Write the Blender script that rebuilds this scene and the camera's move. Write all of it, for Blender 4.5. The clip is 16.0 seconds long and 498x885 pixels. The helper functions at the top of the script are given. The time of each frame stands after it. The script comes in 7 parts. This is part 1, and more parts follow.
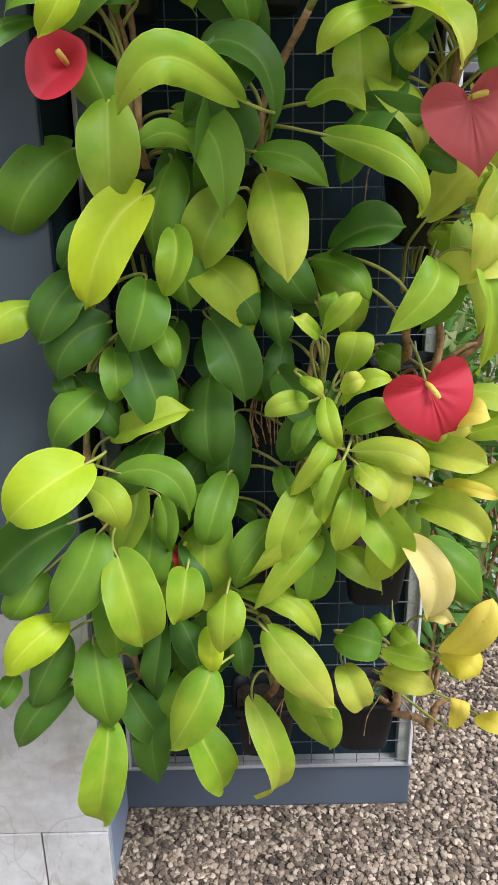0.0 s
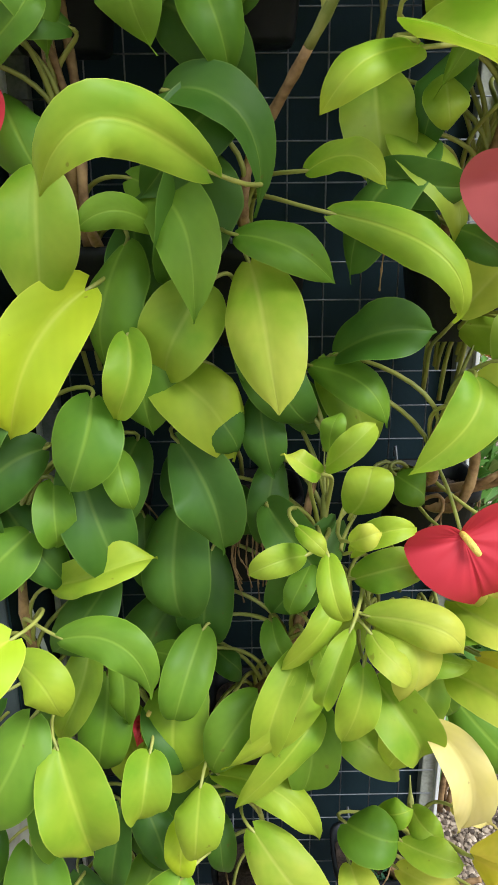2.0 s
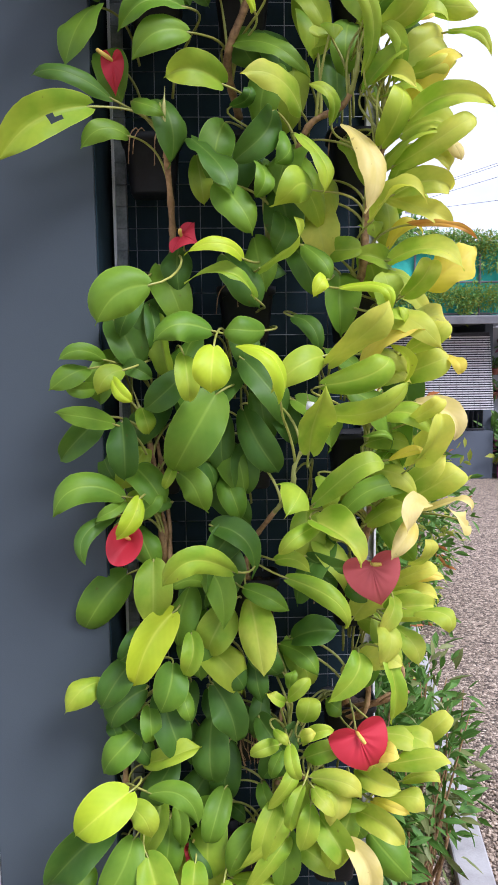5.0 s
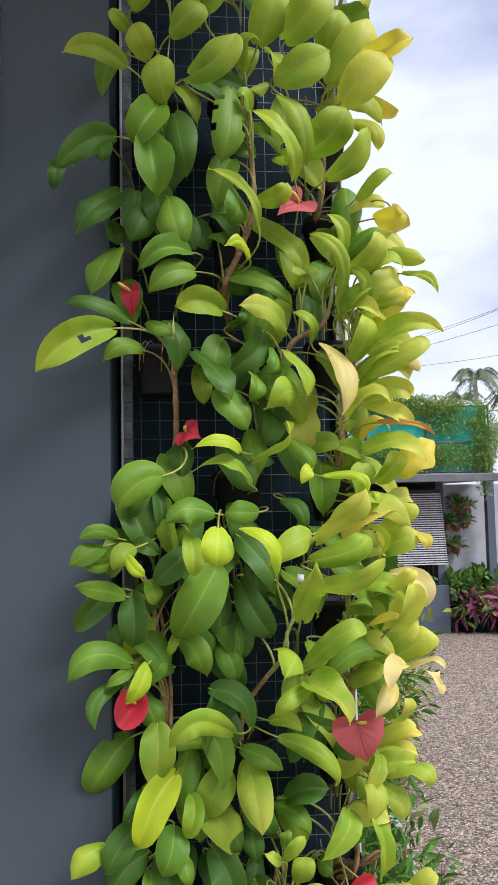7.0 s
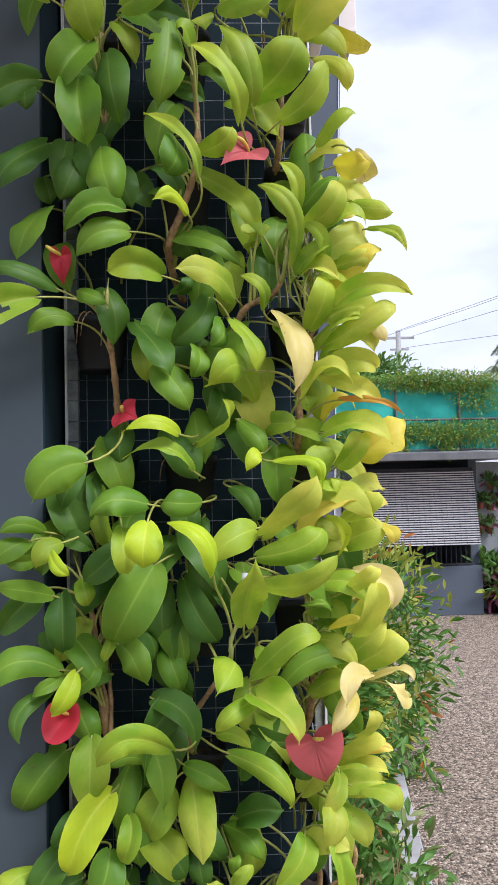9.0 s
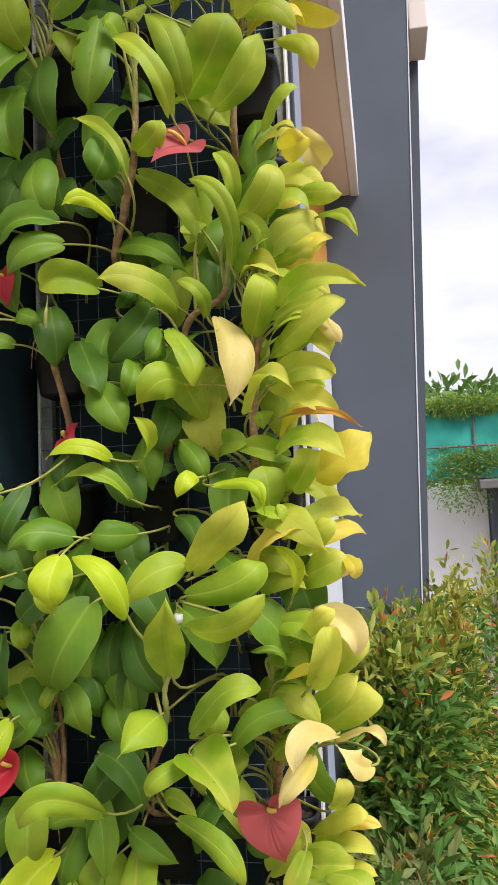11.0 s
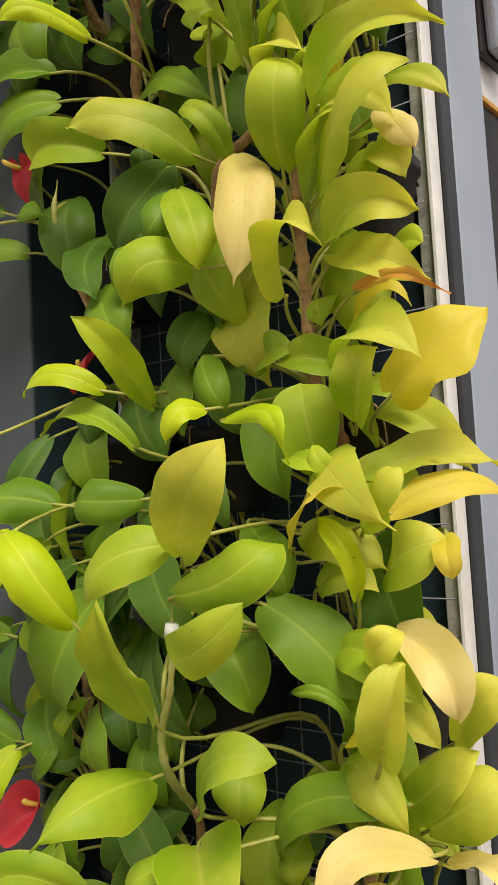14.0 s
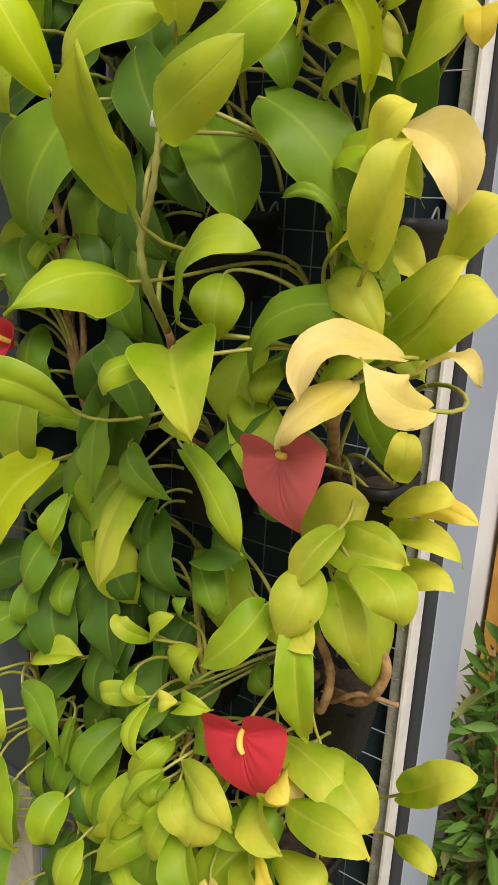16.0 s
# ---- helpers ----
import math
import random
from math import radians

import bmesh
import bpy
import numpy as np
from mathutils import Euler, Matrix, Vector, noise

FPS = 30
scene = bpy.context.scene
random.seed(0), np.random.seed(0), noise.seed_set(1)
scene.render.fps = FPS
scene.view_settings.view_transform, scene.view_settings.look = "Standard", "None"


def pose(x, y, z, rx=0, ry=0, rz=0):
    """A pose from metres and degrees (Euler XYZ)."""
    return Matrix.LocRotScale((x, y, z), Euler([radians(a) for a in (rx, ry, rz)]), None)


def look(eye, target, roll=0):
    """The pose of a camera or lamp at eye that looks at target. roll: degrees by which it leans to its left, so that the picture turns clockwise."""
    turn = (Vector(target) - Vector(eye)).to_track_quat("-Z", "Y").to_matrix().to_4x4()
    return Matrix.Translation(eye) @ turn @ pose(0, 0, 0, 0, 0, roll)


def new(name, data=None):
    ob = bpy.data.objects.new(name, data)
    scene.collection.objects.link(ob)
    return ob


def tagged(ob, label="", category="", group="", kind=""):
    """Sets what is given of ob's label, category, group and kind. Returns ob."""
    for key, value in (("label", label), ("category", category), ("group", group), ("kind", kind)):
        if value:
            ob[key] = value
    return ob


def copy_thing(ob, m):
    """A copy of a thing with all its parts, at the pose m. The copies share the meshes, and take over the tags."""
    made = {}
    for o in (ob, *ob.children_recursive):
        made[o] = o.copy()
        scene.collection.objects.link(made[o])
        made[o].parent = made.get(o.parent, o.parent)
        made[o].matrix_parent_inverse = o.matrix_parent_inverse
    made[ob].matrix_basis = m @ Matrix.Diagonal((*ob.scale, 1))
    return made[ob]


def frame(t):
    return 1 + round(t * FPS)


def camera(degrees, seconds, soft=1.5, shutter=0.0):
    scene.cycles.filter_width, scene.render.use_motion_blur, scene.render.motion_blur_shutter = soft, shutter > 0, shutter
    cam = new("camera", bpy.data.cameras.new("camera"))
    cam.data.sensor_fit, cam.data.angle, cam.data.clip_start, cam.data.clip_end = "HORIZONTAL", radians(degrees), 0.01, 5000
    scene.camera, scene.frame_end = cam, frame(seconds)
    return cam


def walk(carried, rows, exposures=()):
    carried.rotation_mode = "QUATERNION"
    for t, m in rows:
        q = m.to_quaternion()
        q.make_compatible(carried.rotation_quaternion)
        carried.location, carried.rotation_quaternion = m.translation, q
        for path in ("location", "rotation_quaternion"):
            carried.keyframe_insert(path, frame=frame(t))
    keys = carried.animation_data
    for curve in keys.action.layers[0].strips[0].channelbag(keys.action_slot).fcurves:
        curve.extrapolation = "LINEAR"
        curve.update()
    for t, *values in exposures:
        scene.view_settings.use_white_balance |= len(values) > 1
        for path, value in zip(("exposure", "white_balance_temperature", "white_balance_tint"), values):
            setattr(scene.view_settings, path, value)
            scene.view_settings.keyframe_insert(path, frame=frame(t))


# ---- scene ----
cam = camera(35.6, 16.0, soft=1.6)
PATH = [
    (0, (-0.008, 0.005, 1.405), (0.003, 1.876, 0.700), -0.8),
    (0.5, (-0.012, -0.022, 1.466), (-0.024, 1.877, 0.840), -0.9),
    (1, (-0.015, -0.012, 1.495), (-0.037, 1.900, 0.908), -1.5),
    (1.5, (0.005, 0.110, 1.489), (-0.008, 2.011, 0.870), -1.6),
    (2, (0.013, 0.311, 1.471), (0.037, 2.191, 0.790), -0.5),
    (2.5, (0.002, 0.366, 1.523), (0.034, 2.259, 0.877), 0.6),
    (3, (0.005, 0.253, 1.672), (0.007, 2.160, 1.066), 0.1),
    (3.5, (-0.016, -0.042, 1.754), (-0.008, 1.885, 1.216), 0.2),
    (4, (-0.029, -0.208, 1.754), (-0.105, 1.715, 1.210), 1.0),
    (4.5, (0.040, -0.372, 1.812), (-0.064, 1.576, 1.371), 0.5),
    (5, (-0.019, -0.512, 1.910), (0.039, 1.473, 1.673), -0.7),
    (5.2, (-0.053, -0.593, 1.937), (0.062, 1.399, 1.803), -1.5),
    (7.3, (-0.124, -0.738, 1.974), (0.068, 1.246, 2.130), -1.3),
    (7.5, (-0.123, -0.736, 1.977), (0.073, 1.249, 2.113), -1.8),
    (8, (-0.111, -0.711, 1.972), (0.095, 1.275, 2.088), -2.2),
    (8.5, (-0.066, -0.644, 1.975), (0.100, 1.348, 2.057), -1.5),
    (9, (0.098, -0.545, 1.989), (0.176, 1.451, 2.089), -1.3),
    (9.2, (0.142, -0.543, 1.973), (0.185, 1.453, 2.083), -1.3),
    (11.3, (0.529, -0.238, 1.967), (0.143, 1.712, 2.191), -2.7),
    (11.5, (0.520, -0.163, 1.999), (0.110, 1.777, 2.257), -2.9),
    (12, (0.522, 0.095, 2.013), (-0.005, 1.966, 2.482), -4.2),
    (12.5, (0.617, 0.250, 2.053), (-0.186, 1.997, 2.606), -3.9),
    (13, (0.724, 0.329, 2.029), (-0.317, 1.956, 2.548), -3.3),
    (13.5, (0.733, 0.343, 1.974), (-0.364, 1.970, 2.356), -3.0),
    (14, (0.728, 0.345, 1.930), (-0.424, 1.971, 2.099), -3.0),
    (14.5, (0.723, 0.351, 1.889), (-0.443, 1.975, 1.835), -2.2),
    (15, (0.724, 0.336, 1.847), (-0.436, 1.952, 1.635), -0.0),
    (15.5, (0.730, 0.358, 1.779), (-0.439, 1.935, 1.398), 1.8),
    (16, (0.701, 0.360, 1.712), (-0.361, 1.959, 1.150), 3.0),
]
walk(cam, [(t, look(eye, target, roll)) for t, eye, target, roll in PATH],
     exposures=[(0, 0.48, 5650, 15), (1, 0.60, 5850, 16), (1.5, 0.56, 5950, 16), (2, 0.68, 5700, 10), (2.5, 0.84, 5600, 7), (3, 0.90, 5450, 7), (3.5, 0.72, 5600, 12), (4, 0.64, 5800, 14),
                (4.5, 0.64, 5700, 19), (5, 0.62, 5450, 25), (7.5, 0.38, 5620, 19), (9, 0.44, 5560, 20), (11.5, 0.40, 6330, 19), (12.5, 0.38, 6680, 18), (14, 0.27, 7100, 15), (16, 0.27, 7100, 15)])

# ---------------------------------------------------------------- light
world = bpy.data.worlds.new("sky")
scene.world = world
world.use_nodes = True
wn, wl = world.node_tree.nodes, world.node_tree.links
sky = wn.new("ShaderNodeTexSky")
sky.sky_type, sky.sun_disc = "NISHITA", False
SUN_EL, SUN_ROT = radians(50), radians(132)
sky.sun_elevation, sky.sun_rotation = SUN_EL, SUN_ROT
sky.air_density, sky.dust_density, sky.ozone_density = 1.0, 3.0, 1.0
bg = wn["Background"]
bg.inputs["Strength"].default_value = 0.108
# thin cloud cover: soft white drifts over the blue
tc = wn.new("ShaderNodeTexCoord")
mp = wn.new("ShaderNodeMapping")
mp.inputs["Scale"].default_value = (1.0, 1.0, 2.6)
cl = wn.new("ShaderNodeTexNoise")
cl.inputs["Scale"].default_value, cl.inputs["Detail"].default_value = 2.2, 6
cr = wn.new("ShaderNodeValToRGB")
cr.color_ramp.elements[0].position, cr.color_ramp.elements[1].position = 0.20, 0.54
mx = wn.new("ShaderNodeMix")
mx.data_type = "RGBA"
mx.inputs[7].default_value = (7.0, 7.1, 7.1, 1)
wl.new(tc.outputs["Generated"], mp.inputs["Vector"])
wl.new(mp.outputs["Vector"], cl.inputs["Vector"])
wl.new(cl.outputs["Fac"], cr.inputs["Fac"])
wl.new(cr.outputs["Color"], mx.inputs[0])
wl.new(sky.outputs["Color"], mx.inputs[6])
wl.new(mx.outputs[2], bg.inputs["Color"])

sun_data = bpy.data.lights.new("sun", "SUN")
sun_data.energy, sun_data.angle, sun_data.color = 2.9, radians(26), (1.0, 0.96, 0.88)
sun = new("sun", sun_data)
sun.matrix_world = look((9.5, -6, 15), (0.5, 2.0, 1.0))


# ---------------------------------------------------------------- materials
def nodes_of(name):
    m = bpy.data.materials.new(name)
    m.use_nodes = True
    return m, m.node_tree.nodes, m.node_tree.links


def surface(name, low, high, scale=6.0, rough=0.6, metal=0.0, bump=0.05, fine=60.0, spots=None, coat=0.0, spec=0.5):
    """Two-scale mottled surface: low and high are the ends of its colour, fine the grain of its relief."""
    m, n, l = nodes_of(name)
    p = n["Principled BSDF"]
    geo = n.new("ShaderNodeTexCoord")
    a = n.new("ShaderNodeTexNoise")
    a.inputs["Scale"].default_value, a.inputs["Detail"].default_value = scale, 5
    b = n.new("ShaderNodeTexNoise")
    b.inputs["Scale"].default_value, b.inputs["Detail"].default_value = fine, 3
    l.new(geo.outputs["Object"], a.inputs["Vector"])
    l.new(geo.outputs["Object"], b.inputs["Vector"])
    add = n.new("ShaderNodeMath")
    add.operation = "MULTIPLY_ADD"
    add.inputs[1].default_value, add.inputs[2].default_value = 0.35, -0.17
    l.new(b.outputs["Fac"], add.inputs[0])
    tot = n.new("ShaderNodeMath")
    l.new(a.outputs["Fac"], tot.inputs[0])
    l.new(add.outputs[0], tot.inputs[1])
    ramp = n.new("ShaderNodeValToRGB")
    ramp.color_ramp.elements[0].position, ramp.color_ramp.elements[1].position = 0.3, 0.7
    ramp.color_ramp.elements[0].color, ramp.color_ramp.elements[1].color = (*low, 1), (*high, 1)
    l.new(tot.outputs[0], ramp.inputs["Fac"])
    l.new(ramp.outputs["Color"], p.inputs["Base Color"])
    p.inputs["Metallic"].default_value = metal
    rr = n.new("ShaderNodeMapRange")
    rr.inputs["To Min"].default_value, rr.inputs["To Max"].default_value = max(rough - 0.1, 0.05), min(rough + 0.1, 1)
    l.new(b.outputs["Fac"], rr.inputs["Value"])
    l.new(rr.outputs["Result"], p.inputs["Roughness"])
    p.inputs["Coat Weight"].default_value = coat
    p.inputs["Specular IOR Level"].default_value = spec
    bp = n.new("ShaderNodeBump")
    bp.inputs["Strength"].default_value, bp.inputs["Distance"].default_value = bump, 0.004
    l.new(b.outputs["Fac"], bp.inputs["Height"])
    l.new(bp.outputs["Normal"], p.inputs["Normal"])
    return m


def leaf_material(name, green, pale, vein, wash=0.5, gloss=0.50, lucent=0.3, tipward=0.15):
    """Leaf blade: green and pale are the two tones that drift over it, vein the midrib's tone. UV: u across, v along."""
    m, n, l = nodes_of(name)
    p = n["Principled BSDF"]
    uv = n.new("ShaderNodeTexCoord")
    info = n.new("ShaderNodeObjectInfo")
    sep = n.new("ShaderNodeSeparateXYZ")
    l.new(uv.outputs["UV"], sep.inputs[0])
    # distance from the midrib
    off = n.new("ShaderNodeMath")
    off.operation = "SUBTRACT"
    off.inputs[1].default_value = 0.5
    l.new(sep.outputs["X"], off.inputs[0])
    ab = n.new("ShaderNodeMath")
    ab.operation = "ABSOLUTE"
    l.new(off.outputs[0], ab.inputs[0])
    rib = n.new("ShaderNodeMapRange")
    rib.inputs["From Min"].default_value, rib.inputs["From Max"].default_value = 0.010, 0.050
    rib.inputs["To Min"].default_value, rib.inputs["To Max"].default_value = 1.0, 0.0
    # the midrib is broad at the stalk and thins out towards the tip
    taper = n.new("ShaderNodeMapRange")
    taper.inputs["To Min"].default_value, taper.inputs["To Max"].default_value = 1.25, 0.45
    l.new(sep.outputs["Y"], taper.inputs["Value"])
    thin_ = n.new("ShaderNodeMath")
    thin_.operation = "DIVIDE"
    l.new(ab.outputs[0], thin_.inputs[0])
    l.new(taper.outputs["Result"], thin_.inputs[1])
    l.new(thin_.outputs[0], rib.inputs["Value"])
    halo = n.new("ShaderNodeMapRange")
    halo.inputs["From Max"].default_value, halo.inputs["To Min"].default_value, halo.inputs["To Max"].default_value = 0.22, 0.24, 0.0
    halo.interpolation_type = "SMOOTHSTEP"
    l.new(thin_.outputs[0], halo.inputs["Value"])
    # side veins, slanted to the tip
    sl = n.new("ShaderNodeMath")
    sl.operation = "MULTIPLY_ADD"
    sl.inputs[1].default_value = -0.75
    l.new(ab.outputs[0], sl.inputs[0])
    l.new(sep.outputs["Y"], sl.inputs[2])
    fr = n.new("ShaderNodeMath")
    fr.operation = "MULTIPLY"
    fr.inputs[1].default_value = 46.0
    l.new(sl.outputs[0], fr.inputs[0])
    sn = n.new("ShaderNodeMath")
    sn.operation = "SINE"
    l.new(fr.outputs[0], sn.inputs[0])
    # colour drift
    ns = n.new("ShaderNodeTexNoise")
    ns.noise_dimensions = "4D"
    ns.inputs["Scale"].default_value, ns.inputs["Detail"].default_value = 17.0, 4
    w = n.new("ShaderNodeMath")
    w.operation = "MULTIPLY"
    w.inputs[1].default_value = 37.0
    l.new(info.outputs["Random"], w.inputs[0])
    l.new(uv.outputs["Object"], ns.inputs["Vector"])
    l.new(w.outputs[0], ns.inputs["W"])
    dr = n.new("ShaderNodeMapRange")
    dr.inputs["From Min"].default_value, dr.inputs["From Max"].default_value = 0.35, 0.72
    dr.inputs["To Max"].default_value = wash
    l.new(ns.outputs["Fac"], dr.inputs["Value"])
    jit = n.new("ShaderNodeMapRange")
    jit.inputs["To Min"].default_value, jit.inputs["To Max"].default_value = -0.15, 0.3
    l.new(info.outputs["Random"], jit.inputs["Value"])
    sm = n.new("ShaderNodeMath")
    sm.use_clamp = True
    tw = n.new("ShaderNodeMapRange")
    tw.inputs["From Min"].default_value, tw.inputs["From Max"].default_value = 0.25, 1.0
    tw.inputs["To Max"].default_value = tipward
    l.new(sep.outputs["Y"], tw.inputs["Value"])
    ad = n.new("ShaderNodeMath")
    l.new(dr.outputs["Result"], ad.inputs[0])
    l.new(tw.outputs["Result"], ad.inputs[1])
    l.new(ad.outputs[0], sm.inputs[0])
    l.new(jit.outputs["Result"], sm.inputs[1])
    c1 = n.new("ShaderNodeMix")
    c1.data_type = "RGBA"
    c1.inputs[6].default_value, c1.inputs[7].default_value = (*green, 1), (*pale, 1)
    l.new(sm.outputs[0], c1.inputs[0])
    c2 = n.new("ShaderNodeMix")
    c2.data_type = "RGBA"
    c2.inputs[7].default_value = (*vein, 1)
    rs = n.new("ShaderNodeMath")
    rs.operation = "MULTIPLY"
    rs.inputs[1].default_value = 0.52
    hr = n.new("ShaderNodeMath")
    hr.operation = "MAXIMUM"
    l.new(rib.outputs["Result"], hr.inputs[0])
    l.new(halo.outputs["Result"], hr.inputs[1])
    l.new(hr.outputs[0], rs.inputs[0])
    ed = n.new("ShaderNodeMapRange")
    ed.inputs["From Min"].default_value, ed.inputs["From Max"].default_value = 0.478, 0.498
    ed.inputs["To Max"].default_value = 0.55
    l.new(ab.outputs[0], ed.inputs["Value"])
    big = n.new("ShaderNodeMath")
    big.operation = "MAXIMUM"
    l.new(rs.outputs[0], big.inputs[0])
    l.new(ed.outputs["Result"], big.inputs[1])
    l.new(big.outputs[0], c2.inputs[0])
    l.new(c1.outputs[2], c2.inputs[6])
    c3 = n.new("ShaderNodeMix")
    c3.data_type = "RGBA"
    c3.blend_type = "MULTIPLY"
    c3.inputs[0].default_value = 0.05
    sv = n.new("ShaderNodeMapRange")
    sv.inputs["From Min"].default_value, sv.inputs["From Max"].default_value = -1, 1
    sv.inputs["To Min"].default_value = 0.55
    l.new(sn.outputs[0], sv.inputs["Value"])
    l.new(c2.outputs[2], c3.inputs[6])
    l.new(sv.outputs["Result"], c3.inputs[7])
    sk = n.new("ShaderNodeTexNoise")
    sk.inputs["Scale"].default_value, sk.inputs["Detail"].default_value = 75.0, 2
    l.new(uv.outputs["Object"], sk.inputs["Vector"])
    sr = n.new("ShaderNodeMapRange")
    sr.inputs["From Min"].default_value, sr.inputs["From Max"].default_value = 0.735, 0.77
    sr.inputs["To Max"].default_value = 0.55
    l.new(sk.outputs["Fac"], sr.inputs["Value"])
    c4 = n.new("ShaderNodeMix")
    c4.data_type = "RGBA"
    c4.inputs[7].default_value = (0.16, 0.09, 0.02, 1)
    l.new(sr.outputs["Result"], c4.inputs[0])
    l.new(c3.outputs[2], c4.inputs[6])
    l.new(c4.outputs[2], p.inputs["Base Color"])
    p.inputs["Roughness"].default_value = gloss
    p.inputs["Specular IOR Level"].default_value = 0.30
    # relief: sunken midrib, raised panels between the veins
    hs = n.new("ShaderNodeMath")
    hs.operation = "MULTIPLY_ADD"
    hs.inputs[1].default_value = 0.03
    rv = n.new("ShaderNodeMath")
    rv.operation = "MULTIPLY"
    rv.inputs[1].default_value = -0.45
    l.new(rib.outputs["Result"], rv.inputs[0])
    l.new(sn.outputs[0], hs.inputs[0])
    l.new(rv.outputs[0], hs.inputs[2])
    bp = n.new("ShaderNodeBump")
    bp.inputs["Strength"].default_value, bp.inputs["Distance"].default_value = 0.45, 0.0016
    l.new(hs.outputs[0], bp.inputs["Height"])
    l.new(bp.outputs["Normal"], p.inputs["Normal"])
    tr = n.new("ShaderNodeBsdfTranslucent")
    hb = n.new("ShaderNodeMix")
    hb.data_type = "RGBA"
    hb.blend_type = "MULTIPLY"
    hb.inputs[0].default_value = 1.0
    hb.inputs[7].default_value = (1.0, 1.0, 0.55, 1)
    l.new(c3.outputs[2], hb.inputs[6])
    l.new(hb.outputs[2], tr.inputs["Color"])
    mix = n.new("ShaderNodeMixShader")
    mix.inputs[0].default_value = lucent
    l.new(p.outputs[0], mix.inputs[1])
    l.new(tr.outputs[0], mix.inputs[2])
    l.new(mix.outputs[0], n["Material Output"].inputs["Surface"])
    return m


LEAF = {
    "d": leaf_material("leaf_deep_green", (0.058, 0.150, 0.016), (0.122, 0.240, 0.022), (0.22, 0.35, 0.06)),
    "g": leaf_material("leaf_green", (0.116, 0.255, 0.016), (0.24, 0.385, 0.024), (0.34, 0.50, 0.06)),
    "l": leaf_material("leaf_lime", (0.215, 0.395, 0.016), (0.50, 0.60, 0.040), (0.58, 0.67, 0.08), wash=0.6, tipward=0.5, lucent=0.36),
    "b": leaf_material("leaf_bright_lime", (0.42, 0.58, 0.012), (0.62, 0.70, 0.020), (0.72, 0.78, 0.08)),
    "o": leaf_material("leaf_olive", (0.20, 0.37, 0.016), (0.47, 0.57, 0.045), (0.50, 0.60, 0.10), wash=0.7, tipward=0.55, lucent=0.42),
    "y": leaf_material("leaf_yellow_green", (0.27, 0.45, 0.016), (0.74, 0.72, 0.10), (0.62, 0.66, 0.12), wash=0.55, tipward=0.70, lucent=0.44),
    "w": leaf_material("leaf_yellow", (0.66, 0.59, 0.030), (0.90, 0.71, 0.13), (0.74, 0.60, 0.08), wash=0.6, tipward=0.4, lucent=0.38),
    "c": leaf_material("leaf_cream", (0.66, 0.55, 0.10), (0.82, 0.68, 0.30), (0.72, 0.62, 0.20), wash=0.7, tipward=0.5),
    "k": leaf_material("leaf_browning", (0.60, 0.40, 0.05), (0.62, 0.24, 0.05), (0.45, 0.2, 0.05), wash=0.9, tipward=0.5),
}
PETIOLE = surface("petiole_green", (0.23, 0.25, 0.04), (0.42, 0.42, 0.09), 20, 0.45, bump=0.1)
SHOOT = surface("young_shoot", (0.20, 0.24, 0.045), (0.42, 0.40, 0.12), 14, 0.5, bump=0.3, fine=110)
STEM = surface("stem_brown", (0.15, 0.080, 0.030), (0.42, 0.26, 0.11), 30, 0.7, bump=0.5, fine=120)
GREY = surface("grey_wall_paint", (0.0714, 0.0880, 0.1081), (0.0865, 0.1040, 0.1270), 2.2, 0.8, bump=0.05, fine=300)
# darker copy of the grey wall paint, for the less lit pillar
GREYSHADE = surface("shaded_grey_wall_paint", (0.052, 0.069, 0.078), (0.064, 0.083, 0.094), 2.2, 0.8, bump=0.05, fine=300)
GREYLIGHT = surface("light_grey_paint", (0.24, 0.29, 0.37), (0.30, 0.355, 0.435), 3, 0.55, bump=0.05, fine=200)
BANDGREY = surface("dark_grey_band_paint", (0.026, 0.030, 0.036), (0.036, 0.040, 0.047), 5, 0.6, spec=0.25, bump=0.05, fine=150)
# wall grey taken much darker: the shade behind the mesh is in this colour
DARK = surface("shaded_backing_board", (0.009, 0.021, 0.028), (0.015, 0.032, 0.041), 5, 0.8, spec=0.2, bump=0.08, fine=150)
WHITE = surface("white_wall_paint", (0.74, 0.74, 0.73), (0.82, 0.82, 0.81), 3, 0.6, bump=0.05, fine=200)
ORANGE = surface("orange_panel", (0.62, 0.30, 0.035), (0.72, 0.37, 0.05), 5, 0.4, bump=0.04, fine=120)
SOFFIT = surface("soffit_board", (0.74, 0.66, 0.57), (0.80, 0.72, 0.63), 3, 0.7, bump=0.04)
# near-white metal that paints the highlight along the rail edges
EDGE = surface("highlight_aluminium", (0.66, 0.67, 0.66), (0.82, 0.82, 0.80), 25, 0.4, metal=0.2, bump=0.08, fine=200)
ALU = surface("weathered_aluminium", (0.23, 0.24, 0.20), (0.46, 0.47, 0.41), 25, 0.55, metal=0.2, bump=0.1, fine=200)
# darker copy of the weathered aluminium, with the pillar's shade in it
ALUSHADE = surface("shaded_aluminium", (0.10, 0.12, 0.12), (0.30, 0.32, 0.31), 22, 0.6, metal=0.2, bump=0.1, fine=200)
WIRE = surface("galvanised_wire", (0.14, 0.15, 0.16), (0.28, 0.29, 0.30), 40, 0.55, metal=0.6, bump=0.1, fine=400)
PLASTIC = surface("black_plastic", (0.007, 0.008, 0.009), (0.016, 0.017, 0.018), 12, 0.5, bump=0.06, fine=150, spec=0.25)
SOIL = surface("potting_soil", (0.012, 0.008, 0.005), (0.06, 0.038, 0.022), 60, 0.95, bump=0.9, fine=220)


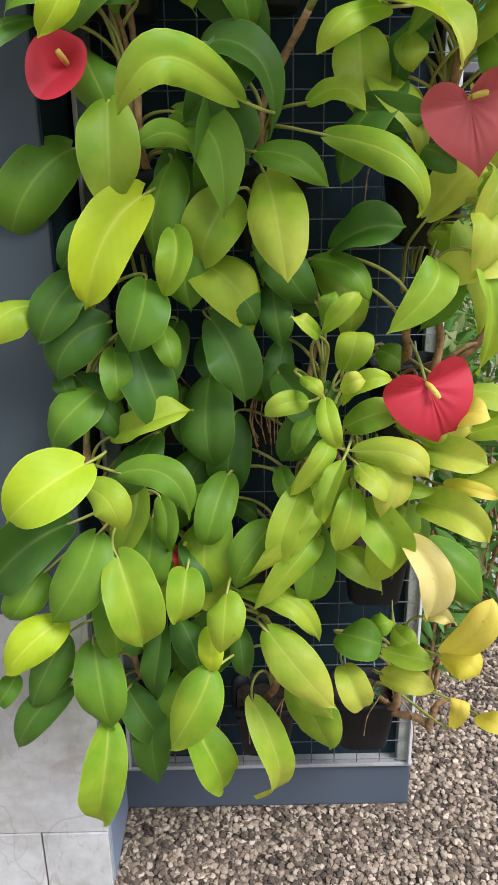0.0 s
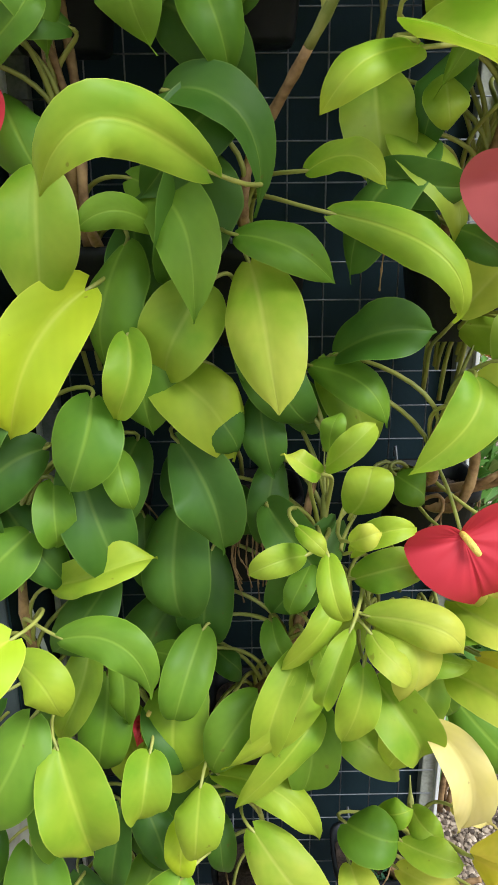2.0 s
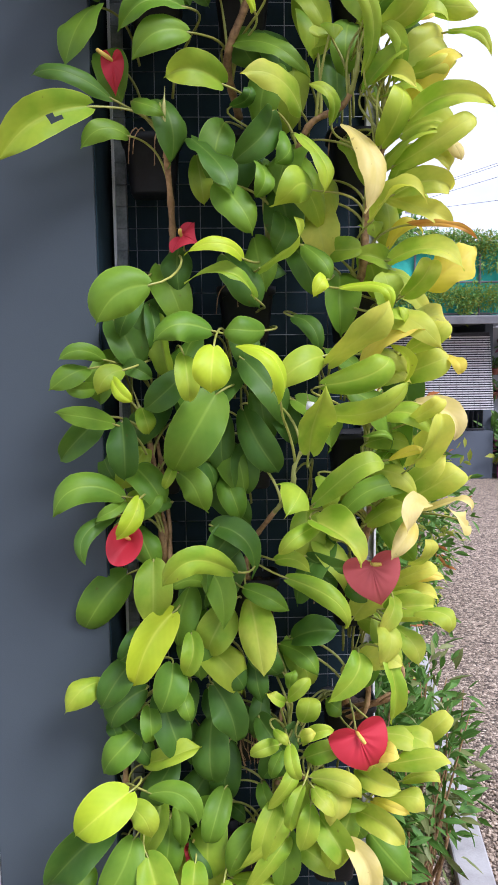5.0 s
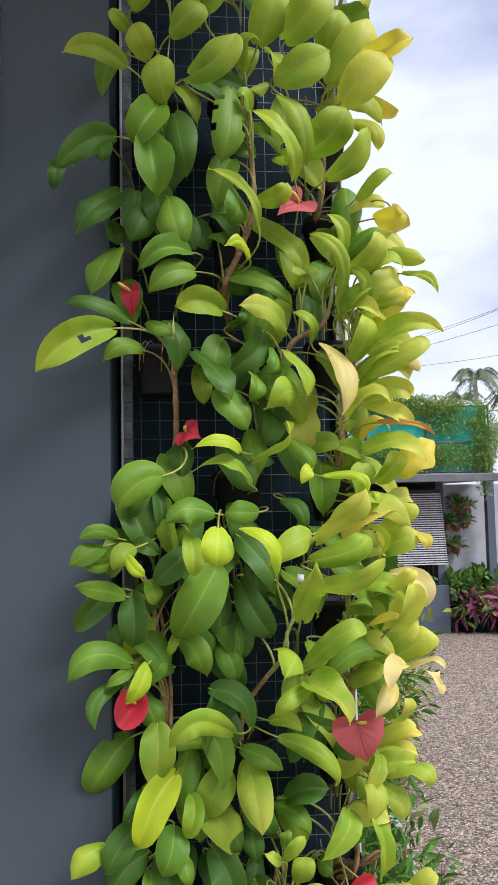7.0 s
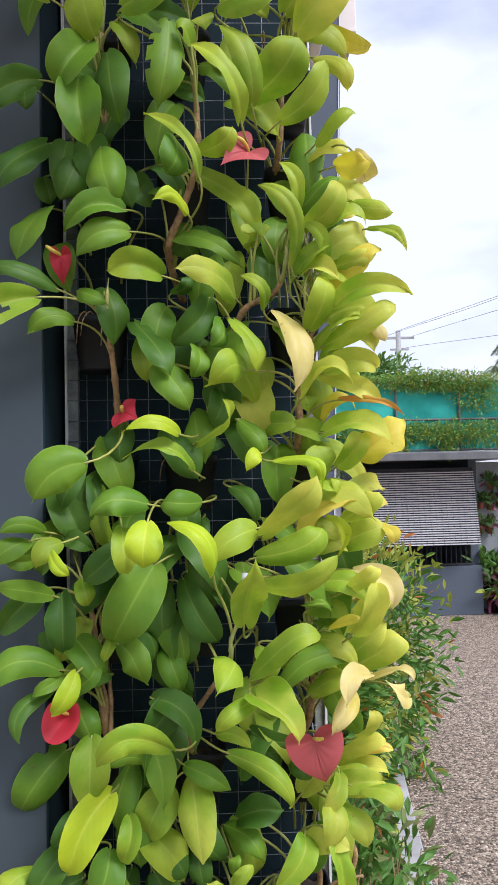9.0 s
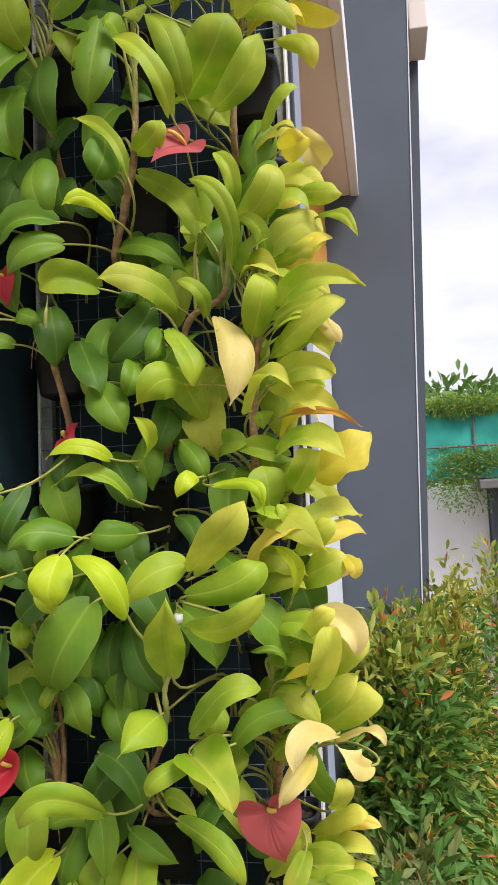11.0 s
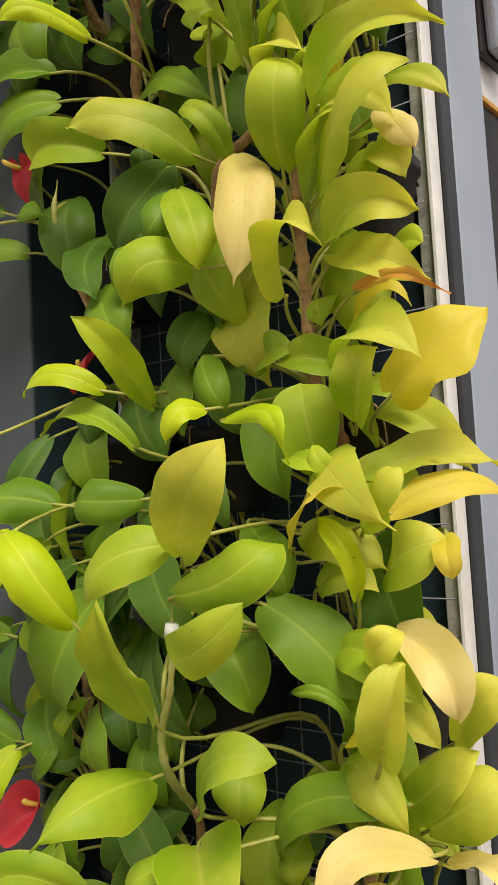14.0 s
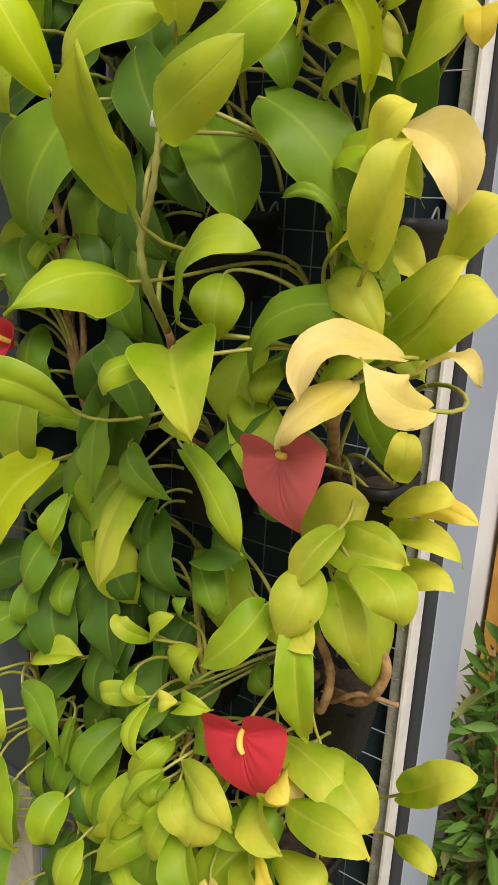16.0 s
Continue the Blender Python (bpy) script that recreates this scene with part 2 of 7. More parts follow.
def tile_material(name):
    """Polished grey-cream stone tile with cloudy patches and thin brown veins."""
    m = surface(name, (0.40, 0.38, 0.34), (0.62, 0.61, 0.57), 5, 0.35, bump=0.04, fine=40)
    n, l = m.node_tree.nodes, m.node_tree.links
    p = n["Principled BSDF"]
    old = p.inputs["Base Color"].links[0].from_socket
    tc = n.new("ShaderNodeTexCoord")
    mp = n.new("ShaderNodeMapping")
    mp.inputs["Rotation"].default_value, mp.inputs["Scale"].default_value = (0.3, 0.6, 0.2), (1.0, 1.0, 0.45)
    l.new(tc.outputs["Object"], mp.inputs["Vector"])
    col = old
    for scale, width, tone, weight in ((5.0, 0.012, (0.26, 0.19, 0.14, 1), 0.35), (13.0, 0.010, (0.30, 0.27, 0.24, 1), 0.35), (70.0, 0.05, (0.28, 0.25, 0.22, 1), 0.25)):
        ns = n.new("ShaderNodeTexNoise")
        ns.inputs["Scale"].default_value, ns.inputs["Detail"].default_value, ns.inputs["Distortion"].default_value = scale, 3, 0.6
        l.new(mp.outputs["Vector"], ns.inputs["Vector"])
        sb = n.new("ShaderNodeMath")
        sb.operation = "SUBTRACT"
        sb.inputs[1].default_value = 0.5 if scale < 50 else 0.28
        l.new(ns.outputs["Fac"], sb.inputs[0])
        ab = n.new("ShaderNodeMath")
        ab.operation = "ABSOLUTE"
        l.new(sb.outputs[0], ab.inputs[0])
        mr = n.new("ShaderNodeMapRange")
        mr.inputs["From Max"].default_value, mr.inputs["To Min"].default_value, mr.inputs["To Max"].default_value = width, weight, 0.0
        l.new(ab.outputs[0], mr.inputs["Value"])
        mx_ = n.new("ShaderNodeMix")
        mx_.data_type = "RGBA"
        mx_.inputs[7].default_value = tone
        l.new(mr.outputs["Result"], mx_.inputs[0])
        l.new(col, mx_.inputs[6])
        col = mx_.outputs[2]
    l.new(col, p.inputs["Base Color"])
    return m


TILE = tile_material("stone_tile")
CONCRETE = surface("kerb_concrete", (0.30, 0.29, 0.27), (0.42, 0.41, 0.39), 10, 0.9, bump=0.3, fine=120)


def gravel_material(name, stones):
    """Stone chips in greys, tans and off-white. stones: one tone for each loose stone, else a bed of cells."""
    m, n, l = nodes_of(name)
    p = n["Principled BSDF"]
    ramp = n.new("ShaderNodeValToRGB")
    ramp.color_ramp.elements[0].color, ramp.color_ramp.elements[1].color = (0.062, 0.046, 0.032, 1), (0.62, 0.50, 0.37, 1)
    for at, tone in ((0.3, (0.155, 0.116, 0.081, 1)), (0.65, (0.32, 0.245, 0.172, 1)), (0.88, (0.43, 0.345, 0.25, 1))):
        ramp.color_ramp.elements.new(at).color = tone
    if stones:
        geo = n.new("ShaderNodeNewGeometry")
        l.new(geo.outputs["Random Per Island"], ramp.inputs["Fac"])
    else:
        tc = n.new("ShaderNodeTexCoord")
        vo = n.new("ShaderNodeTexVoronoi")
        vo.inputs["Scale"].default_value = 72
        l.new(tc.outputs["Object"], vo.inputs["Vector"])
        sp = n.new("ShaderNodeSeparateColor")
        l.new(vo.outputs["Color"], sp.inputs[0])
        l.new(sp.outputs[0], ramp.inputs["Fac"])
        bp = n.new("ShaderNodeBump")
        bp.inputs["Strength"].default_value, bp.inputs["Distance"].default_value = 1.0, 0.012
        bp.invert = True
        l.new(vo.outputs["Distance"], bp.inputs["Height"])
        l.new(bp.outputs["Normal"], p.inputs["Normal"])
    l.new(ramp.outputs["Color"], p.inputs["Base Color"])
    p.inputs["Roughness"].default_value = 0.9
    return m


GRAVEL, STONES = gravel_material("gravel_bed", False), gravel_material("gravel_stones", True)
NET = surface("green_shade_net", (0.015, 0.28, 0.22), (0.05, 0.46, 0.37), 3, 0.8, bump=0.3, fine=200)
ROOFING = surface("grey_roof_sheet", (0.10, 0.10, 0.10), (0.17, 0.17, 0.165), 4, 0.6, bump=0.2)
HOUSEWHITE = surface("cool_white_wall_paint", (0.60, 0.63, 0.66), (0.68, 0.71, 0.74), 3, 0.6, bump=0.05, fine=200)
# white paint greyed down: the kennel roof's shade is in the colour
YARDSHADE = surface("shaded_white_wall_paint", (0.34, 0.345, 0.35), (0.46, 0.465, 0.47), 4, 0.8, bump=0.1, fine=120)
SLAT = surface("white_blind_slat", (0.55, 0.54, 0.52), (0.68, 0.67, 0.65), 8, 0.6)
BLACK = surface("black_iron", (0.012, 0.012, 0.014), (0.03, 0.03, 0.032), 20, 0.5, metal=0.3)
TERRACOTTA = surface("terracotta", (0.20, 0.065, 0.035), (0.34, 0.12, 0.07), 14, 0.8, bump=0.3)
WOODY = surface("orange_wood", (0.42, 0.20, 0.03), (0.58, 0.30, 0.05), 14, 0.5, bump=0.2)
MAGENTA = leaf_material("leaf_magenta", (0.22, 0.035, 0.10), (0.55, 0.20, 0.34), (0.5, 0.2, 0.3))
# palm green paled and greyed, with the distance haze in the colour
PALMHAZE = leaf_material("leaf_hazy_palm", (0.12, 0.17, 0.09), (0.22, 0.27, 0.15), (0.2, 0.25, 0.13), lucent=0.2)
HEDGE = leaf_material("leaf_hedge_green", (0.062, 0.165, 0.024), (0.15, 0.29, 0.042), (0.19, 0.30, 0.07), lucent=0.2)
PALEBUSH = leaf_material("leaf_dusty_green", (0.14, 0.19, 0.05), (0.33, 0.34, 0.13), (0.33, 0.36, 0.14), lucent=0.2)
HEDGETOP = leaf_material("leaf_hedge_shoot", (0.25, 0.32, 0.04), (0.50, 0.47, 0.08), (0.40, 0.45, 0.10), lucent=0.3)
HEDGERED = leaf_material("leaf_hedge_red", (0.42, 0.10, 0.03), (0.58, 0.30, 0.06), (0.5, 0.2, 0.06), lucent=0.25)
WEED = leaf_material("leaf_weed", (0.05, 0.16, 0.08), (0.12, 0.28, 0.15), (0.12, 0.25, 0.12), lucent=0.2)
CREEPER = leaf_material("leaf_creeper", (0.12, 0.29, 0.06), (0.28, 0.48, 0.12), (0.2, 0.35, 0.1), lucent=0.3)
FARGREEN = leaf_material("leaf_far_tree", (0.09, 0.19, 0.05), (0.22, 0.35, 0.09), (0.12, 0.25, 0.06), lucent=0.2)
SPADIX = surface("spadix_yellow", (0.62, 0.42, 0.05), (0.75, 0.58, 0.12), 40, 0.6, bump=0.4, fine=400)


def petal_material(name, low, high):
    m, n, l = nodes_of(name)
    p = n["Principled BSDF"]
    uv = n.new("ShaderNodeTexCoord")
    sep = n.new("ShaderNodeSeparateXYZ")
    l.new(uv.outputs["UV"], sep.inputs[0])
    ns = n.new("ShaderNodeTexNoise")
    ns.inputs["Scale"].default_value = 14
    l.new(uv.outputs["Object"], ns.inputs["Vector"])
    mix = n.new("ShaderNodeMix")
    mix.data_type = "RGBA"
    mix.inputs[6].default_value, mix.inputs[7].default_value = (*low, 1), (*high, 1)
    l.new(ns.outputs["Fac"], mix.inputs[0])
    l.new(mix.outputs[2], p.inputs["Base Color"])
    p.inputs["Roughness"].default_value = 0.62
    tr = n.new("ShaderNodeBsdfTranslucent")
    l.new(mix.outputs[2], tr.inputs["Color"])
    ms = n.new("ShaderNodeMixShader")
    ms.inputs[0].default_value = 0.25
    l.new(p.outputs[0], ms.inputs[1])
    l.new(tr.outputs[0], ms.inputs[2])
    l.new(ms.outputs[0], n["Material Output"].inputs["Surface"])
    return m


RED = petal_material("red_cloth_petal", (0.54, 0.020, 0.035), (0.66, 0.042, 0.06))
PINK = petal_material("faded_red_petal", (0.50, 0.075, 0.075), (0.60, 0.13, 0.125))


# ---------------------------------------------------------------- mesh helpers
def mesh_of(name, bm, material, smooth=False):
    me = bpy.data.meshes.new(name)
    bm.normal_update()
    bm.to_mesh(me)
    bm.free()
    me.materials.append(material)
    if smooth:
        me.polygons.foreach_set("use_smooth", [True] * len(me.polygons))
    return me


def part(name, bm, material, parent=None, label="", smooth=False):
    ob = new(name, mesh_of(name, bm, material, smooth))
    ob.parent = parent
    return tagged(ob, label)


def thing(name, label, category, group="", at=(0, 0, 0), kind=""):
    ob = new(name)
    ob.location = at
    ob.empty_display_size = 0.05
    return tagged(ob, label, category, group, kind)


def box_bm(x0, y0, z0, x1, y1, z1, bevel=0.004):
    bm = bmesh.new()
    bmesh.ops.create_cube(bm, size=1.0)
    for v in bm.verts:
        v.co = Vector((x0 if v.co.x < 0 else x1, y0 if v.co.y < 0 else y1, z0 if v.co.z < 0 else z1))
    if bevel:
        bmesh.ops.bevel(bm, geom=list(bm.edges), offset=bevel, segments=2, profile=0.5, affect="EDGES")
    return bm


def structure(name, bm, material, label, category, smooth=False):
    return tagged(part(name, bm, material, None, "", smooth), label, category, "", "structure")


def tube_bm(points, radii, sides=8, bm=None):
    """A round tube along points."""
    bm = bm or bmesh.new()
    pts = [Vector(p) for p in points]
    rings = []
    ref = Vector((0.31, -0.9, 0.2)).normalized()
    for i, p in enumerate(pts):
        d = (pts[min(i + 1, len(pts) - 1)] - pts[max(i - 1, 0)]).normalized()
        a = d.cross(ref)
        if a.length < 0.05:
            a = d.cross(Vector((1, 0, 0)))
        a.normalize()
        b = d.cross(a)
        r = radii[i] if hasattr(radii, "__len__") else radii
        rings.append([bm.verts.new(p + (a * math.cos(k * math.tau / sides) + b * math.sin(k * math.tau / sides)) * r) for k in range(sides)])
    for r0, r1 in zip(rings, rings[1:]):
        for k in range(sides):
            bm.faces.new((r0[k], r0[(k + 1) % sides], r1[(k + 1) % sides], r1[k]))
    bm.faces.new(list(reversed(rings[0])))
    bm.faces.new(rings[-1])
    return bm


def curve_points(ctrl, n=10):
    """Smooth points through control points (Catmull-Rom)."""
    c = [Vector(p) for p in ctrl]
    c = [c[0] * 2 - c[1]] + c + [c[-1] * 2 - c[-2]]
    out = []
    for i in range(1, len(c) - 2):
        for k in range(n):
            t = k / n
            p0, p1, p2, p3 = c[i - 1], c[i], c[i + 1], c[i + 2]
            out.append(0.5 * (2 * p1 + (p2 - p0) * t + (2 * p0 - 5 * p1 + 4 * p2 - p3) * t * t + (3 * p1 - p0 - 3 * p2 + p3) * t ** 3))
    out.append(c[-2])
    return out


# ---------------------------------------------------------------- ground
rng = random.Random(7)
bm = bmesh.new()
bmesh.ops.create_grid(bm, x_segments=2, y_segments=2, size=400)
structure("ground", bm, GRAVEL, "grey and tan gravel yard reaching the buildings", "ground")


def stone_field(name, count, x0, x1, y0, y1, size, seed, label):
    """Loose crushed stones lying on the ground, joined in one mesh."""
    r = np.random.default_rng(seed)
    cube = np.array([(a, b, c) for a in (-1, 1) for b in (-1, 1) for c in (-1, 1)], float)
    quads = np.array([(0, 1, 3, 2), (4, 6, 7, 5), (0, 4, 5, 1), (2, 3, 7, 6), (0, 2, 6, 4), (1, 5, 7, 3)])
    tris = np.array([(q[k], q[(k + 1) % 4], 8 + i) for i, q in enumerate(quads) for k in range(4)])
    at = np.stack([r.uniform(x0, x1, count), r.uniform(y0, y1, count)], 1)
    keep = ~((at[:, 0] > -0.31) & (at[:, 0] < 0.36) & (at[:, 1] > 1.365)) & ~((at[:, 0] < -0.285) & (at[:, 1] > 1.16))
    at = at[keep]
    n = len(at)
    s = size * r.uniform(0.45, 1.15, n)
    v = cube[None] * r.uniform(0.50, 0.76, (n, 8, 3))
    v = np.concatenate([v, v[:, quads].mean(2) * r.uniform(1.25, 1.7, (n, 6, 1))], 1)
    v = v * np.stack([s, s * r.uniform(0.6, 1.0, n), s * r.uniform(0.45, 0.8, n)], 1)[:, None]
    a, b = r.uniform(0, math.tau, n), r.uniform(-0.6, 0.6, n)
    ca, sa, cb, sb = np.cos(a)[:, None], np.sin(a)[:, None], np.cos(b)[:, None], np.sin(b)[:, None]
    x, y, z = v[..., 0], v[..., 1] * cb - v[..., 2] * sb, v[..., 1] * sb + v[..., 2] * cb
    v = np.stack([x * ca - y * sa + at[:, 0:1], x * sa + y * ca + at[:, 1:2], z + (s * r.uniform(0.1, 0.7, n))[:, None]], -1)
    me = bpy.data.meshes.new(name)
    me.from_pydata(v.reshape(-1, 3).tolist(), [], (tris[None] + 14 * np.arange(n)[:, None, None]).reshape(-1, 3).tolist())
    me.materials.append(STONES)
    return tagged(new(name, me), label, "gravel", "", "stuff")


stone_field("gravel", 30000, -0.33, 1.15, 0.75, 2.7, 0.0082, 3, "loose grey and tan crushed gravel at the panel's foot")

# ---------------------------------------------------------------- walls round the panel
# the pillar's weaker light is put into its paint tone
structure("wall_west", box_bm(-0.557, 1.17, 0.662, -0.287, 1.62, 5.2, 0.003), GREYSHADE, "grey painted pillar beside the plant panel, shade in its colour", "wall")
# thin sheet added to darken the pillar's inner face
structure("pillar_dark_sheet", box_bm(-0.2865, 1.174, 0.662, -0.2835, 1.390, 5.0, 0.0), DARK, "thin dark sheet added on the pillar's inner side", "trim")
structure("wall_west_white", box_bm(-2.6, 1.155, 0.662, -0.559, 1.62, 5.2, 0.003), WHITE, "white painted wall beside the grey pillar", "wall")
base_wall = structure("wall_base", box_bm(-2.6, 1.185, 0.0, -0.287, 1.62, 0.658, 0.002), GREYLIGHT, "light grey painted base under the stone tiles", "wall")
for x0, x1 in ((-0.95, -0.422), (-1.48, -0.953)):
    part("tile", box_bm(x0, 1.165, 0.002, x1, 1.184, 0.152, 0.002), TILE, base_wall)
part("tile", box_bm(-0.419, 1.165, 0.002, -0.289, 1.184, 0.152, 0.002), TILE, base_wall)
for x0, x1 in ((-0.80, -0.289), (-1.31, -0.803), (-1.82, -1.313)):
    part("tile", box_bm(x0, 1.165, 0.155, x1, 1.184, 0.657, 0.002), TILE, base_wall)
structure("trim", box_bm(-0.557, 1.160, 0.659, -0.287, 1.169, 0.672, 0.001), GREY, "grey skirting strip over the stone tiles", "trim")
structure("plinth", box_bm(-0.292, 1.372, 0.0, 0.352, 1.6, 0.118, 0.004), GREY, "grey painted plinth under the plant panel", "plinth")
structure("plinth_ledge", box_bm(-0.290, 1.362, 0.1185, 0.354, 1.432, 0.128, 0.002), CONCRETE, "bare concrete ledge on the plinth", "ledge")
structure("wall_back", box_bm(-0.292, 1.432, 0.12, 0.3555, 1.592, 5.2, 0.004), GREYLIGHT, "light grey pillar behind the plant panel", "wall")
structure("backing_board", box_bm(-0.290, 1.392, 0.129, 0.3455, 1.430, 5.0, 0.002), DARK, "board behind the wire mesh, shade in its dark colour", "board")
structure("pillar_band", box_bm(0.346, 1.394, 0.129, 0.3545, 1.431, 5.0, 0.001), BANDGREY, "dark grey band along the pillar's side", "trim")

# ---------------------------------------------------------------- wire panel
GY = 1.36
panel = thing("wire_panel", "tall galvanised wire mesh panel in an aluminium frame", "trellis", at=(0.03, GY, 0.13))


def on(parent, ob):
    """Keeps a part that was made in world places where it is under its parent."""
    ob.matrix_parent_inverse = Matrix.Translation(-Vector(parent.location))
    return ob


def rail(x, w, side, metal):
    bm = box_bm(x - w / 2, GY + 0.006, 0.13, x + w / 2, GY + 0.030, 4.9, 0.002)
    lip = box_bm(x + side * (w / 2) - 0.003, GY - 0.006, 0.13, x + side * (w / 2) + 0.003, GY + 0.031, 4.9, 0.001)
    on(panel, part("edge", lip, EDGE, panel, "folded edge of the rail, its highlight in the pale colour"))
    return on(panel, part("rail", bm, metal, panel, "weathered aluminium rail"))


rail(0.331, 0.026, 1, ALU)
# west rail: shade beside the pillar comes from its darker metal
rail(-0.258, 0.028, -1, ALUSHADE)
vert = mesh_of("wire", tube_bm([(0, 0, 0.135), (0, 0, 4.85)], 0.0011, 5), WIRE, True)
horz = mesh_of("wire", tube_bm([(-0.268, 0, 0), (0.334, 0, 0)], 0.0011, 5), WIRE, True)
for i in range(12):
    w = new("wire", vert)
    w.parent, w.location = panel, (-0.272 + 0.05 * i - 0.03, 0.0, -0.13)
for i in range(94):
    w = new("wire", horz)
    w.parent, w.location = panel, (-0.03, -0.0025, 0.015 + 0.05 * i)

# ---------------------------------------------------------------- pots
def pot_thing():
    pot = thing("plant_pot", "black plastic pot filled with soil, hung on the wire mesh", "plant pot", "pots on the mesh")
    bm = bmesh.new()
    w0, w1, d0, d1, h = 0.045, 0.064, 0.042, 0.060, 0.125
    rings = []
    for z, sx, sy in ((0, w0, d0), (0.004, w0 + 0.003, d0 + 0.003), (h - 0.018, w1 - 0.003, d1 - 0.003), (h - 0.016, w1 + 0.002, d1 + 0.002),
                      (h, w1 + 0.003, d1 + 0.003), (h, w1 - 0.003, d1 - 0.003), (h - 0.03, w1 - 0.006, d1 - 0.006)):
        ring = []
        for k in range(24):
            a = k * math.tau / 24
            c, s_ = math.cos(a), math.sin(a)
            e = 0.45
            ring.append(bm.verts.new((math.copysign(abs(c) ** e, c) * sx, math.copysign(abs(s_) ** e, s_) * sy, z)))
        rings.append(ring)
    for a, b in zip(rings, rings[1:]):
        for k in range(24):
            bm.faces.new((a[k], a[(k + 1) % 24], b[(k + 1) % 24], b[k]))
    bm.faces.new(list(reversed(rings[0])))
    part("body", bm, PLASTIC, pot, "", True)
    bm = bmesh.new()
    bmesh.ops.create_grid(bm, x_segments=10, y_segments=10, size=0.5)
    r = random.Random(5)
    for v in bm.verts:
        v.co = Vector((v.co.x * 0.112, v.co.y * 0.104, h - 0.026 + r.uniform(-0.004, 0.006)))
    part("soil", bm, SOIL, pot, "dark crumbly soil", True)
    for k in (-0.03, 0.03):
        part("hook", tube_bm(curve_points([(k, 0.052, h - 0.01), (k, 0.075, h + 0.014), (k, 0.084, h - 0.004)], 4), 0.002, 6), WIRE, pot, "bent wire hook", True)
    return pot


first_pot = pot_thing()
POTX = (-0.165, 0.028, 0.232)
spots = [(0.277 if k > 1 and x > 0.2 else x, 0.275 + 0.33 * k - (0.085 if k == 8 and x > 0.2 else 0)) for k in range(9) for x in POTX]
first_pot.matrix_basis = pose(spots[0][0], GY - 0.078, spots[0][1])
for k, (x, z) in enumerate(spots[1:]):
    copy_thing(first_pot, pose(x + rng.uniform(-0.012, 0.012), GY - 0.078, z + rng.uniform(-0.012, 0.012), 0, 0, rng.uniform(-3, 3)))

# ---------------------------------------------------------------- philodendrons
STEMS = {
    0: [(-0.17, 1.28, 0.38), (-0.21, 1.21, 0.50), (-0.22, 1.17, 0.62)],
    1: [(0.03, 1.28, 0.38), (0.045, 1.20, 0.48), (0.035, 1.17, 0.60)],
    2: [(0.24, 1.28, 0.38), (0.27, 1.20, 0.42), (0.25, 1.16, 0.58), (0.24, 1.15, 0.68)],
    3: [(-0.17, 1.28, 0.72), (-0.24, 1.20, 0.80), (-0.26, 1.16, 0.94), (-0.24, 1.17, 1.15)],
    4: [(0.03, 1.28, 0.72), (0.06, 1.20, 0.82), (0.11, 1.17, 1.00), (0.11, 1.14, 1.16)],
    5: [(0.23, 1.28, 1.05), (0.25, 1.20, 1.10), (0.24, 1.16, 1.16), (0.27, 1.14, 1.28)],
    6: [(-0.16, 1.27, 1.36), (-0.16, 1.18, 1.46), (-0.17, 1.17, 1.56), (-0.18, 1.17, 1.67), (-0.19, 1.16, 1.74), (-0.22, 1.15, 1.84)],
    7: [(0.03, 1.28, 1.36), (0.02, 1.18, 1.42), (0.03, 1.17, 1.48), (0.07, 1.12, 1.55), (0.111, 1.027, 1.629), (0.115, 1.010, 1.678), (0.140, 1.000, 1.735), (0.146, 1.000, 1.785), (0.139, 1.010, 1.830)],
    8: [(0.24, 1.28, 1.36), (0.28, 1.18, 1.46), (0.29, 1.14, 1.60), (0.27, 1.15, 1.85)],
    9: [(-0.15, 1.28, 2.03), (-0.13, 1.22, 2.12), (-0.128, 1.17, 2.22), (-0.134, 1.10, 2.35), (-0.13, 1.10, 2.43)],
    10: [(0.03, 1.28, 2.03), (0.08, 1.20, 2.12), (0.12, 1.16, 2.25), (0.155, 1.115, 2.355), (0.225, 1.105, 2.395), (0.247, 1.072, 2.45), (0.25, 1.07, 2.53)],
    11: [(0.24, 1.28, 1.98), (0.265, 1.17, 2.04), (0.272, 1.125, 2.09), (0.275, 1.115, 2.18), (0.287, 1.09, 2.25), (0.30, 1.07, 2.32), (0.30, 1.09, 2.45), (0.29, 1.12, 2.55)],
    12: [(-0.15, 1.28, 2.68), (-0.14, 1.17, 2.78), (-0.15, 1.17, 2.95), (-0.13, 1.17, 3.20)],
    13: [(0.02, 1.28, 2.42), (-0.005, 1.16, 2.50), (0.03, 1.11, 2.58), (0.063, 1.08, 2.67), (0.065, 1.10, 2.80), (0.05, 1.15, 2.98), (0.05, 1.17, 3.20)],
    14: [(0.24, 1.28, 2.68), (0.25, 1.17, 2.76), (0.26, 1.17, 2.90), (0.28, 1.15, 3.00), (0.28, 1.15, 3.25)],
}
PLANTS = {}
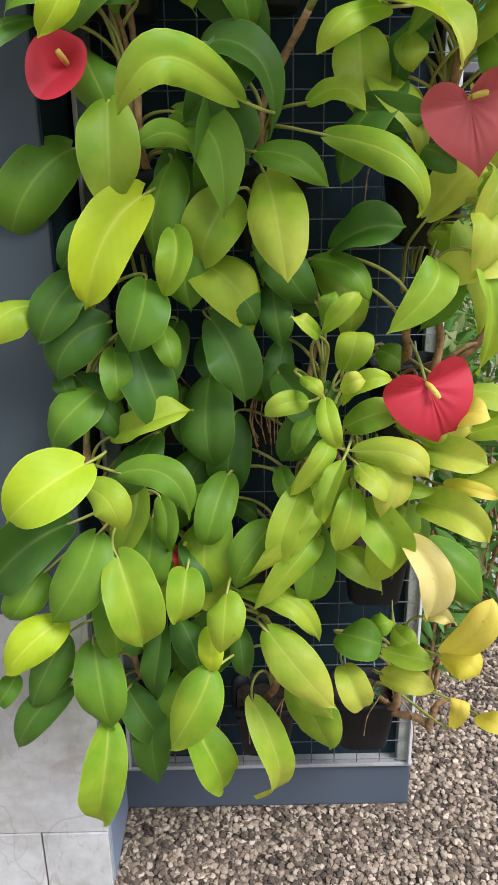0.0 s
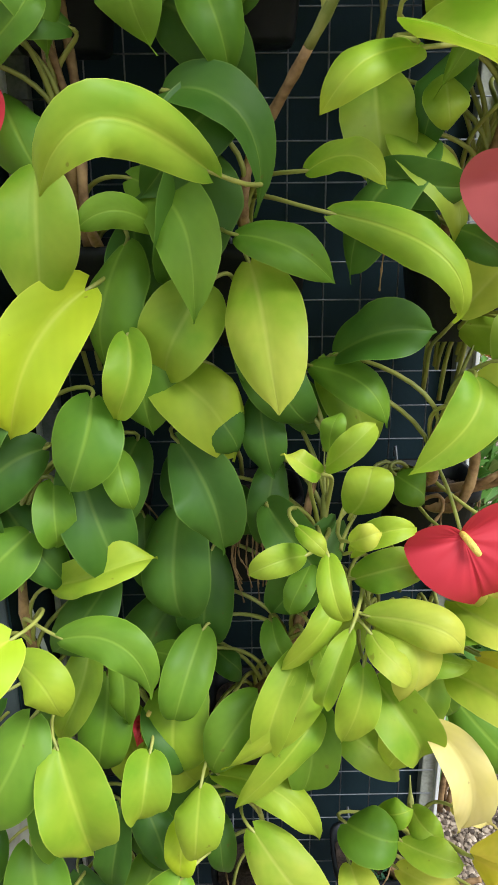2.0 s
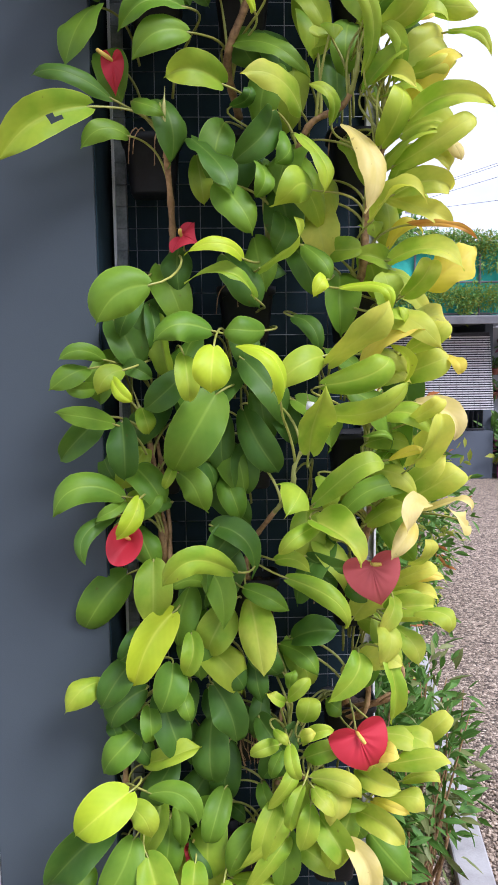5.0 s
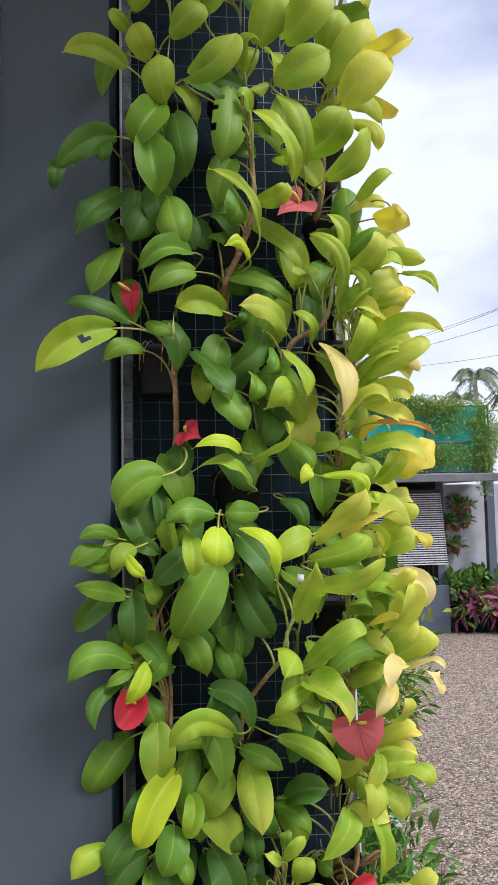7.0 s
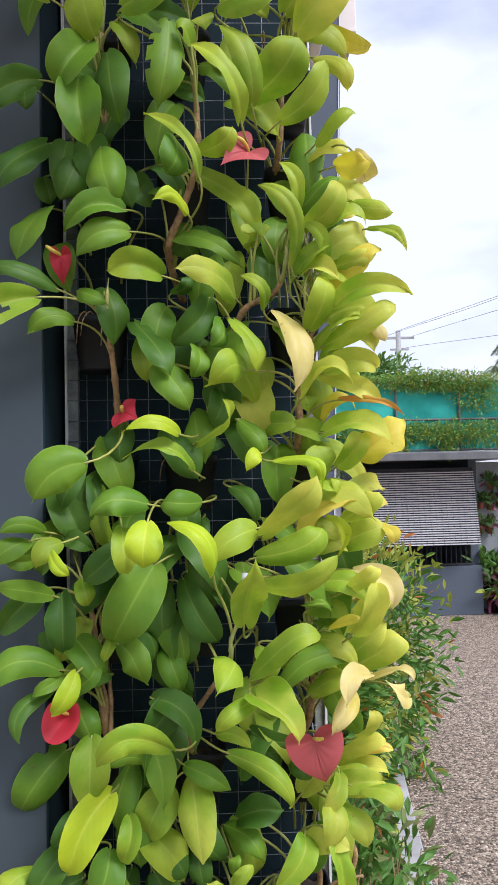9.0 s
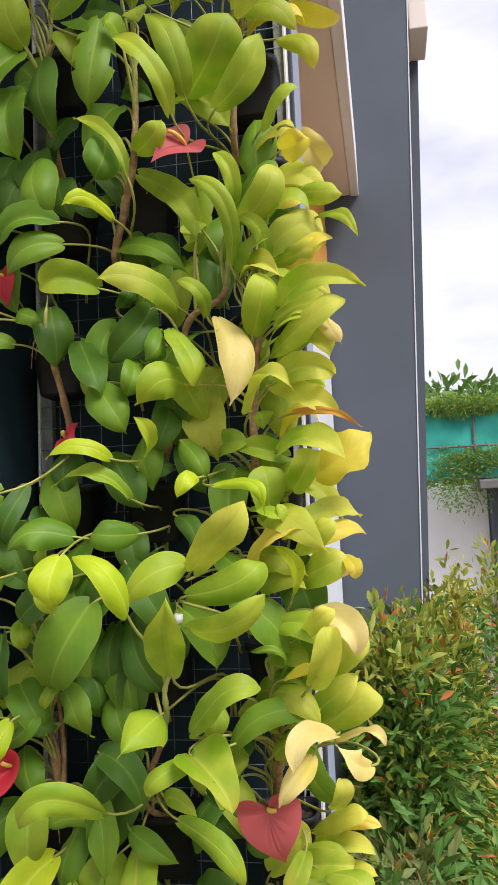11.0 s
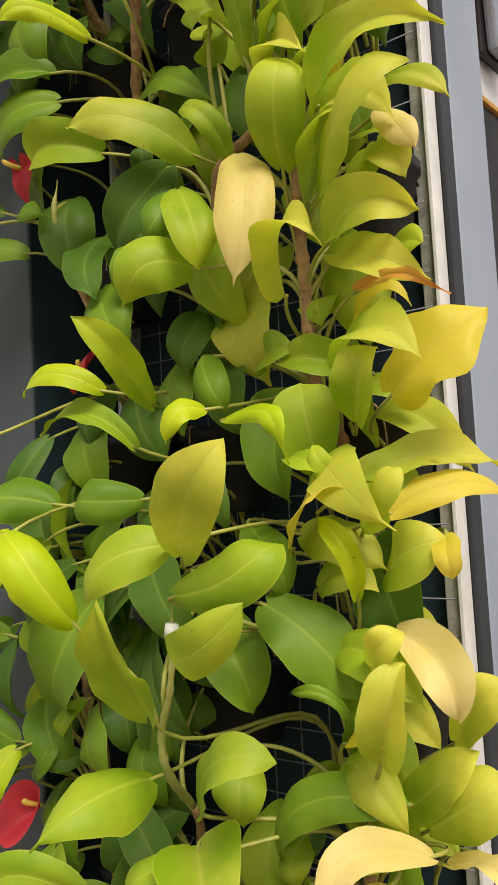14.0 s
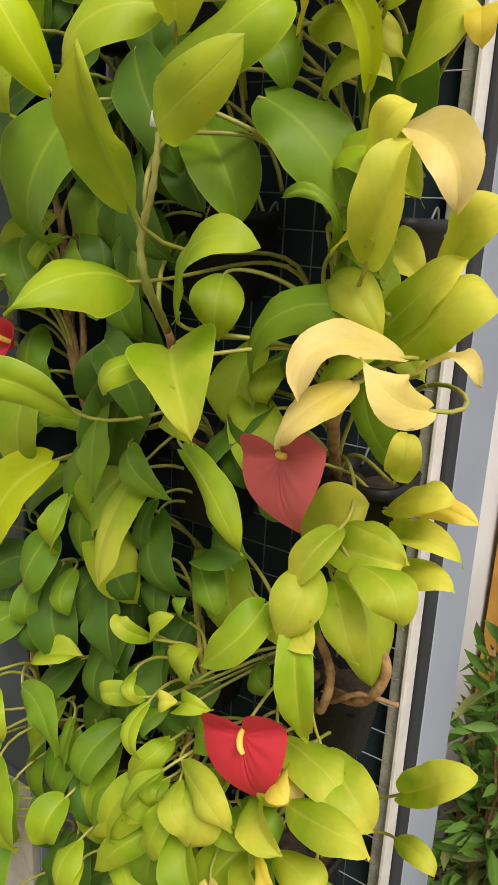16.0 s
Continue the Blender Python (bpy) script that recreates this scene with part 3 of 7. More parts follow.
for k, ctrl in STEMS.items():
    row = k // 3
    plant = thing("philodendron", ("lime and deep green climbing philodendron rooted in a hung pot", "green philodendron with yellowing leaves in a hung pot",
                                   "sun-bleached yellow and cream philodendron in a hung pot")[0 if k % 3 == 0 else 1 if k % 3 == 1 else 2],
                  "climbing plant", "philodendrons on the panel", at=ctrl[0])
    PLANTS[k] = plant
    pts = curve_points(ctrl, 8)
    bm = bmesh.new()
    rad = [(0.0085 - 0.003 * i / len(pts)) * (1 - 0.75 * (i / len(pts)) ** 5) + (0.0014 if i % 4 == 0 else 0) + rng.uniform(-0.0005, 0.0005) for i in range(len(pts))]
    rad = [q * (0.72 if k == 7 else 1.0) * min(1.0, 0.2 + (len(pts) - 1 - i) / 6) for i, q in enumerate(rad)]
    cut = 26 if k == 7 else int(len(pts) * 0.72)
    tube_bm(pts[:cut + 1], rad[:cut + 1], 8, bm)
    on(plant, part("stem", bm, STEM, plant, "ringed brown stem", True))
    on(plant, part("shoot", tube_bm(pts[cut:], rad[cut:], 8), SHOOT, plant, "young green shoot", True))
    STEMS[k] = pts
LEAF_COUNT = [0]


def blade(base, mid, tip, width, normal, r, lobe=0.07, gone=(), form=None, ruffle=0.0):
    """A leaf blade along a bent midrib: lobes at its base, a blunt tip, waved edges, a twist and a nodding end."""
    rows, half = (14, 4) if gone else (20, 5)
    bm = bmesh.new()
    uv = bm.loops.layers.uv.new("UVMap")
    b, m, t = Vector(base), Vector(mid), Vector(tip)
    c = m * 2 - (b + t) * 0.5
    nor = Vector(normal)
    length = (m - b).length + (t - m).length
    fold, curl = r.uniform(0.0, 0.42), r.uniform(0.0, 0.5)
    wave, phase = r.uniform(0.009, 0.032), r.uniform(0, 6)
    twist, sickle = r.uniform(-0.7, 0.7), r.uniform(-0.07, 0.07)
    hook = r.uniform(0.0, 0.10) if r.random() < 0.7 else r.uniform(0.08, 0.20)
    lean, quilt = r.uniform(-0.30, 0.30), r.uniform(0.0, 0.0022)
    if r.random() < 0.16:
        fold, curl, wave = r.uniform(0.5, 0.8), 0.1, 0.03
    blunt, sharp = r.uniform(1.9, 2.7), r.uniform(0.70, 0.88)
    widest = r.uniform(0.34, 0.48)
    nib = r.uniform(0.0, 0.05)
    point = r.uniform(0.02, 0.10)
    nod = r.uniform(0.0, 0.35) if r.random() < 0.55 else r.uniform(0.35, 0.95)
    droop = (r.uniform(-0.12, 0.30), r.uniform(-0.12, 0.30))
    if t.z - b.z > 0.05:
        widest, blunt, nib, point = widest + 0.12, blunt + 0.5, 0.4 * nib, 0.3 * point
    if form:
        widest, blunt = form
        twist, lean, hook, sharp, nod = 0.3 * twist, 0.3 * lean, 0.5 * hook, 0.9, 0.4 * nod
    grid = []
    for i in range(rows + 1):
        s = (i / rows) ** 1.35 if i < rows / 2 else 0.5 ** 1.35 + (1 - 0.5 ** 1.35) * (2 * i / rows - 1) ** 0.88
        p = b * (1 - s) ** 2 + c * 2 * s * (1 - s) + t * s * s
        d = ((c - b) * (1 - s) + (t - c) * s).normalized()
        side = d.cross(nor).normalized()
        up = side.cross(d)
        turn = lean + twist * (s - 0.35)
        side, up = side * math.cos(turn) + up * math.sin(turn), up * math.cos(turn) - side * math.sin(turn)
        p = p + side * (sickle * length * 4 * s * (1 - s)) + up * (hook * length * 1.6 * (s - s ** 5)) - (up * 0.8 - d * 0.12 + Vector((0, 0, 0.35))) * (nod * length * max(0.0, s - 0.5) ** 2)
        if s < widest:
            h = 0.16 + 0.84 * (1 - (1 - s / widest) ** 2.3) ** 0.58
        else:
            q = (s - widest) / (1 - widest)
            h = (1 - min(1.0, q * (1 + nib + point)) ** blunt) ** sharp * (1 - 0.06 * q) + 0.6 * nib * (1 - q) + 0.9 * point * q * (1 - q) ** 0.8
        h = max(h, 0.010) * width * 0.48
        line = []
        for j in range(-half, half + 1):
            u = j / half
            back = -lobe * length * abs(u) ** 1.3 * max(0.0, 1 - s / 0.3) ** 2 + 0.05 * length * u * u * s * (1 - s)
            lift = h * (fold * abs(u) - curl * abs(u) ** 3 - droop[0 if u < 0 else 1] * u * u) + quilt * length * math.sin(26.0 * (s - 0.16 * abs(u))) * abs(u) * (1 - abs(u)) * s * (1 - s) * 16 + wave * length * math.sin(phase + 10.0 * s + (2.1 if u > 0 else 0)) * abs(u) ** 2.5 + 0.35 * wave * length * math.sin(2.3 * phase + 23.0 * s + (1.1 if u > 0 else 0)) * abs(u) ** 3
            swell = 1 + ruffle * math.sin(13.0 * s + (0.4 if u > 0 else 2.4))
            line.append((bm.verts.new(p + side * (u * h * swell) + d * back + up * (lift + 0.3 * ruffle * h * math.sin(9.0 * s + 3.0 * u))), ((u + 1) / 2, s)))
        grid.append(line)
    for i in range(rows):
        for j in range(2 * half):
            if (i, j) in gone:
                continue
            quad = (grid[i][j], grid[i][j + 1], grid[i + 1][j + 1], grid[i + 1][j])
            f = bm.faces.new([v for v, _ in quad])
            for loop, (_, w) in zip(f.loops, quad):
                loop[uv].uv = w
    return bm


def leaf(plant, base, mid, tip, width, normal, tone, short=1.0, gone=(), form=None, ruffle=0.0):
    """One leaf with its stalk, which rises from the stem of the numbered plant and bows over to the blade."""
    k = LEAF_COUNT[0] = LEAF_COUNT[0] + 1
    r = random.Random(k)
    parent = PLANTS[plant]
    bm = blade(base, mid, tip, width, normal, r, gone=gone, form=form, ruffle=ruffle)
    on(parent, part("leaf", bm, LEAF[tone], parent, "", True))
    b = Vector(base)
    way = (Vector(mid) - b).normalized()
    want = b.z - (r.uniform(0.10, 0.17) if way.z > 0.2 else r.uniform(0.05, 0.12))
    near = min(STEMS[plant], key=lambda q: abs(q.z - want) + 0.6 * abs(q.x - b.x))
    gap = near - b
    if abs(gap.x) > 0.15 or abs(gap.z) > 0.24 or gap.z > 0.0 or (plant == 7 and b.z > 1.62 and abs(gap.x) > 0.06):
        if way.z > 0.2:
            gap = Vector((max(-0.03, min(0.03, gap.x * 0.3)), 1.30 - b.y, -r.uniform(0.10, 0.16) * short))
        else:
            gap = Vector((max(-0.07, min(0.07, gap.x * 0.6)), 1.30 - b.y, -r.uniform(0.07, 0.14) * short))
    near = b + gap
    near.y = min(near.y, 1.30)
    if b.x > 0.32:
        near.x = min(near.x, 0.30)
    reach = gap.length
    rise = near + Vector((r.uniform(-0.1, 0.1) * reach, -0.12 * reach, 0.52 * reach))
    way.z = way.z if way.z > 0 else 0.35 * way.z
    behind = Vector(normal).normalized()
    come = b - way * 0.40 * reach + Vector((0, 0.004, 0.02 * reach)) - behind * 0.012
    pts = []
    for i in range(13):
        q = i / 12
        pts.append(near * (1 - q) ** 3 + rise * 3 * q * (1 - q) ** 2 + come * 3 * q * q * (1 - q) + b * q ** 3)
    pts[-1] = b - behind * 0.0018
    pts.append(b + (Vector(mid) - b) * 0.04 - behind * 0.003)
    bm = tube_bm(pts, [0.0033 - 0.0012 * i / 13 for i in range(14)], 6)
    on(parent, part("petiole", bm, PETIOLE, parent, "", True))


# lowest row, west plant
leaf(0, (-0.313, 1.090, 0.656), (-0.341, 1.065, 0.602), (-0.382, 1.080, 0.515), 0.065, (-0.17, -0.97, 0.15), "d")
leaf(0, (-0.311, 1.090, 0.561), (-0.364, 1.070, 0.514), (-0.421, 1.080, 0.426), 0.063, (-0.33, -0.88, 0.33), "d")
leaf(0, (-0.319, 1.120, 0.589), (-0.328, 1.090, 0.588), (-0.349, 1.100, 0.558), 0.032, (-0.03, -0.83, 0.56), "d")
leaf(0, (-0.403, 1.100, 0.576), (-0.410, 1.070, 0.568), (-0.433, 1.080, 0.528), 0.040, (-0.04, -0.91, 0.40), "g")
leaf(0, (-0.299, 1.050, 0.716), (-0.340, 1.015, 0.690), (-0.393, 1.020, 0.635), 0.072, (-0.15, -0.85, 0.50), "b")
leaf(0, (-0.256, 1.060, 0.662), (-0.241, 1.035, 0.599), (-0.234, 1.050, 0.500), 0.085, (0.33, -0.94, 0.10), "g")
leaf(0, (-0.156, 1.140, 0.639), (-0.166, 1.115, 0.580), (-0.182, 1.130, 0.489), 0.056, (-0.04, -1.00, 0.07), "d")
leaf(0, (-0.125, 1.130, 0.665), (-0.105, 1.100, 0.627), (-0.088, 1.110, 0.558), 0.059, (0.29, -0.92, 0.27), "d")
leaf(0, (-0.245, 1.060, 0.501), (-0.253, 1.035, 0.421), (-0.271, 1.050, 0.297), 0.078, (0.06, -1.00, 0.04), "l")
leaf(0, (-0.178, 1.140, 0.481), (-0.174, 1.115, 0.409), (-0.176, 1.130, 0.296), 0.072, (0.15, -0.99, 0.06), "d")
leaf(0, (-0.101, 1.100, 0.464), (-0.072, 1.075, 0.411), (-0.045, 1.090, 0.319), 0.081, (0.41, -0.89, 0.22), "l")
# lowest row, middle plant
leaf(1, (-0.070, 1.080, 0.677), (-0.069, 1.050, 0.654), (-0.071, 1.060, 0.603), 0.043, (0.04, -0.96, 0.26), "b")
leaf(1, (-0.070, 1.050, 0.612), (-0.105, 1.025, 0.556), (-0.145, 1.040, 0.463), 0.085, (-0.35, -0.91, 0.23), "l")
leaf(1, (-0.027, 1.120, 0.654), (-0.021, 1.095, 0.621), (-0.015, 1.110, 0.557), 0.041, (0.12, -0.99, 0.12), "d")
leaf(1, (-0.001, 1.080, 0.528), (0.013, 1.055, 0.446), (0.028, 1.070, 0.322), 0.064, (0.15, -0.99, 0.07), "y")
leaf(1, (0.026, 1.050, 0.688), (0.080, 1.015, 0.639), (0.137, 1.020, 0.559), 0.077, (0.30, -0.84, 0.46), "y")
leaf(1, (0.068, 1.120, 0.554), (0.106, 1.090, 0.530), (0.147, 1.100, 0.473), 0.056, (0.31, -0.81, 0.50), "o")
# lowest row, east plant
leaf(2, (0.192, 1.120, 0.646), (0.210, 1.090, 0.673), (0.236, 1.100, 0.673), 0.040, (-0.59, -0.57, 0.57), "l")
leaf(2, (0.244, 1.140, 0.632), (0.258, 1.100, 0.639), (0.281, 1.100, 0.619), 0.045, (-0.30, -0.52, 0.80), "o")
leaf(2, (0.148, 1.100, 0.649), (0.177, 1.070, 0.659), (0.212, 1.080, 0.640), 0.075, (-0.10, -0.66, 0.74), "g")
leaf(2, (0.152, 1.080, 0.598), (0.166, 1.050, 0.580), (0.187, 1.060, 0.530), 0.056, (0.16, -0.92, 0.36), "y")
leaf(2, (0.224, 1.100, 0.614), (0.259, 1.065, 0.619), (0.300, 1.060, 0.620), 0.050, (-0.35, -0.56, 0.75), "o")
leaf(2, (0.222, 1.100, 0.566), (0.259, 1.055, 0.585), (0.304, 1.050, 0.574), 0.048, (-0.39, -0.51, 0.77), "y")
leaf(2, (0.305, 1.050, 0.644), (0.338, 1.010, 0.711), (0.356, 1.000, 0.774), 0.055, (-0.79, -0.61, 0.07), "w")
leaf(2, (0.303, 1.050, 0.639), (0.332, 1.010, 0.655), (0.353, 1.000, 0.633), 0.058, (-0.38, -0.48, 0.79), "w")
leaf(2, (0.375, 1.050, 0.519), (0.385, 1.005, 0.544), (0.409, 1.000, 0.535), 0.039, (-0.63, -0.17, 0.76), "w")
leaf(2, (0.341, 1.080, 0.469), (0.336, 1.050, 0.531), (0.343, 1.060, 0.557), 0.034, (-0.46, -0.87, -0.19), "w")
leaf(2, (0.280, 1.080, 0.694), (0.296, 1.040, 0.720), (0.312, 1.030, 0.710), 0.030, (-0.66, -0.20, 0.72), "c")
# second row, west plant
leaf(3, (-0.290, 1.150, 1.088), (-0.276, 1.120, 1.079), (-0.272, 1.130, 1.059), 0.035, (0.15, -0.77, 0.61), "d")
leaf(3, (-0.175, 1.200, 1.110), (-0.163, 1.170, 1.086), (-0.156, 1.180, 1.051), 0.041, (0.17, -0.92, 0.36), "d")
leaf(3, (-0.143, 1.100, 1.237), (-0.154, 1.070, 1.191), (-0.170, 1.080, 1.137), 0.080, (0.04, -0.98, 0.19), "g")
leaf(3, (-0.126, 1.130, 1.168), (-0.113, 1.095, 1.142), (-0.105, 1.100, 1.106), 0.042, (0.10, -0.88, 0.46), "g")
leaf(3, (-0.109, 1.180, 1.159), (-0.123, 1.145, 1.113), (-0.141, 1.150, 1.056), 0.071, (0.01, -0.96, 0.28), "d")
leaf(3, (-0.225, 1.100, 1.249), (-0.265, 1.075, 1.211), (-0.299, 1.080, 1.150), 0.070, (-0.00, -0.98, 0.20), "d")
leaf(3, (-0.206, 1.120, 1.173), (-0.249, 1.095, 1.145), (-0.283, 1.100, 1.092), 0.078, (-0.04, -0.96, 0.28), "d")
leaf(3, (-0.296, 1.100, 1.203), (-0.331, 1.065, 1.192), (-0.373, 1.060, 1.150), 0.063, (0.06, -0.84, 0.54), "l")
leaf(3, (-0.197, 1.120, 1.131), (-0.192, 1.090, 1.099), (-0.193, 1.100, 1.056), 0.049, (0.16, -0.95, 0.26), "g")
leaf(3, (-0.166, 1.150, 1.080), (-0.167, 1.125, 1.052), (-0.173, 1.140, 1.011), 0.037, (0.08, -0.99, 0.13), "g")
leaf(3, (-0.231, 1.120, 1.070), (-0.266, 1.090, 1.039), (-0.312, 1.100, 0.993), 0.075, (-0.09, -0.94, 0.33), "g")
leaf(3, (-0.212, 1.130, 0.996), (-0.145, 1.100, 1.030), (-0.085, 1.110, 1.048), 0.053, (-0.32, -0.83, 0.46), "l")
leaf(3, (-0.108, 1.200, 1.049), (-0.102, 1.170, 1.008), (-0.099, 1.180, 0.953), 0.047, (0.11, -0.97, 0.21), "d")
leaf(3, (-0.235, 1.020, 0.993), (-0.285, 0.980, 0.967), (-0.345, 0.980, 0.924), 0.096, (-0.01, -0.86, 0.51), "b")
leaf(3, (-0.242, 1.050, 0.946), (-0.200, 1.020, 0.936), (-0.190, 1.020, 0.885), 0.060, (0.21, -0.80, 0.57), "l")
leaf(3, (-0.194, 1.080, 0.954), (-0.125, 1.050, 0.951), (-0.094, 1.050, 0.889), 0.055, (0.14, -0.79, 0.59), "g")
leaf(3, (-0.181, 1.150, 0.894), (-0.202, 1.115, 0.846), (-0.230, 1.120, 0.776), 0.057, (-0.05, -0.96, 0.27), "o")
leaf(3, (-0.144, 1.140, 0.883), (-0.132, 1.115, 0.847), (-0.142, 1.120, 0.796), 0.045, (0.11, -0.97, 0.23), "g")
leaf(3, (-0.098, 1.150, 0.886), (-0.058, 1.120, 0.890), (-0.031, 1.120, 0.860), 0.043, (-0.06, -0.73, 0.68), "g")
leaf(3, (-0.290, 1.100, 0.860), (-0.366, 1.070, 0.832), (-0.428, 1.070, 0.753), 0.093, (-0.22, -0.83, 0.52), "d")
leaf(3, (-0.234, 1.050, 0.865), (-0.267, 1.020, 0.809), (-0.311, 1.030, 0.726), 0.089, (-0.14, -0.97, 0.22), "g")
leaf(3, (-0.199, 1.030, 0.837), (-0.170, 1.010, 0.774), (-0.164, 1.020, 0.677), 0.088, (0.32, -0.94, 0.13), "l")
leaf(3, (-0.106, 1.140, 0.806), (-0.079, 1.110, 0.775), (-0.054, 1.120, 0.721), 0.058, (0.28, -0.88, 0.38), "d")
leaf(3, (-0.103, 1.080, 0.785), (-0.111, 1.050, 0.756), (-0.122, 1.060, 0.702), 0.064, (-0.06, -0.97, 0.25), "l")
leaf(3, (-0.336, 1.100, 0.773), (-0.358, 1.070, 0.750), (-0.394, 1.080, 0.702), 0.066, (-0.11, -0.93, 0.35), "g")
leaf(3, (-0.230, 1.080, 0.751), (-0.223, 1.055, 0.705), (-0.223, 1.070, 0.630), 0.063, (0.23, -0.97, 0.09), "g")
# second row, middle plant
leaf(4, (0.096, 1.150, 1.257), (0.149, 1.110, 1.247), (0.174, 1.100, 1.201), 0.053, (-0.19, -0.85, 0.49), "g")
leaf(4, (0.069, 1.220, 1.220), (0.094, 1.190, 1.200), (0.123, 1.200, 1.172), 0.057, (0.00, -0.92, 0.39), "d")
leaf(4, (-0.028, 1.220, 0.844), (-0.006, 1.190, 0.834), (0.016, 1.200, 0.805), 0.040, (0.12, -0.82, 0.55), "d")
leaf(4, (0.003, 1.220, 1.085), (0.016, 1.190, 1.058), (0.030, 1.200, 1.020), 0.047, (0.08, -0.94, 0.32), "d")
leaf(4, (-0.069, 1.220, 1.123), (-0.053, 1.190, 1.094), (-0.038, 1.200, 1.053), 0.056, (0.13, -0.94, 0.33), "d")
leaf(4, (-0.053, 1.150, 1.252), (-0.021, 1.115, 1.213), (0.011, 1.120, 1.167), 0.072, (0.07, -0.92, 0.38), "d")
leaf(4, (0.036, 1.160, 1.221), (0.044, 1.130, 1.178), (0.053, 1.140, 1.126), 0.052, (0.01, -0.98, 0.21), "d")
leaf(4, (-0.054, 1.130, 1.174), (-0.010, 1.100, 1.121), (-0.007, 1.100, 1.050), 0.081, (0.11, -0.96, 0.27), "d")
leaf(4, (-0.060, 1.180, 1.071), (-0.056, 1.155, 1.007), (-0.053, 1.170, 0.927), 0.060, (0.07, -1.00, 0.07), "d")
leaf(4, (-0.025, 1.200, 1.001), (-0.026, 1.175, 0.945), (-0.027, 1.190, 0.871), 0.076, (0.01, -1.00, 0.08), "d")
leaf(4, (0.056, 1.200, 1.122), (0.046, 1.170, 1.077), (0.038, 1.180, 1.019), 0.053, (-0.11, -0.97, 0.21), "d")
leaf(4, (0.032, 1.100, 0.853), (0.000, 1.070, 0.812), (-0.032, 1.080, 0.748), 0.069, (-0.27, -0.90, 0.34), "g")
leaf(4, (-0.040, 1.050, 0.759), (-0.044, 1.020, 0.725), (-0.050, 1.030, 0.663), 0.065, (-0.04, -0.98, 0.21), "l")
leaf(4, (-0.018, 1.100, 0.733), (0.063, 1.060, 0.736), (0.110, 1.050, 0.668), 0.049, (0.05, -0.74, 0.68), "l")
leaf(4, (0.080, 1.080, 0.928), (0.062, 1.050, 0.875), (0.046, 1.060, 0.800), 0.049, (-0.21, -0.96, 0.20), "l")
leaf(4, (0.099, 1.100, 0.845), (0.089, 1.070, 0.793), (0.082, 1.080, 0.716), 0.070, (-0.17, -0.97, 0.17), "g")
leaf(4, (0.051, 1.150, 0.926), (0.063, 1.120, 0.910), (0.078, 1.130, 0.876), 0.039, (0.09, -0.91, 0.40), "g")
leaf(4, (0.099, 1.080, 0.947), (0.103, 1.050, 0.932), (0.111, 1.060, 0.899), 0.031, (-0.01, -0.92, 0.39), "l")
leaf(4, (0.092, 1.100, 1.034), (0.074, 1.070, 1.014), (0.060, 1.080, 0.979), 0.035, (-0.17, -0.89, 0.42), "g")
leaf(4, (0.106, 1.040, 1.076), (0.113, 1.010, 1.050), (0.126, 1.020, 1.009), 0.034, (-0.00, -0.96, 0.28), "l")
leaf(4, (0.082, 1.060, 1.068), (0.048, 1.035, 1.072), (0.017, 1.040, 1.056), 0.036, (0.13, -0.78, 0.61), "o")
leaf(4, (0.073, 1.050, 1.108), (0.088, 1.020, 1.102), (0.107, 1.030, 1.083), 0.023, (-0.09, -0.83, 0.55), "y")
leaf(4, (0.097, 1.060, 1.164), (0.075, 1.030, 1.186), (0.057, 1.040, 1.198), 0.028, (0.53, -0.84, 0.12), "y")
leaf(4, (0.103, 1.060, 1.172), (0.124, 1.030, 1.204), (0.149, 1.040, 1.227), 0.032, (-0.50, -0.86, 0.11), "o")
leaf(4, (0.113, 1.120, 1.166), (0.114, 1.090, 1.199), (0.120, 1.100, 1.223), 0.028, (-0.26, -0.92, -0.30), "g")
leaf(4, (0.115, 1.080, 1.000), (0.101, 1.050, 0.980), (0.050, 1.060, 0.915), 0.038, (-0.07, -0.96, 0.28), "l")
leaf(4, (0.101, 1.080, 0.925), (0.065, 1.045, 0.882), (-0.014, 1.050, 0.785), 0.050, (-0.15, -0.94, 0.32), "l")
leaf(4, (0.100, 1.070, 0.847), (0.072, 1.035, 0.820), (0.002, 1.040, 0.735), 0.052, (-0.18, -0.90, 0.40), "l")
# second row, east plant
leaf(5, (0.124, 1.150, 1.271), (0.169, 1.110, 1.304), (0.218, 1.100, 1.305), 0.070, (-0.53, -0.79, 0.30), "d")
leaf(5, (0.201, 1.170, 1.115), (0.216, 1.140, 1.110), (0.239, 1.150, 1.093), 0.046, (-0.15, -0.84, 0.51), "g")
leaf(5, (0.254, 1.140, 0.854), (0.262, 1.110, 0.842), (0.280, 1.120, 0.810), 0.043, (-0.01, -0.91, 0.41), "g")
leaf(5, (0.229, 1.030, 0.859), (0.259, 1.000, 0.808), (0.260, 1.000, 0.738), 0.058, (-0.07, -0.97, 0.22), "c")
leaf(5, (0.148, 1.040, 0.936), (0.138, 1.020, 0.896), (0.123, 1.030, 0.839), 0.050, (-0.28, -0.94, 0.17), "l")
leaf(5, (0.131, 1.040, 0.981), (0.116, 1.015, 0.946), (0.104, 1.030, 0.891), 0.034, (-0.27, -0.94, 0.19), "o")
leaf(5, (0.171, 1.060, 0.899), (0.195, 1.025, 0.865), (0.227, 1.030, 0.809), 0.067, (0.08, -0.93, 0.36), "o")
leaf(5, (0.129, 1.100, 0.810), (0.170, 1.070, 0.788), (0.218, 1.080, 0.743), 0.062, (0.19, -0.84, 0.51), "o")
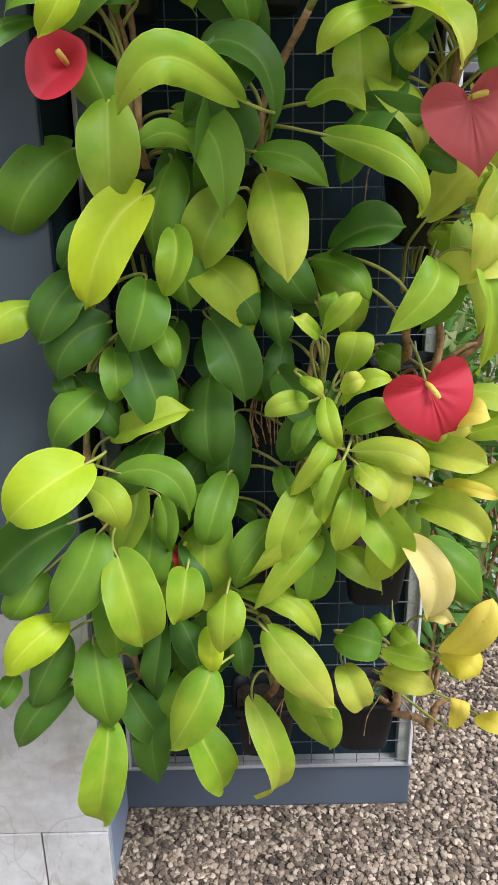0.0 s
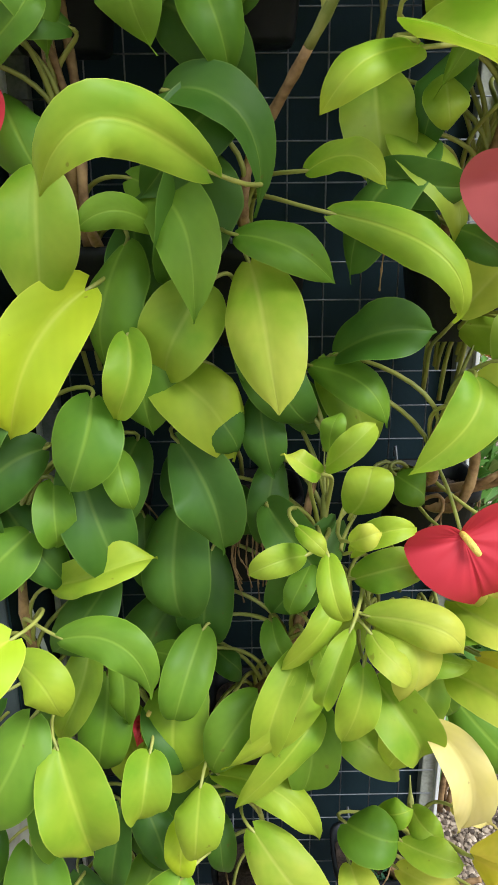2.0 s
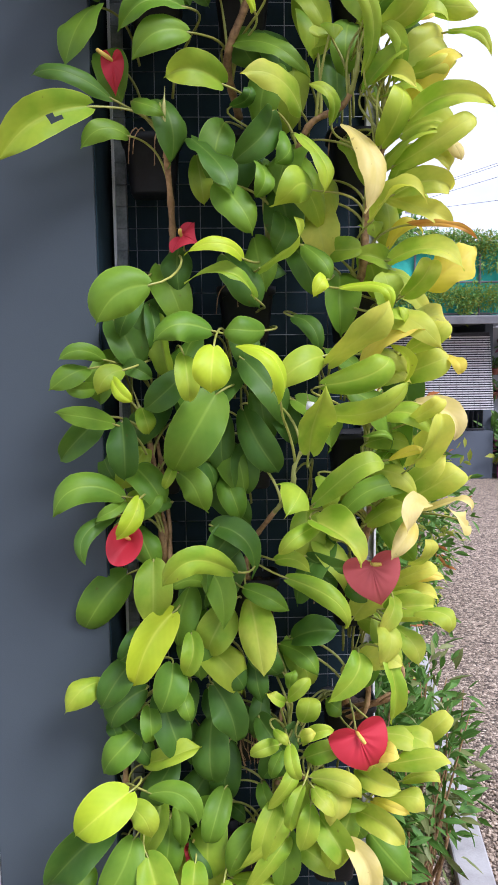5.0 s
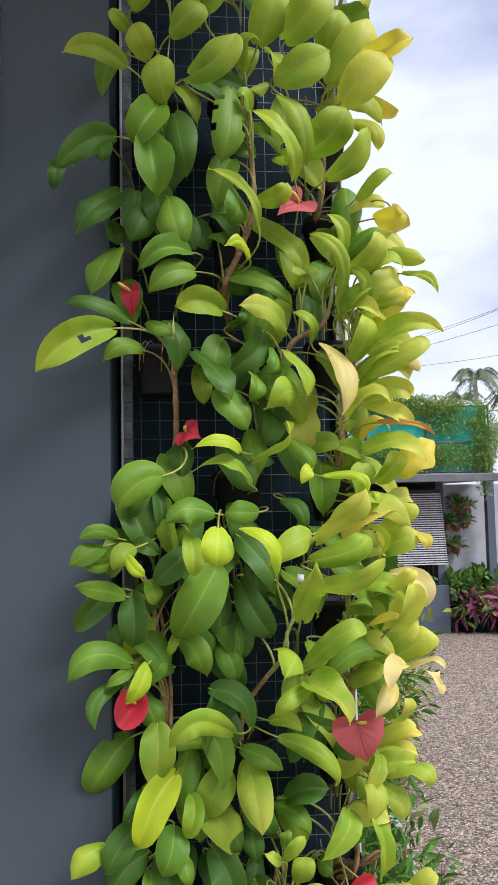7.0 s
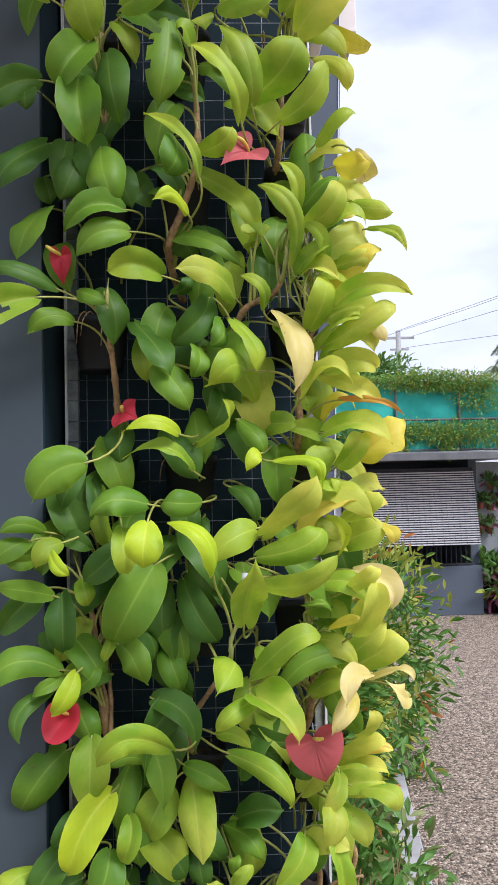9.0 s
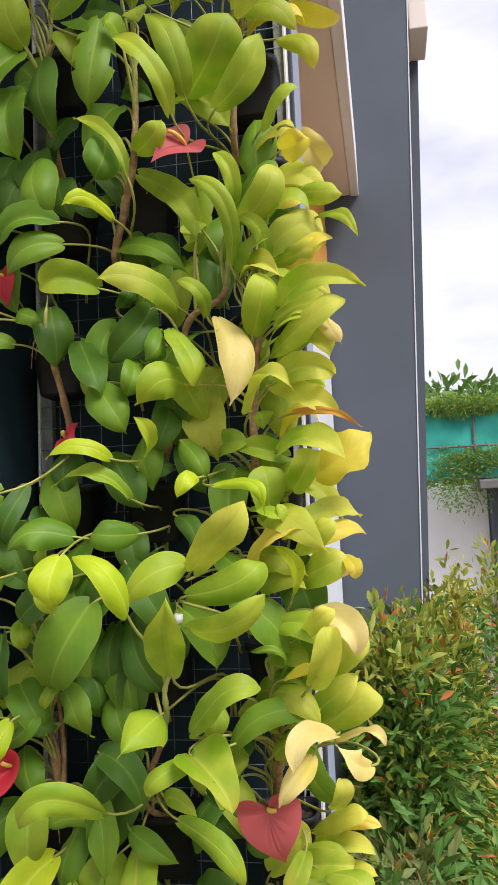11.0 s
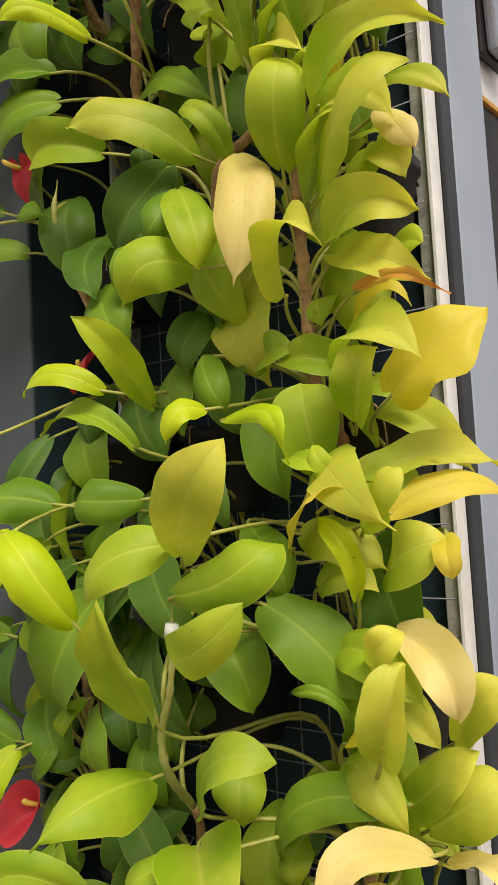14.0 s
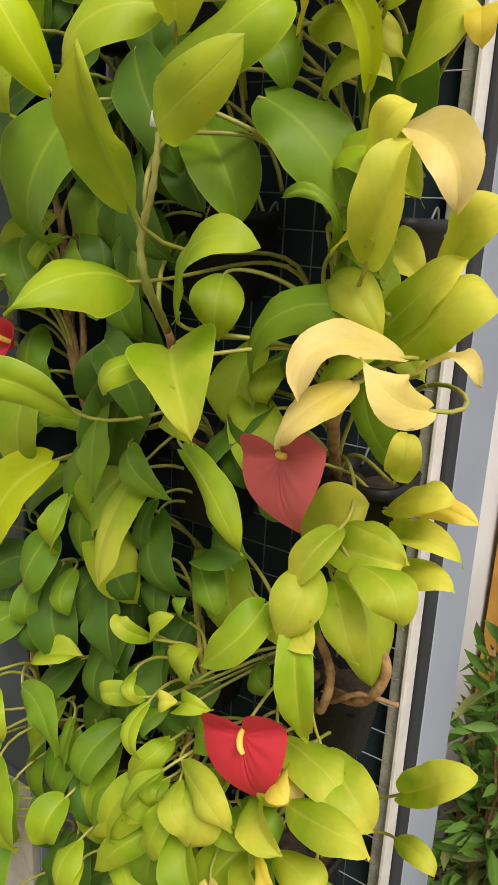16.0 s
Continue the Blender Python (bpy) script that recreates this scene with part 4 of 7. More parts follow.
leaf(5, (0.158, 1.050, 0.973), (0.178, 1.020, 0.959), (0.205, 1.030, 0.927), 0.039, (0.06, -0.89, 0.45), "y")
leaf(5, (0.135, 1.080, 1.109), (0.142, 1.060, 1.148), (0.154, 1.080, 1.175), 0.054, (-0.28, -0.96, 0.08), "o")
leaf(5, (0.129, 1.050, 1.089), (0.144, 1.025, 1.107), (0.166, 1.040, 1.112), 0.030, (-0.46, -0.80, 0.38), "y")
leaf(5, (0.137, 1.080, 1.061), (0.168, 1.055, 1.096), (0.203, 1.060, 1.101), 0.034, (-0.47, -0.79, 0.39), "l")
leaf(5, (0.146, 1.100, 1.016), (0.187, 1.070, 1.040), (0.235, 1.080, 1.049), 0.050, (-0.36, -0.78, 0.51), "o")
leaf(5, (0.157, 1.060, 0.991), (0.223, 1.025, 1.002), (0.264, 1.020, 0.967), 0.053, (-0.16, -0.79, 0.60), "y")
leaf(5, (0.188, 1.100, 0.927), (0.229, 1.055, 0.938), (0.277, 1.050, 0.931), 0.047, (-0.39, -0.66, 0.64), "o")
leaf(5, (0.263, 1.100, 0.983), (0.297, 1.040, 0.990), (0.340, 1.020, 0.982), 0.054, (-0.54, -0.53, 0.66), "y")
leaf(5, (0.297, 1.100, 1.033), (0.314, 1.045, 1.049), (0.340, 1.030, 1.051), 0.049, (-0.76, -0.32, 0.56), "w")
leaf(5, (0.261, 1.080, 0.898), (0.306, 1.025, 0.900), (0.342, 1.000, 0.870), 0.058, (-0.36, -0.61, 0.71), "y")
leaf(5, (0.287, 1.060, 0.935), (0.318, 1.015, 0.950), (0.358, 1.000, 0.937), 0.024, (-0.50, -0.57, 0.65), "w")
leaf(5, (0.225, 1.120, 1.022), (0.272, 1.070, 1.028), (0.325, 1.060, 1.020), 0.064, (-0.41, -0.69, 0.59), "y")
leaf(5, (0.257, 1.080, 1.260), (0.237, 1.045, 1.228), (0.187, 1.050, 1.166), 0.059, (0.05, -0.96, 0.27), "l")
leaf(5, (0.307, 1.070, 1.270), (0.329, 1.055, 1.202), (0.331, 1.080, 1.099), 0.046, (0.60, -0.80, 0.04), "l")
leaf(5, (0.398, 1.250, 0.945), (0.454, 1.205, 1.028), (0.493, 1.200, 1.073), 0.054, (-0.66, -0.72, 0.20), "y")
leaf(5, (0.399, 1.250, 0.866), (0.443, 1.205, 0.893), (0.473, 1.200, 0.883), 0.036, (-0.39, -0.28, 0.88), "y")
leaf(5, (0.274, 1.120, 1.057), (0.352, 1.080, 1.061), (0.404, 1.080, 1.032), 0.069, (0.01, -0.50, 0.87), "y")
leaf(5, (0.309, 1.060, 0.935), (0.367, 1.025, 0.956), (0.403, 1.030, 0.932), 0.057, (-0.10, -0.41, 0.91), "y")
leaf(5, (0.244, 1.100, 0.879), (0.227, 1.065, 0.843), (0.181, 1.070, 0.753), 0.073, (-0.04, -0.97, 0.25), "l")
leaf(5, (0.291, 1.150, 1.250), (0.283, 1.120, 1.214), (0.252, 1.130, 1.150), 0.045, (0.15, -0.98, 0.13), "g")
leaf(5, (0.338, 1.120, 1.062), (0.397, 1.080, 1.060), (0.435, 1.080, 1.023), 0.064, (0.13, -0.52, 0.84), "y")
leaf(5, (0.323, 1.060, 1.018), (0.399, 1.025, 1.053), (0.450, 1.030, 1.048), 0.054, (-0.31, -0.49, 0.81), "y")
leaf(5, (0.266, 1.110, 1.015), (0.306, 1.080, 1.025), (0.323, 1.090, 0.998), 0.038, (0.08, -0.48, 0.88), "c")
leaf(5, (0.174, 1.070, 0.973), (0.195, 1.035, 0.953), (0.184, 1.040, 0.887), 0.078, (0.51, -0.79, 0.33), "y")
leaf(5, (0.233, 1.090, 0.947), (0.286, 1.060, 0.966), (0.312, 1.070, 0.942), 0.057, (-0.06, -0.44, 0.89), "g")
# third row, west plant
leaf(6, (-0.200, 1.125, 1.612), (-0.214, 1.110, 1.596), (-0.232, 1.115, 1.574), 0.040, (0.34, -0.87, 0.35), "l")
leaf(6, (-0.101, 1.100, 1.303), (-0.103, 1.075, 1.264), (-0.122, 1.080, 1.220), 0.049, (0.03, -0.97, 0.23), "l")
leaf(6, (-0.208, 1.100, 1.320), (-0.227, 1.070, 1.292), (-0.255, 1.080, 1.258), 0.052, (0.07, -0.96, 0.26), "d")
leaf(6, (-0.178, 1.100, 1.464), (-0.177, 1.075, 1.396), (-0.183, 1.090, 1.323), 0.085, (0.15, -0.99, 0.07), "o")
leaf(6, (-0.094, 1.155, 1.456), (-0.027, 1.102, 1.416), (-0.031, 1.079, 1.321), 0.072, (-0.05, -0.88, 0.47), "g")
leaf(6, (-0.101, 1.200, 1.405), (-0.097, 1.170, 1.351), (-0.096, 1.180, 1.293), 0.071, (0.08, -0.98, 0.18), "d")
leaf(6, (-0.142, 1.105, 1.349), (-0.190, 1.070, 1.287), (-0.222, 1.065, 1.205), 0.083, (0.06, -0.97, 0.24), "b")
leaf(6, (-0.253, 1.080, 1.764), (-0.304, 1.040, 1.790), (-0.359, 1.030, 1.792), 0.046, (0.46, -0.85, 0.23), "g")
leaf(6, (-0.288, 1.120, 1.768), (-0.324, 1.090, 1.726), (-0.369, 1.100, 1.684), 0.062, (0.06, -0.98, 0.18), "d")
leaf(6, (-0.235, 1.100, 1.762), (-0.230, 1.075, 1.704), (-0.232, 1.090, 1.644), 0.071, (0.15, -0.98, 0.09), "d")
leaf(6, (-0.193, 1.100, 1.792), (-0.182, 1.070, 1.766), (-0.175, 1.080, 1.739), 0.043, (0.08, -0.92, 0.38), "l")
leaf(6, (-0.240, 1.080, 1.612), (-0.314, 1.040, 1.629), (-0.376, 1.030, 1.588), 0.068, (0.25, -0.88, 0.40), "g")
leaf(6, (-0.236, 1.100, 1.596), (-0.265, 1.065, 1.584), (-0.300, 1.070, 1.567), 0.030, (0.21, -0.87, 0.44), "g")
leaf(6, (-0.141, 1.120, 1.590), (-0.170, 1.090, 1.591), (-0.202, 1.100, 1.588), 0.044, (0.27, -0.86, 0.43), "d")
leaf(6, (-0.199, 1.050, 1.611), (-0.219, 1.020, 1.575), (-0.245, 1.030, 1.533), 0.046, (0.02, -0.97, 0.24), "b")
leaf(6, (-0.263, 1.100, 1.562), (-0.308, 1.060, 1.529), (-0.312, 1.050, 1.475), 0.042, (0.17, -0.89, 0.42), "d")
leaf(6, (-0.120, 1.120, 1.652), (-0.079, 1.095, 1.627), (-0.067, 1.100, 1.571), 0.068, (0.09, -0.95, 0.30), "g")
leaf(6, (-0.131, 1.120, 1.670), (-0.140, 1.090, 1.648), (-0.153, 1.100, 1.622), 0.026, (0.07, -0.93, 0.36), "l")
leaf(6, (-0.288, 1.180, 1.680), (-0.268, 1.150, 1.653), (-0.255, 1.160, 1.624), 0.046, (0.14, -0.91, 0.40), "d")
leaf(6, (-0.236, 1.200, 1.651), (-0.226, 1.170, 1.624), (-0.223, 1.180, 1.593), 0.047, (0.13, -0.93, 0.35), "d")
leaf(6, (-0.287, 1.100, 1.836), (-0.313, 1.065, 1.838), (-0.347, 1.070, 1.842), 0.035, (0.46, -0.86, 0.24), "g")
leaf(6, (-0.250, 1.120, 1.548), (-0.185, 1.090, 1.590), (-0.170, 1.100, 1.615), 0.040, (-0.09, -0.98, -0.18), "g")
leaf(6, (-0.095, 1.150, 1.695), (-0.056, 1.120, 1.653), (-0.058, 1.130, 1.601), 0.062, (0.66, -0.64, 0.39), "d")
# third row, middle plant
leaf(7, (0.111, 1.100, 1.422), (0.199, 1.070, 1.389), (0.229, 1.070, 1.319), 0.049, (-0.05, -0.97, 0.23), "l")
leaf(7, (-0.024, 1.130, 1.347), (-0.048, 1.100, 1.302), (-0.075, 1.110, 1.252), 0.085, (-0.06, -0.97, 0.24), "o")
leaf(7, (0.083, 1.100, 1.463), (0.117, 1.060, 1.468), (0.153, 1.050, 1.454), 0.035, (-0.51, -0.79, 0.35), "l")
leaf(7, (0.026, 1.105, 1.375), (0.047, 1.037, 1.318), (0.046, 1.000, 1.255), 0.085, (-0.09, -0.76, 0.65), "y")
leaf(7, (0.015, 1.100, 1.403), (0.062, 1.065, 1.397), (0.111, 1.060, 1.369), 0.049, (-0.23, -0.89, 0.40), "g")
leaf(7, (0.019, 1.150, 1.315), (0.020, 1.120, 1.280), (0.021, 1.130, 1.241), 0.037, (-0.02, -0.97, 0.26), "d")
leaf(7, (-0.012, 1.020, 1.465), (-0.092, 0.985, 1.506), (-0.151, 0.980, 1.449), 0.060, (0.24, -0.94, 0.26), "l")
leaf(7, (-0.068, 1.120, 1.408), (-0.105, 1.085, 1.423), (-0.144, 1.080, 1.408), 0.036, (0.44, -0.83, 0.33), "g")
leaf(7, (-0.040, 1.060, 1.820), (-0.083, 1.060, 1.743), (-0.131, 1.100, 1.660), 0.108, (-0.23, -0.97, -0.11), "g")
leaf(7, (-0.022, 1.150, 1.768), (-0.021, 1.125, 1.702), (-0.019, 1.140, 1.634), 0.061, (-0.01, -1.00, 0.07), "d")
leaf(7, (0.020, 1.150, 1.701), (0.018, 1.125, 1.649), (0.017, 1.140, 1.592), 0.066, (-0.04, -0.99, 0.09), "d")
leaf(7, (0.083, 0.913, 1.821), (0.072, 0.875, 1.880), (0.011, 0.877, 1.939), 0.058, (0.76, -0.58, 0.29), "b")
leaf(7, (0.054, 1.130, 1.845), (0.067, 1.105, 1.783), (0.083, 1.120, 1.720), 0.060, (-0.02, -1.00, 0.07), "d")
leaf(7, (0.019, 1.120, 1.782), (0.053, 1.090, 1.718), (0.090, 1.100, 1.652), 0.074, (0.03, -0.99, 0.17), "d")
leaf(7, (-0.049, 1.120, 1.536), (0.008, 1.095, 1.514), (0.050, 1.100, 1.436), 0.062, (0.12, -0.94, 0.31), "d")
leaf(7, (0.034, 1.180, 1.683), (0.047, 1.150, 1.665), (0.027, 1.160, 1.636), 0.048, (0.55, -0.79, 0.26), "d")
# third row, east plant
leaf(8, (0.156, 1.140, 1.458), (0.184, 1.110, 1.423), (0.219, 1.120, 1.388), 0.048, (-0.07, -0.97, 0.21), "d")
leaf(8, (0.235, 1.120, 1.406), (0.252, 1.080, 1.392), (0.279, 1.080, 1.377), 0.044, (-0.41, -0.79, 0.47), "d")
leaf(8, (0.154, 1.130, 1.461), (0.198, 1.095, 1.453), (0.248, 1.100, 1.448), 0.050, (-0.25, -0.92, 0.30), "d")
leaf(8, (0.161, 1.010, 1.564), (0.219, 0.961, 1.534), (0.242, 0.951, 1.487), 0.100, (0.36, -0.51, 0.78), "y", form=(0.13, 1.2))
leaf(8, (0.166, 1.020, 1.559), (0.113, 0.985, 1.545), (0.079, 0.980, 1.511), 0.042, (0.20, -0.90, 0.39), "l")
leaf(8, (0.218, 1.140, 1.549), (0.215, 1.110, 1.521), (0.221, 1.120, 1.497), 0.047, (-0.20, -0.92, 0.34), "o")
leaf(8, (0.140, 0.963, 1.717), (0.143, 0.924, 1.784), (0.161, 0.868, 1.840), 0.070, (0.28, -0.74, -0.62), "o", form=(0.5, 2.6))
leaf(8, (0.172, 0.980, 1.841), (0.263, 0.970, 1.866), (0.299, 0.989, 1.906), 0.064, (0.02, -1.00, 0.08), "l")
leaf(8, (0.127, 1.100, 1.804), (0.177, 1.070, 1.753), (0.196, 1.080, 1.697), 0.079, (0.52, -0.71, 0.47), "g")
leaf(8, (0.240, 1.052, 1.823), (0.294, 1.056, 1.778), (0.334, 1.090, 1.717), 0.083, (0.62, -0.74, 0.28), "g", form=(0.45, 2.0))
leaf(8, (0.109, 0.995, 1.637), (0.108, 0.922, 1.645), (0.085, 0.847, 1.614), 0.080, (0.62, -0.35, 0.70), "l", form=(0.40, 2.0))
leaf(8, (0.174, 0.970, 1.787), (0.241, 0.915, 1.804), (0.317, 0.899, 1.846), 0.055, (-0.20, -0.83, -0.52), "o")
leaf(8, (0.159, 1.020, 1.604), (0.224, 0.980, 1.669), (0.287, 0.970, 1.698), 0.056, (-0.39, -0.92, 0.04), "o")
leaf(8, (0.177, 1.080, 1.646), (0.196, 1.050, 1.617), (0.184, 1.060, 1.573), 0.063, (0.55, -0.79, 0.27), "o")
leaf(8, (0.362, 1.083, 1.624), (0.267, 1.079, 1.614), (0.200, 1.106, 1.526), 0.054, (-0.29, -0.92, 0.26), "g")
leaf(8, (0.362, 1.050, 1.555), (0.337, 1.010, 1.531), (0.308, 1.000, 1.487), 0.045, (0.23, -0.86, 0.46), "c")
leaf(8, (0.463, 1.000, 1.555), (0.439, 0.965, 1.564), (0.415, 0.960, 1.604), 0.048, (0.79, -0.49, 0.36), "c", form=(0.5, 1.6))
leaf(8, (0.367, 1.050, 1.676), (0.399, 1.015, 1.735), (0.411, 1.020, 1.782), 0.051, (0.14, -0.93, -0.32), "y")
leaf(8, (0.377, 1.085, 1.798), (0.432, 1.051, 1.770), (0.449, 1.051, 1.724), 0.052, (0.22, -0.79, 0.58), "c", form=(0.6, 1.5))
leaf(8, (0.356, 1.060, 1.759), (0.394, 1.020, 1.790), (0.412, 1.020, 1.813), 0.036, (-0.39, -0.88, -0.25), "y")
leaf(8, (0.324, 1.156, 1.577), (0.390, 1.110, 1.648), (0.445, 1.098, 1.686), 0.053, (-0.44, -0.90, 0.01), "y")
leaf(8, (0.371, 1.143, 1.580), (0.437, 1.092, 1.635), (0.479, 1.087, 1.667), 0.068, (-0.56, -0.81, 0.16), "y")
leaf(8, (0.320, 1.070, 1.682), (0.362, 1.040, 1.693), (0.386, 1.040, 1.688), 0.027, (-0.36, -0.67, 0.65), "w")
leaf(8, (0.301, 1.100, 1.673), (0.307, 1.065, 1.724), (0.259, 1.060, 1.733), 0.015, (0.78, -0.61, 0.14), "g")
leaf(8, (0.404, 1.113, 1.562), (0.462, 1.064, 1.588), (0.492, 1.048, 1.581), 0.026, (-0.51, -0.47, 0.72), "c")
leaf(8, (0.342, 1.070, 1.835), (0.352, 1.040, 1.884), (0.313, 1.040, 1.921), 0.026, (0.63, -0.78, -0.06), "b")
leaf(8, (0.377, 1.217, 1.652), (0.429, 1.159, 1.707), (0.461, 1.148, 1.748), 0.059, (-0.47, -0.86, -0.21), "y")
leaf(8, (0.401, 1.070, 1.586), (0.353, 1.010, 1.590), (0.341, 0.980, 1.552), 0.044, (0.48, -0.58, 0.66), "c")
leaf(8, (0.336, 1.100, 1.374), (0.328, 1.062, 1.350), (0.298, 1.064, 1.303), 0.040, (0.21, -0.91, 0.35), "y")
leaf(8, (0.383, 1.140, 1.435), (0.403, 1.100, 1.478), (0.406, 1.100, 1.505), 0.038, (0.16, -0.83, -0.53), "y")
leaf(8, (0.316, 1.080, 1.326), (0.319, 1.042, 1.294), (0.299, 1.045, 1.237), 0.065, (0.32, -0.90, 0.30), "y")
leaf(8, (0.338, 1.100, 1.309), (0.372, 1.070, 1.281), (0.388, 1.080, 1.230), 0.054, (0.47, -0.74, 0.48), "y")
leaf(8, (0.379, 1.070, 1.354), (0.433, 1.040, 1.352), (0.443, 1.040, 1.313), 0.058, (0.17, -0.65, 0.74), "y")
leaf(8, (0.323, 1.120, 1.344), (0.384, 1.090, 1.361), (0.424, 1.100, 1.357), 0.052, (-0.22, -0.71, 0.67), "y")
leaf(8, (0.353, 1.234, 1.290), (0.417, 1.177, 1.316), (0.460, 1.165, 1.319), 0.044, (-0.51, -0.50, 0.70), "y")
leaf(8, (0.342, 1.246, 1.327), (0.411, 1.188, 1.356), (0.459, 1.177, 1.363), 0.043, (-0.53, -0.57, 0.63), "y")
leaf(8, (0.337, 1.261, 1.344), (0.412, 1.203, 1.388), (0.469, 1.179, 1.395), 0.030, (-0.59, -0.60, 0.54), "w")
leaf(8, (0.342, 1.223, 1.366), (0.404, 1.166, 1.409), (0.445, 1.155, 1.432), 0.043, (-0.66, -0.67, 0.34), "y")
# fourth row, west plant
leaf(9, (-0.161, 0.950, 2.031), (-0.217, 0.925, 2.011), (-0.255, 0.930, 1.957), 0.090, (0.13, -0.99, 0.10), "g")
leaf(9, (-0.233, 1.120, 1.877), (-0.199, 1.095, 1.875), (-0.169, 1.100, 1.855), 0.043, (-0.17, -0.92, 0.34), "d")
leaf(9, (-0.102, 1.080, 1.865), (-0.143, 1.050, 1.828), (-0.187, 1.060, 1.794), 0.064, (0.04, -0.97, 0.23), "d")
leaf(9, (-0.100, 1.030, 1.899), (-0.094, 1.000, 1.852), (-0.090, 1.010, 1.809), 0.054, (0.05, -0.97, 0.22), "l")
leaf(9, (-0.192, 1.120, 2.049), (-0.213, 1.090, 1.991), (-0.239, 1.100, 1.940), 0.048, (0.12, -0.98, 0.13), "d")
leaf(9, (-0.177, 1.150, 2.004), (-0.171, 1.120, 1.951), (-0.168, 1.130, 1.903), 0.047, (0.10, -0.97, 0.20), "d")
leaf(9, (-0.267, 1.080, 1.895), (-0.306, 1.045, 1.910), (-0.351, 1.040, 1.897), 0.036, (0.42, -0.88, 0.21), "g")
leaf(9, (-0.299, 1.080, 1.876), (-0.331, 1.045, 1.866), (-0.371, 1.040, 1.834), 0.053, (0.32, -0.90, 0.30), "g")
leaf(9, (-0.224, 1.040, 1.873), (-0.251, 1.015, 1.858), (-0.270, 1.020, 1.826), 0.049, (0.17, -0.96, 0.24), "o")
leaf(9, (-0.242, 1.020, 1.859), (-0.217, 0.990, 1.834), (-0.199, 1.000, 1.813), 0.030, (0.01, -0.91, 0.40), "b")
leaf(9, (-0.193, 1.100, 2.403), (-0.160, 1.070, 2.380), (-0.129, 1.080, 2.366), 0.043, (-0.17, -0.96, 0.24), "g")
leaf(9, (-0.278, 1.050, 2.378), (-0.369, 1.010, 2.345), (-0.436, 1.000, 2.268), 0.082, (0.19, -0.97, 0.17), "l", gone=((5, 2), (6, 2), (6, 3)))
leaf(9, (-0.238, 1.080, 2.404), (-0.309, 1.050, 2.435), (-0.383, 1.050, 2.442), 0.043, (0.22, -0.97, 0.07), "d")
leaf(9, (-0.207, 1.100, 2.337), (-0.250, 1.070, 2.335), (-0.295, 1.070, 2.306), 0.046, (0.25, -0.95, 0.21), "g")
# fourth row, middle plant
leaf(10, (-0.040, 0.930, 1.916), (-0.042, 0.900, 1.873), (-0.045, 0.910, 1.833), 0.075, (0.01, -0.97, 0.23), "b")
leaf(10, (0.059, 1.050, 1.948), (0.016, 1.015, 1.947), (-0.024, 1.020, 1.953), 0.060, (0.34, -0.93, 0.16), "g")
leaf(10, (0.021, 1.100, 1.889), (0.064, 1.070, 1.824), (0.111, 1.080, 1.761), 0.075, (0.00, -0.99, 0.16), "d")
leaf(10, (-0.047, 1.000, 1.949), (-0.109, 0.965, 1.967), (-0.155, 0.960, 1.932), 0.068, (0.31, -0.93, 0.20), "g")
leaf(10, (-0.018, 1.080, 2.429), (-0.074, 1.050, 2.441), (-0.130, 1.050, 2.434), 0.070, (0.26, -0.96, 0.08), "l")
leaf(10, (-0.026, 1.080, 2.237), (0.007, 1.050, 2.185), (0.042, 1.060, 2.137), 0.081, (-0.04, -0.98, 0.17), "g")
leaf(10, (-0.072, 1.180, 2.315), (-0.066, 1.155, 2.260), (-0.058, 1.170, 2.212), 0.052, (-0.01, -1.00, 0.09), "o")
leaf(10, (0.046, 1.160, 2.072), (0.079, 1.130, 2.076), (0.117, 1.140, 2.083), 0.054, (-0.30, -0.92, 0.25), "d")
leaf(10, (0.107, 1.080, 2.335), (0.106, 1.045, 2.296), (0.082, 1.050, 2.271), 0.050, (0.56, -0.81, 0.17), "g")
leaf(10, (0.053, 1.080, 2.280), (0.061, 1.045, 2.237), (0.042, 1.050, 2.205), 0.049, (0.57, -0.79, 0.24), "g")
leaf(10, (0.083, 1.100, 2.383), (0.054, 1.065, 2.328), (-0.001, 1.070, 2.287), 0.073, (0.42, -0.90, -0.09), "d")
leaf(10, (-0.081, 1.141, 2.341), (-0.024, 1.069, 2.270), (0.003, 1.038, 2.215), 0.070, (0.41, -0.55, 0.73), "d")
leaf(10, (0.101, 1.140, 2.189), (0.102, 1.105, 2.148), (0.080, 1.110, 2.112), 0.062, (0.48, -0.85, 0.20), "d")
leaf(10, (0.054, 1.083, 2.072), (0.094, 0.974, 2.111), (0.112, 0.904, 2.145), 0.046, (0.94, 0.19, -0.27), "l")
leaf(10, (0.016, 1.030, 2.089), (-0.027, 0.995, 2.106), (-0.095, 0.990, 2.099), 0.034, (0.35, -0.88, 0.32), "b")
leaf(10, (0.037, 1.060, 2.019), (-0.009, 1.025, 2.056), (-0.098, 1.020, 2.054), 0.033, (0.35, -0.85, 0.40), "l")
leaf(10, (0.003, 1.140, 2.404), (0.031, 1.110, 2.413), (0.032, 1.120, 2.436), 0.033, (0.19, -0.75, -0.63), "d")
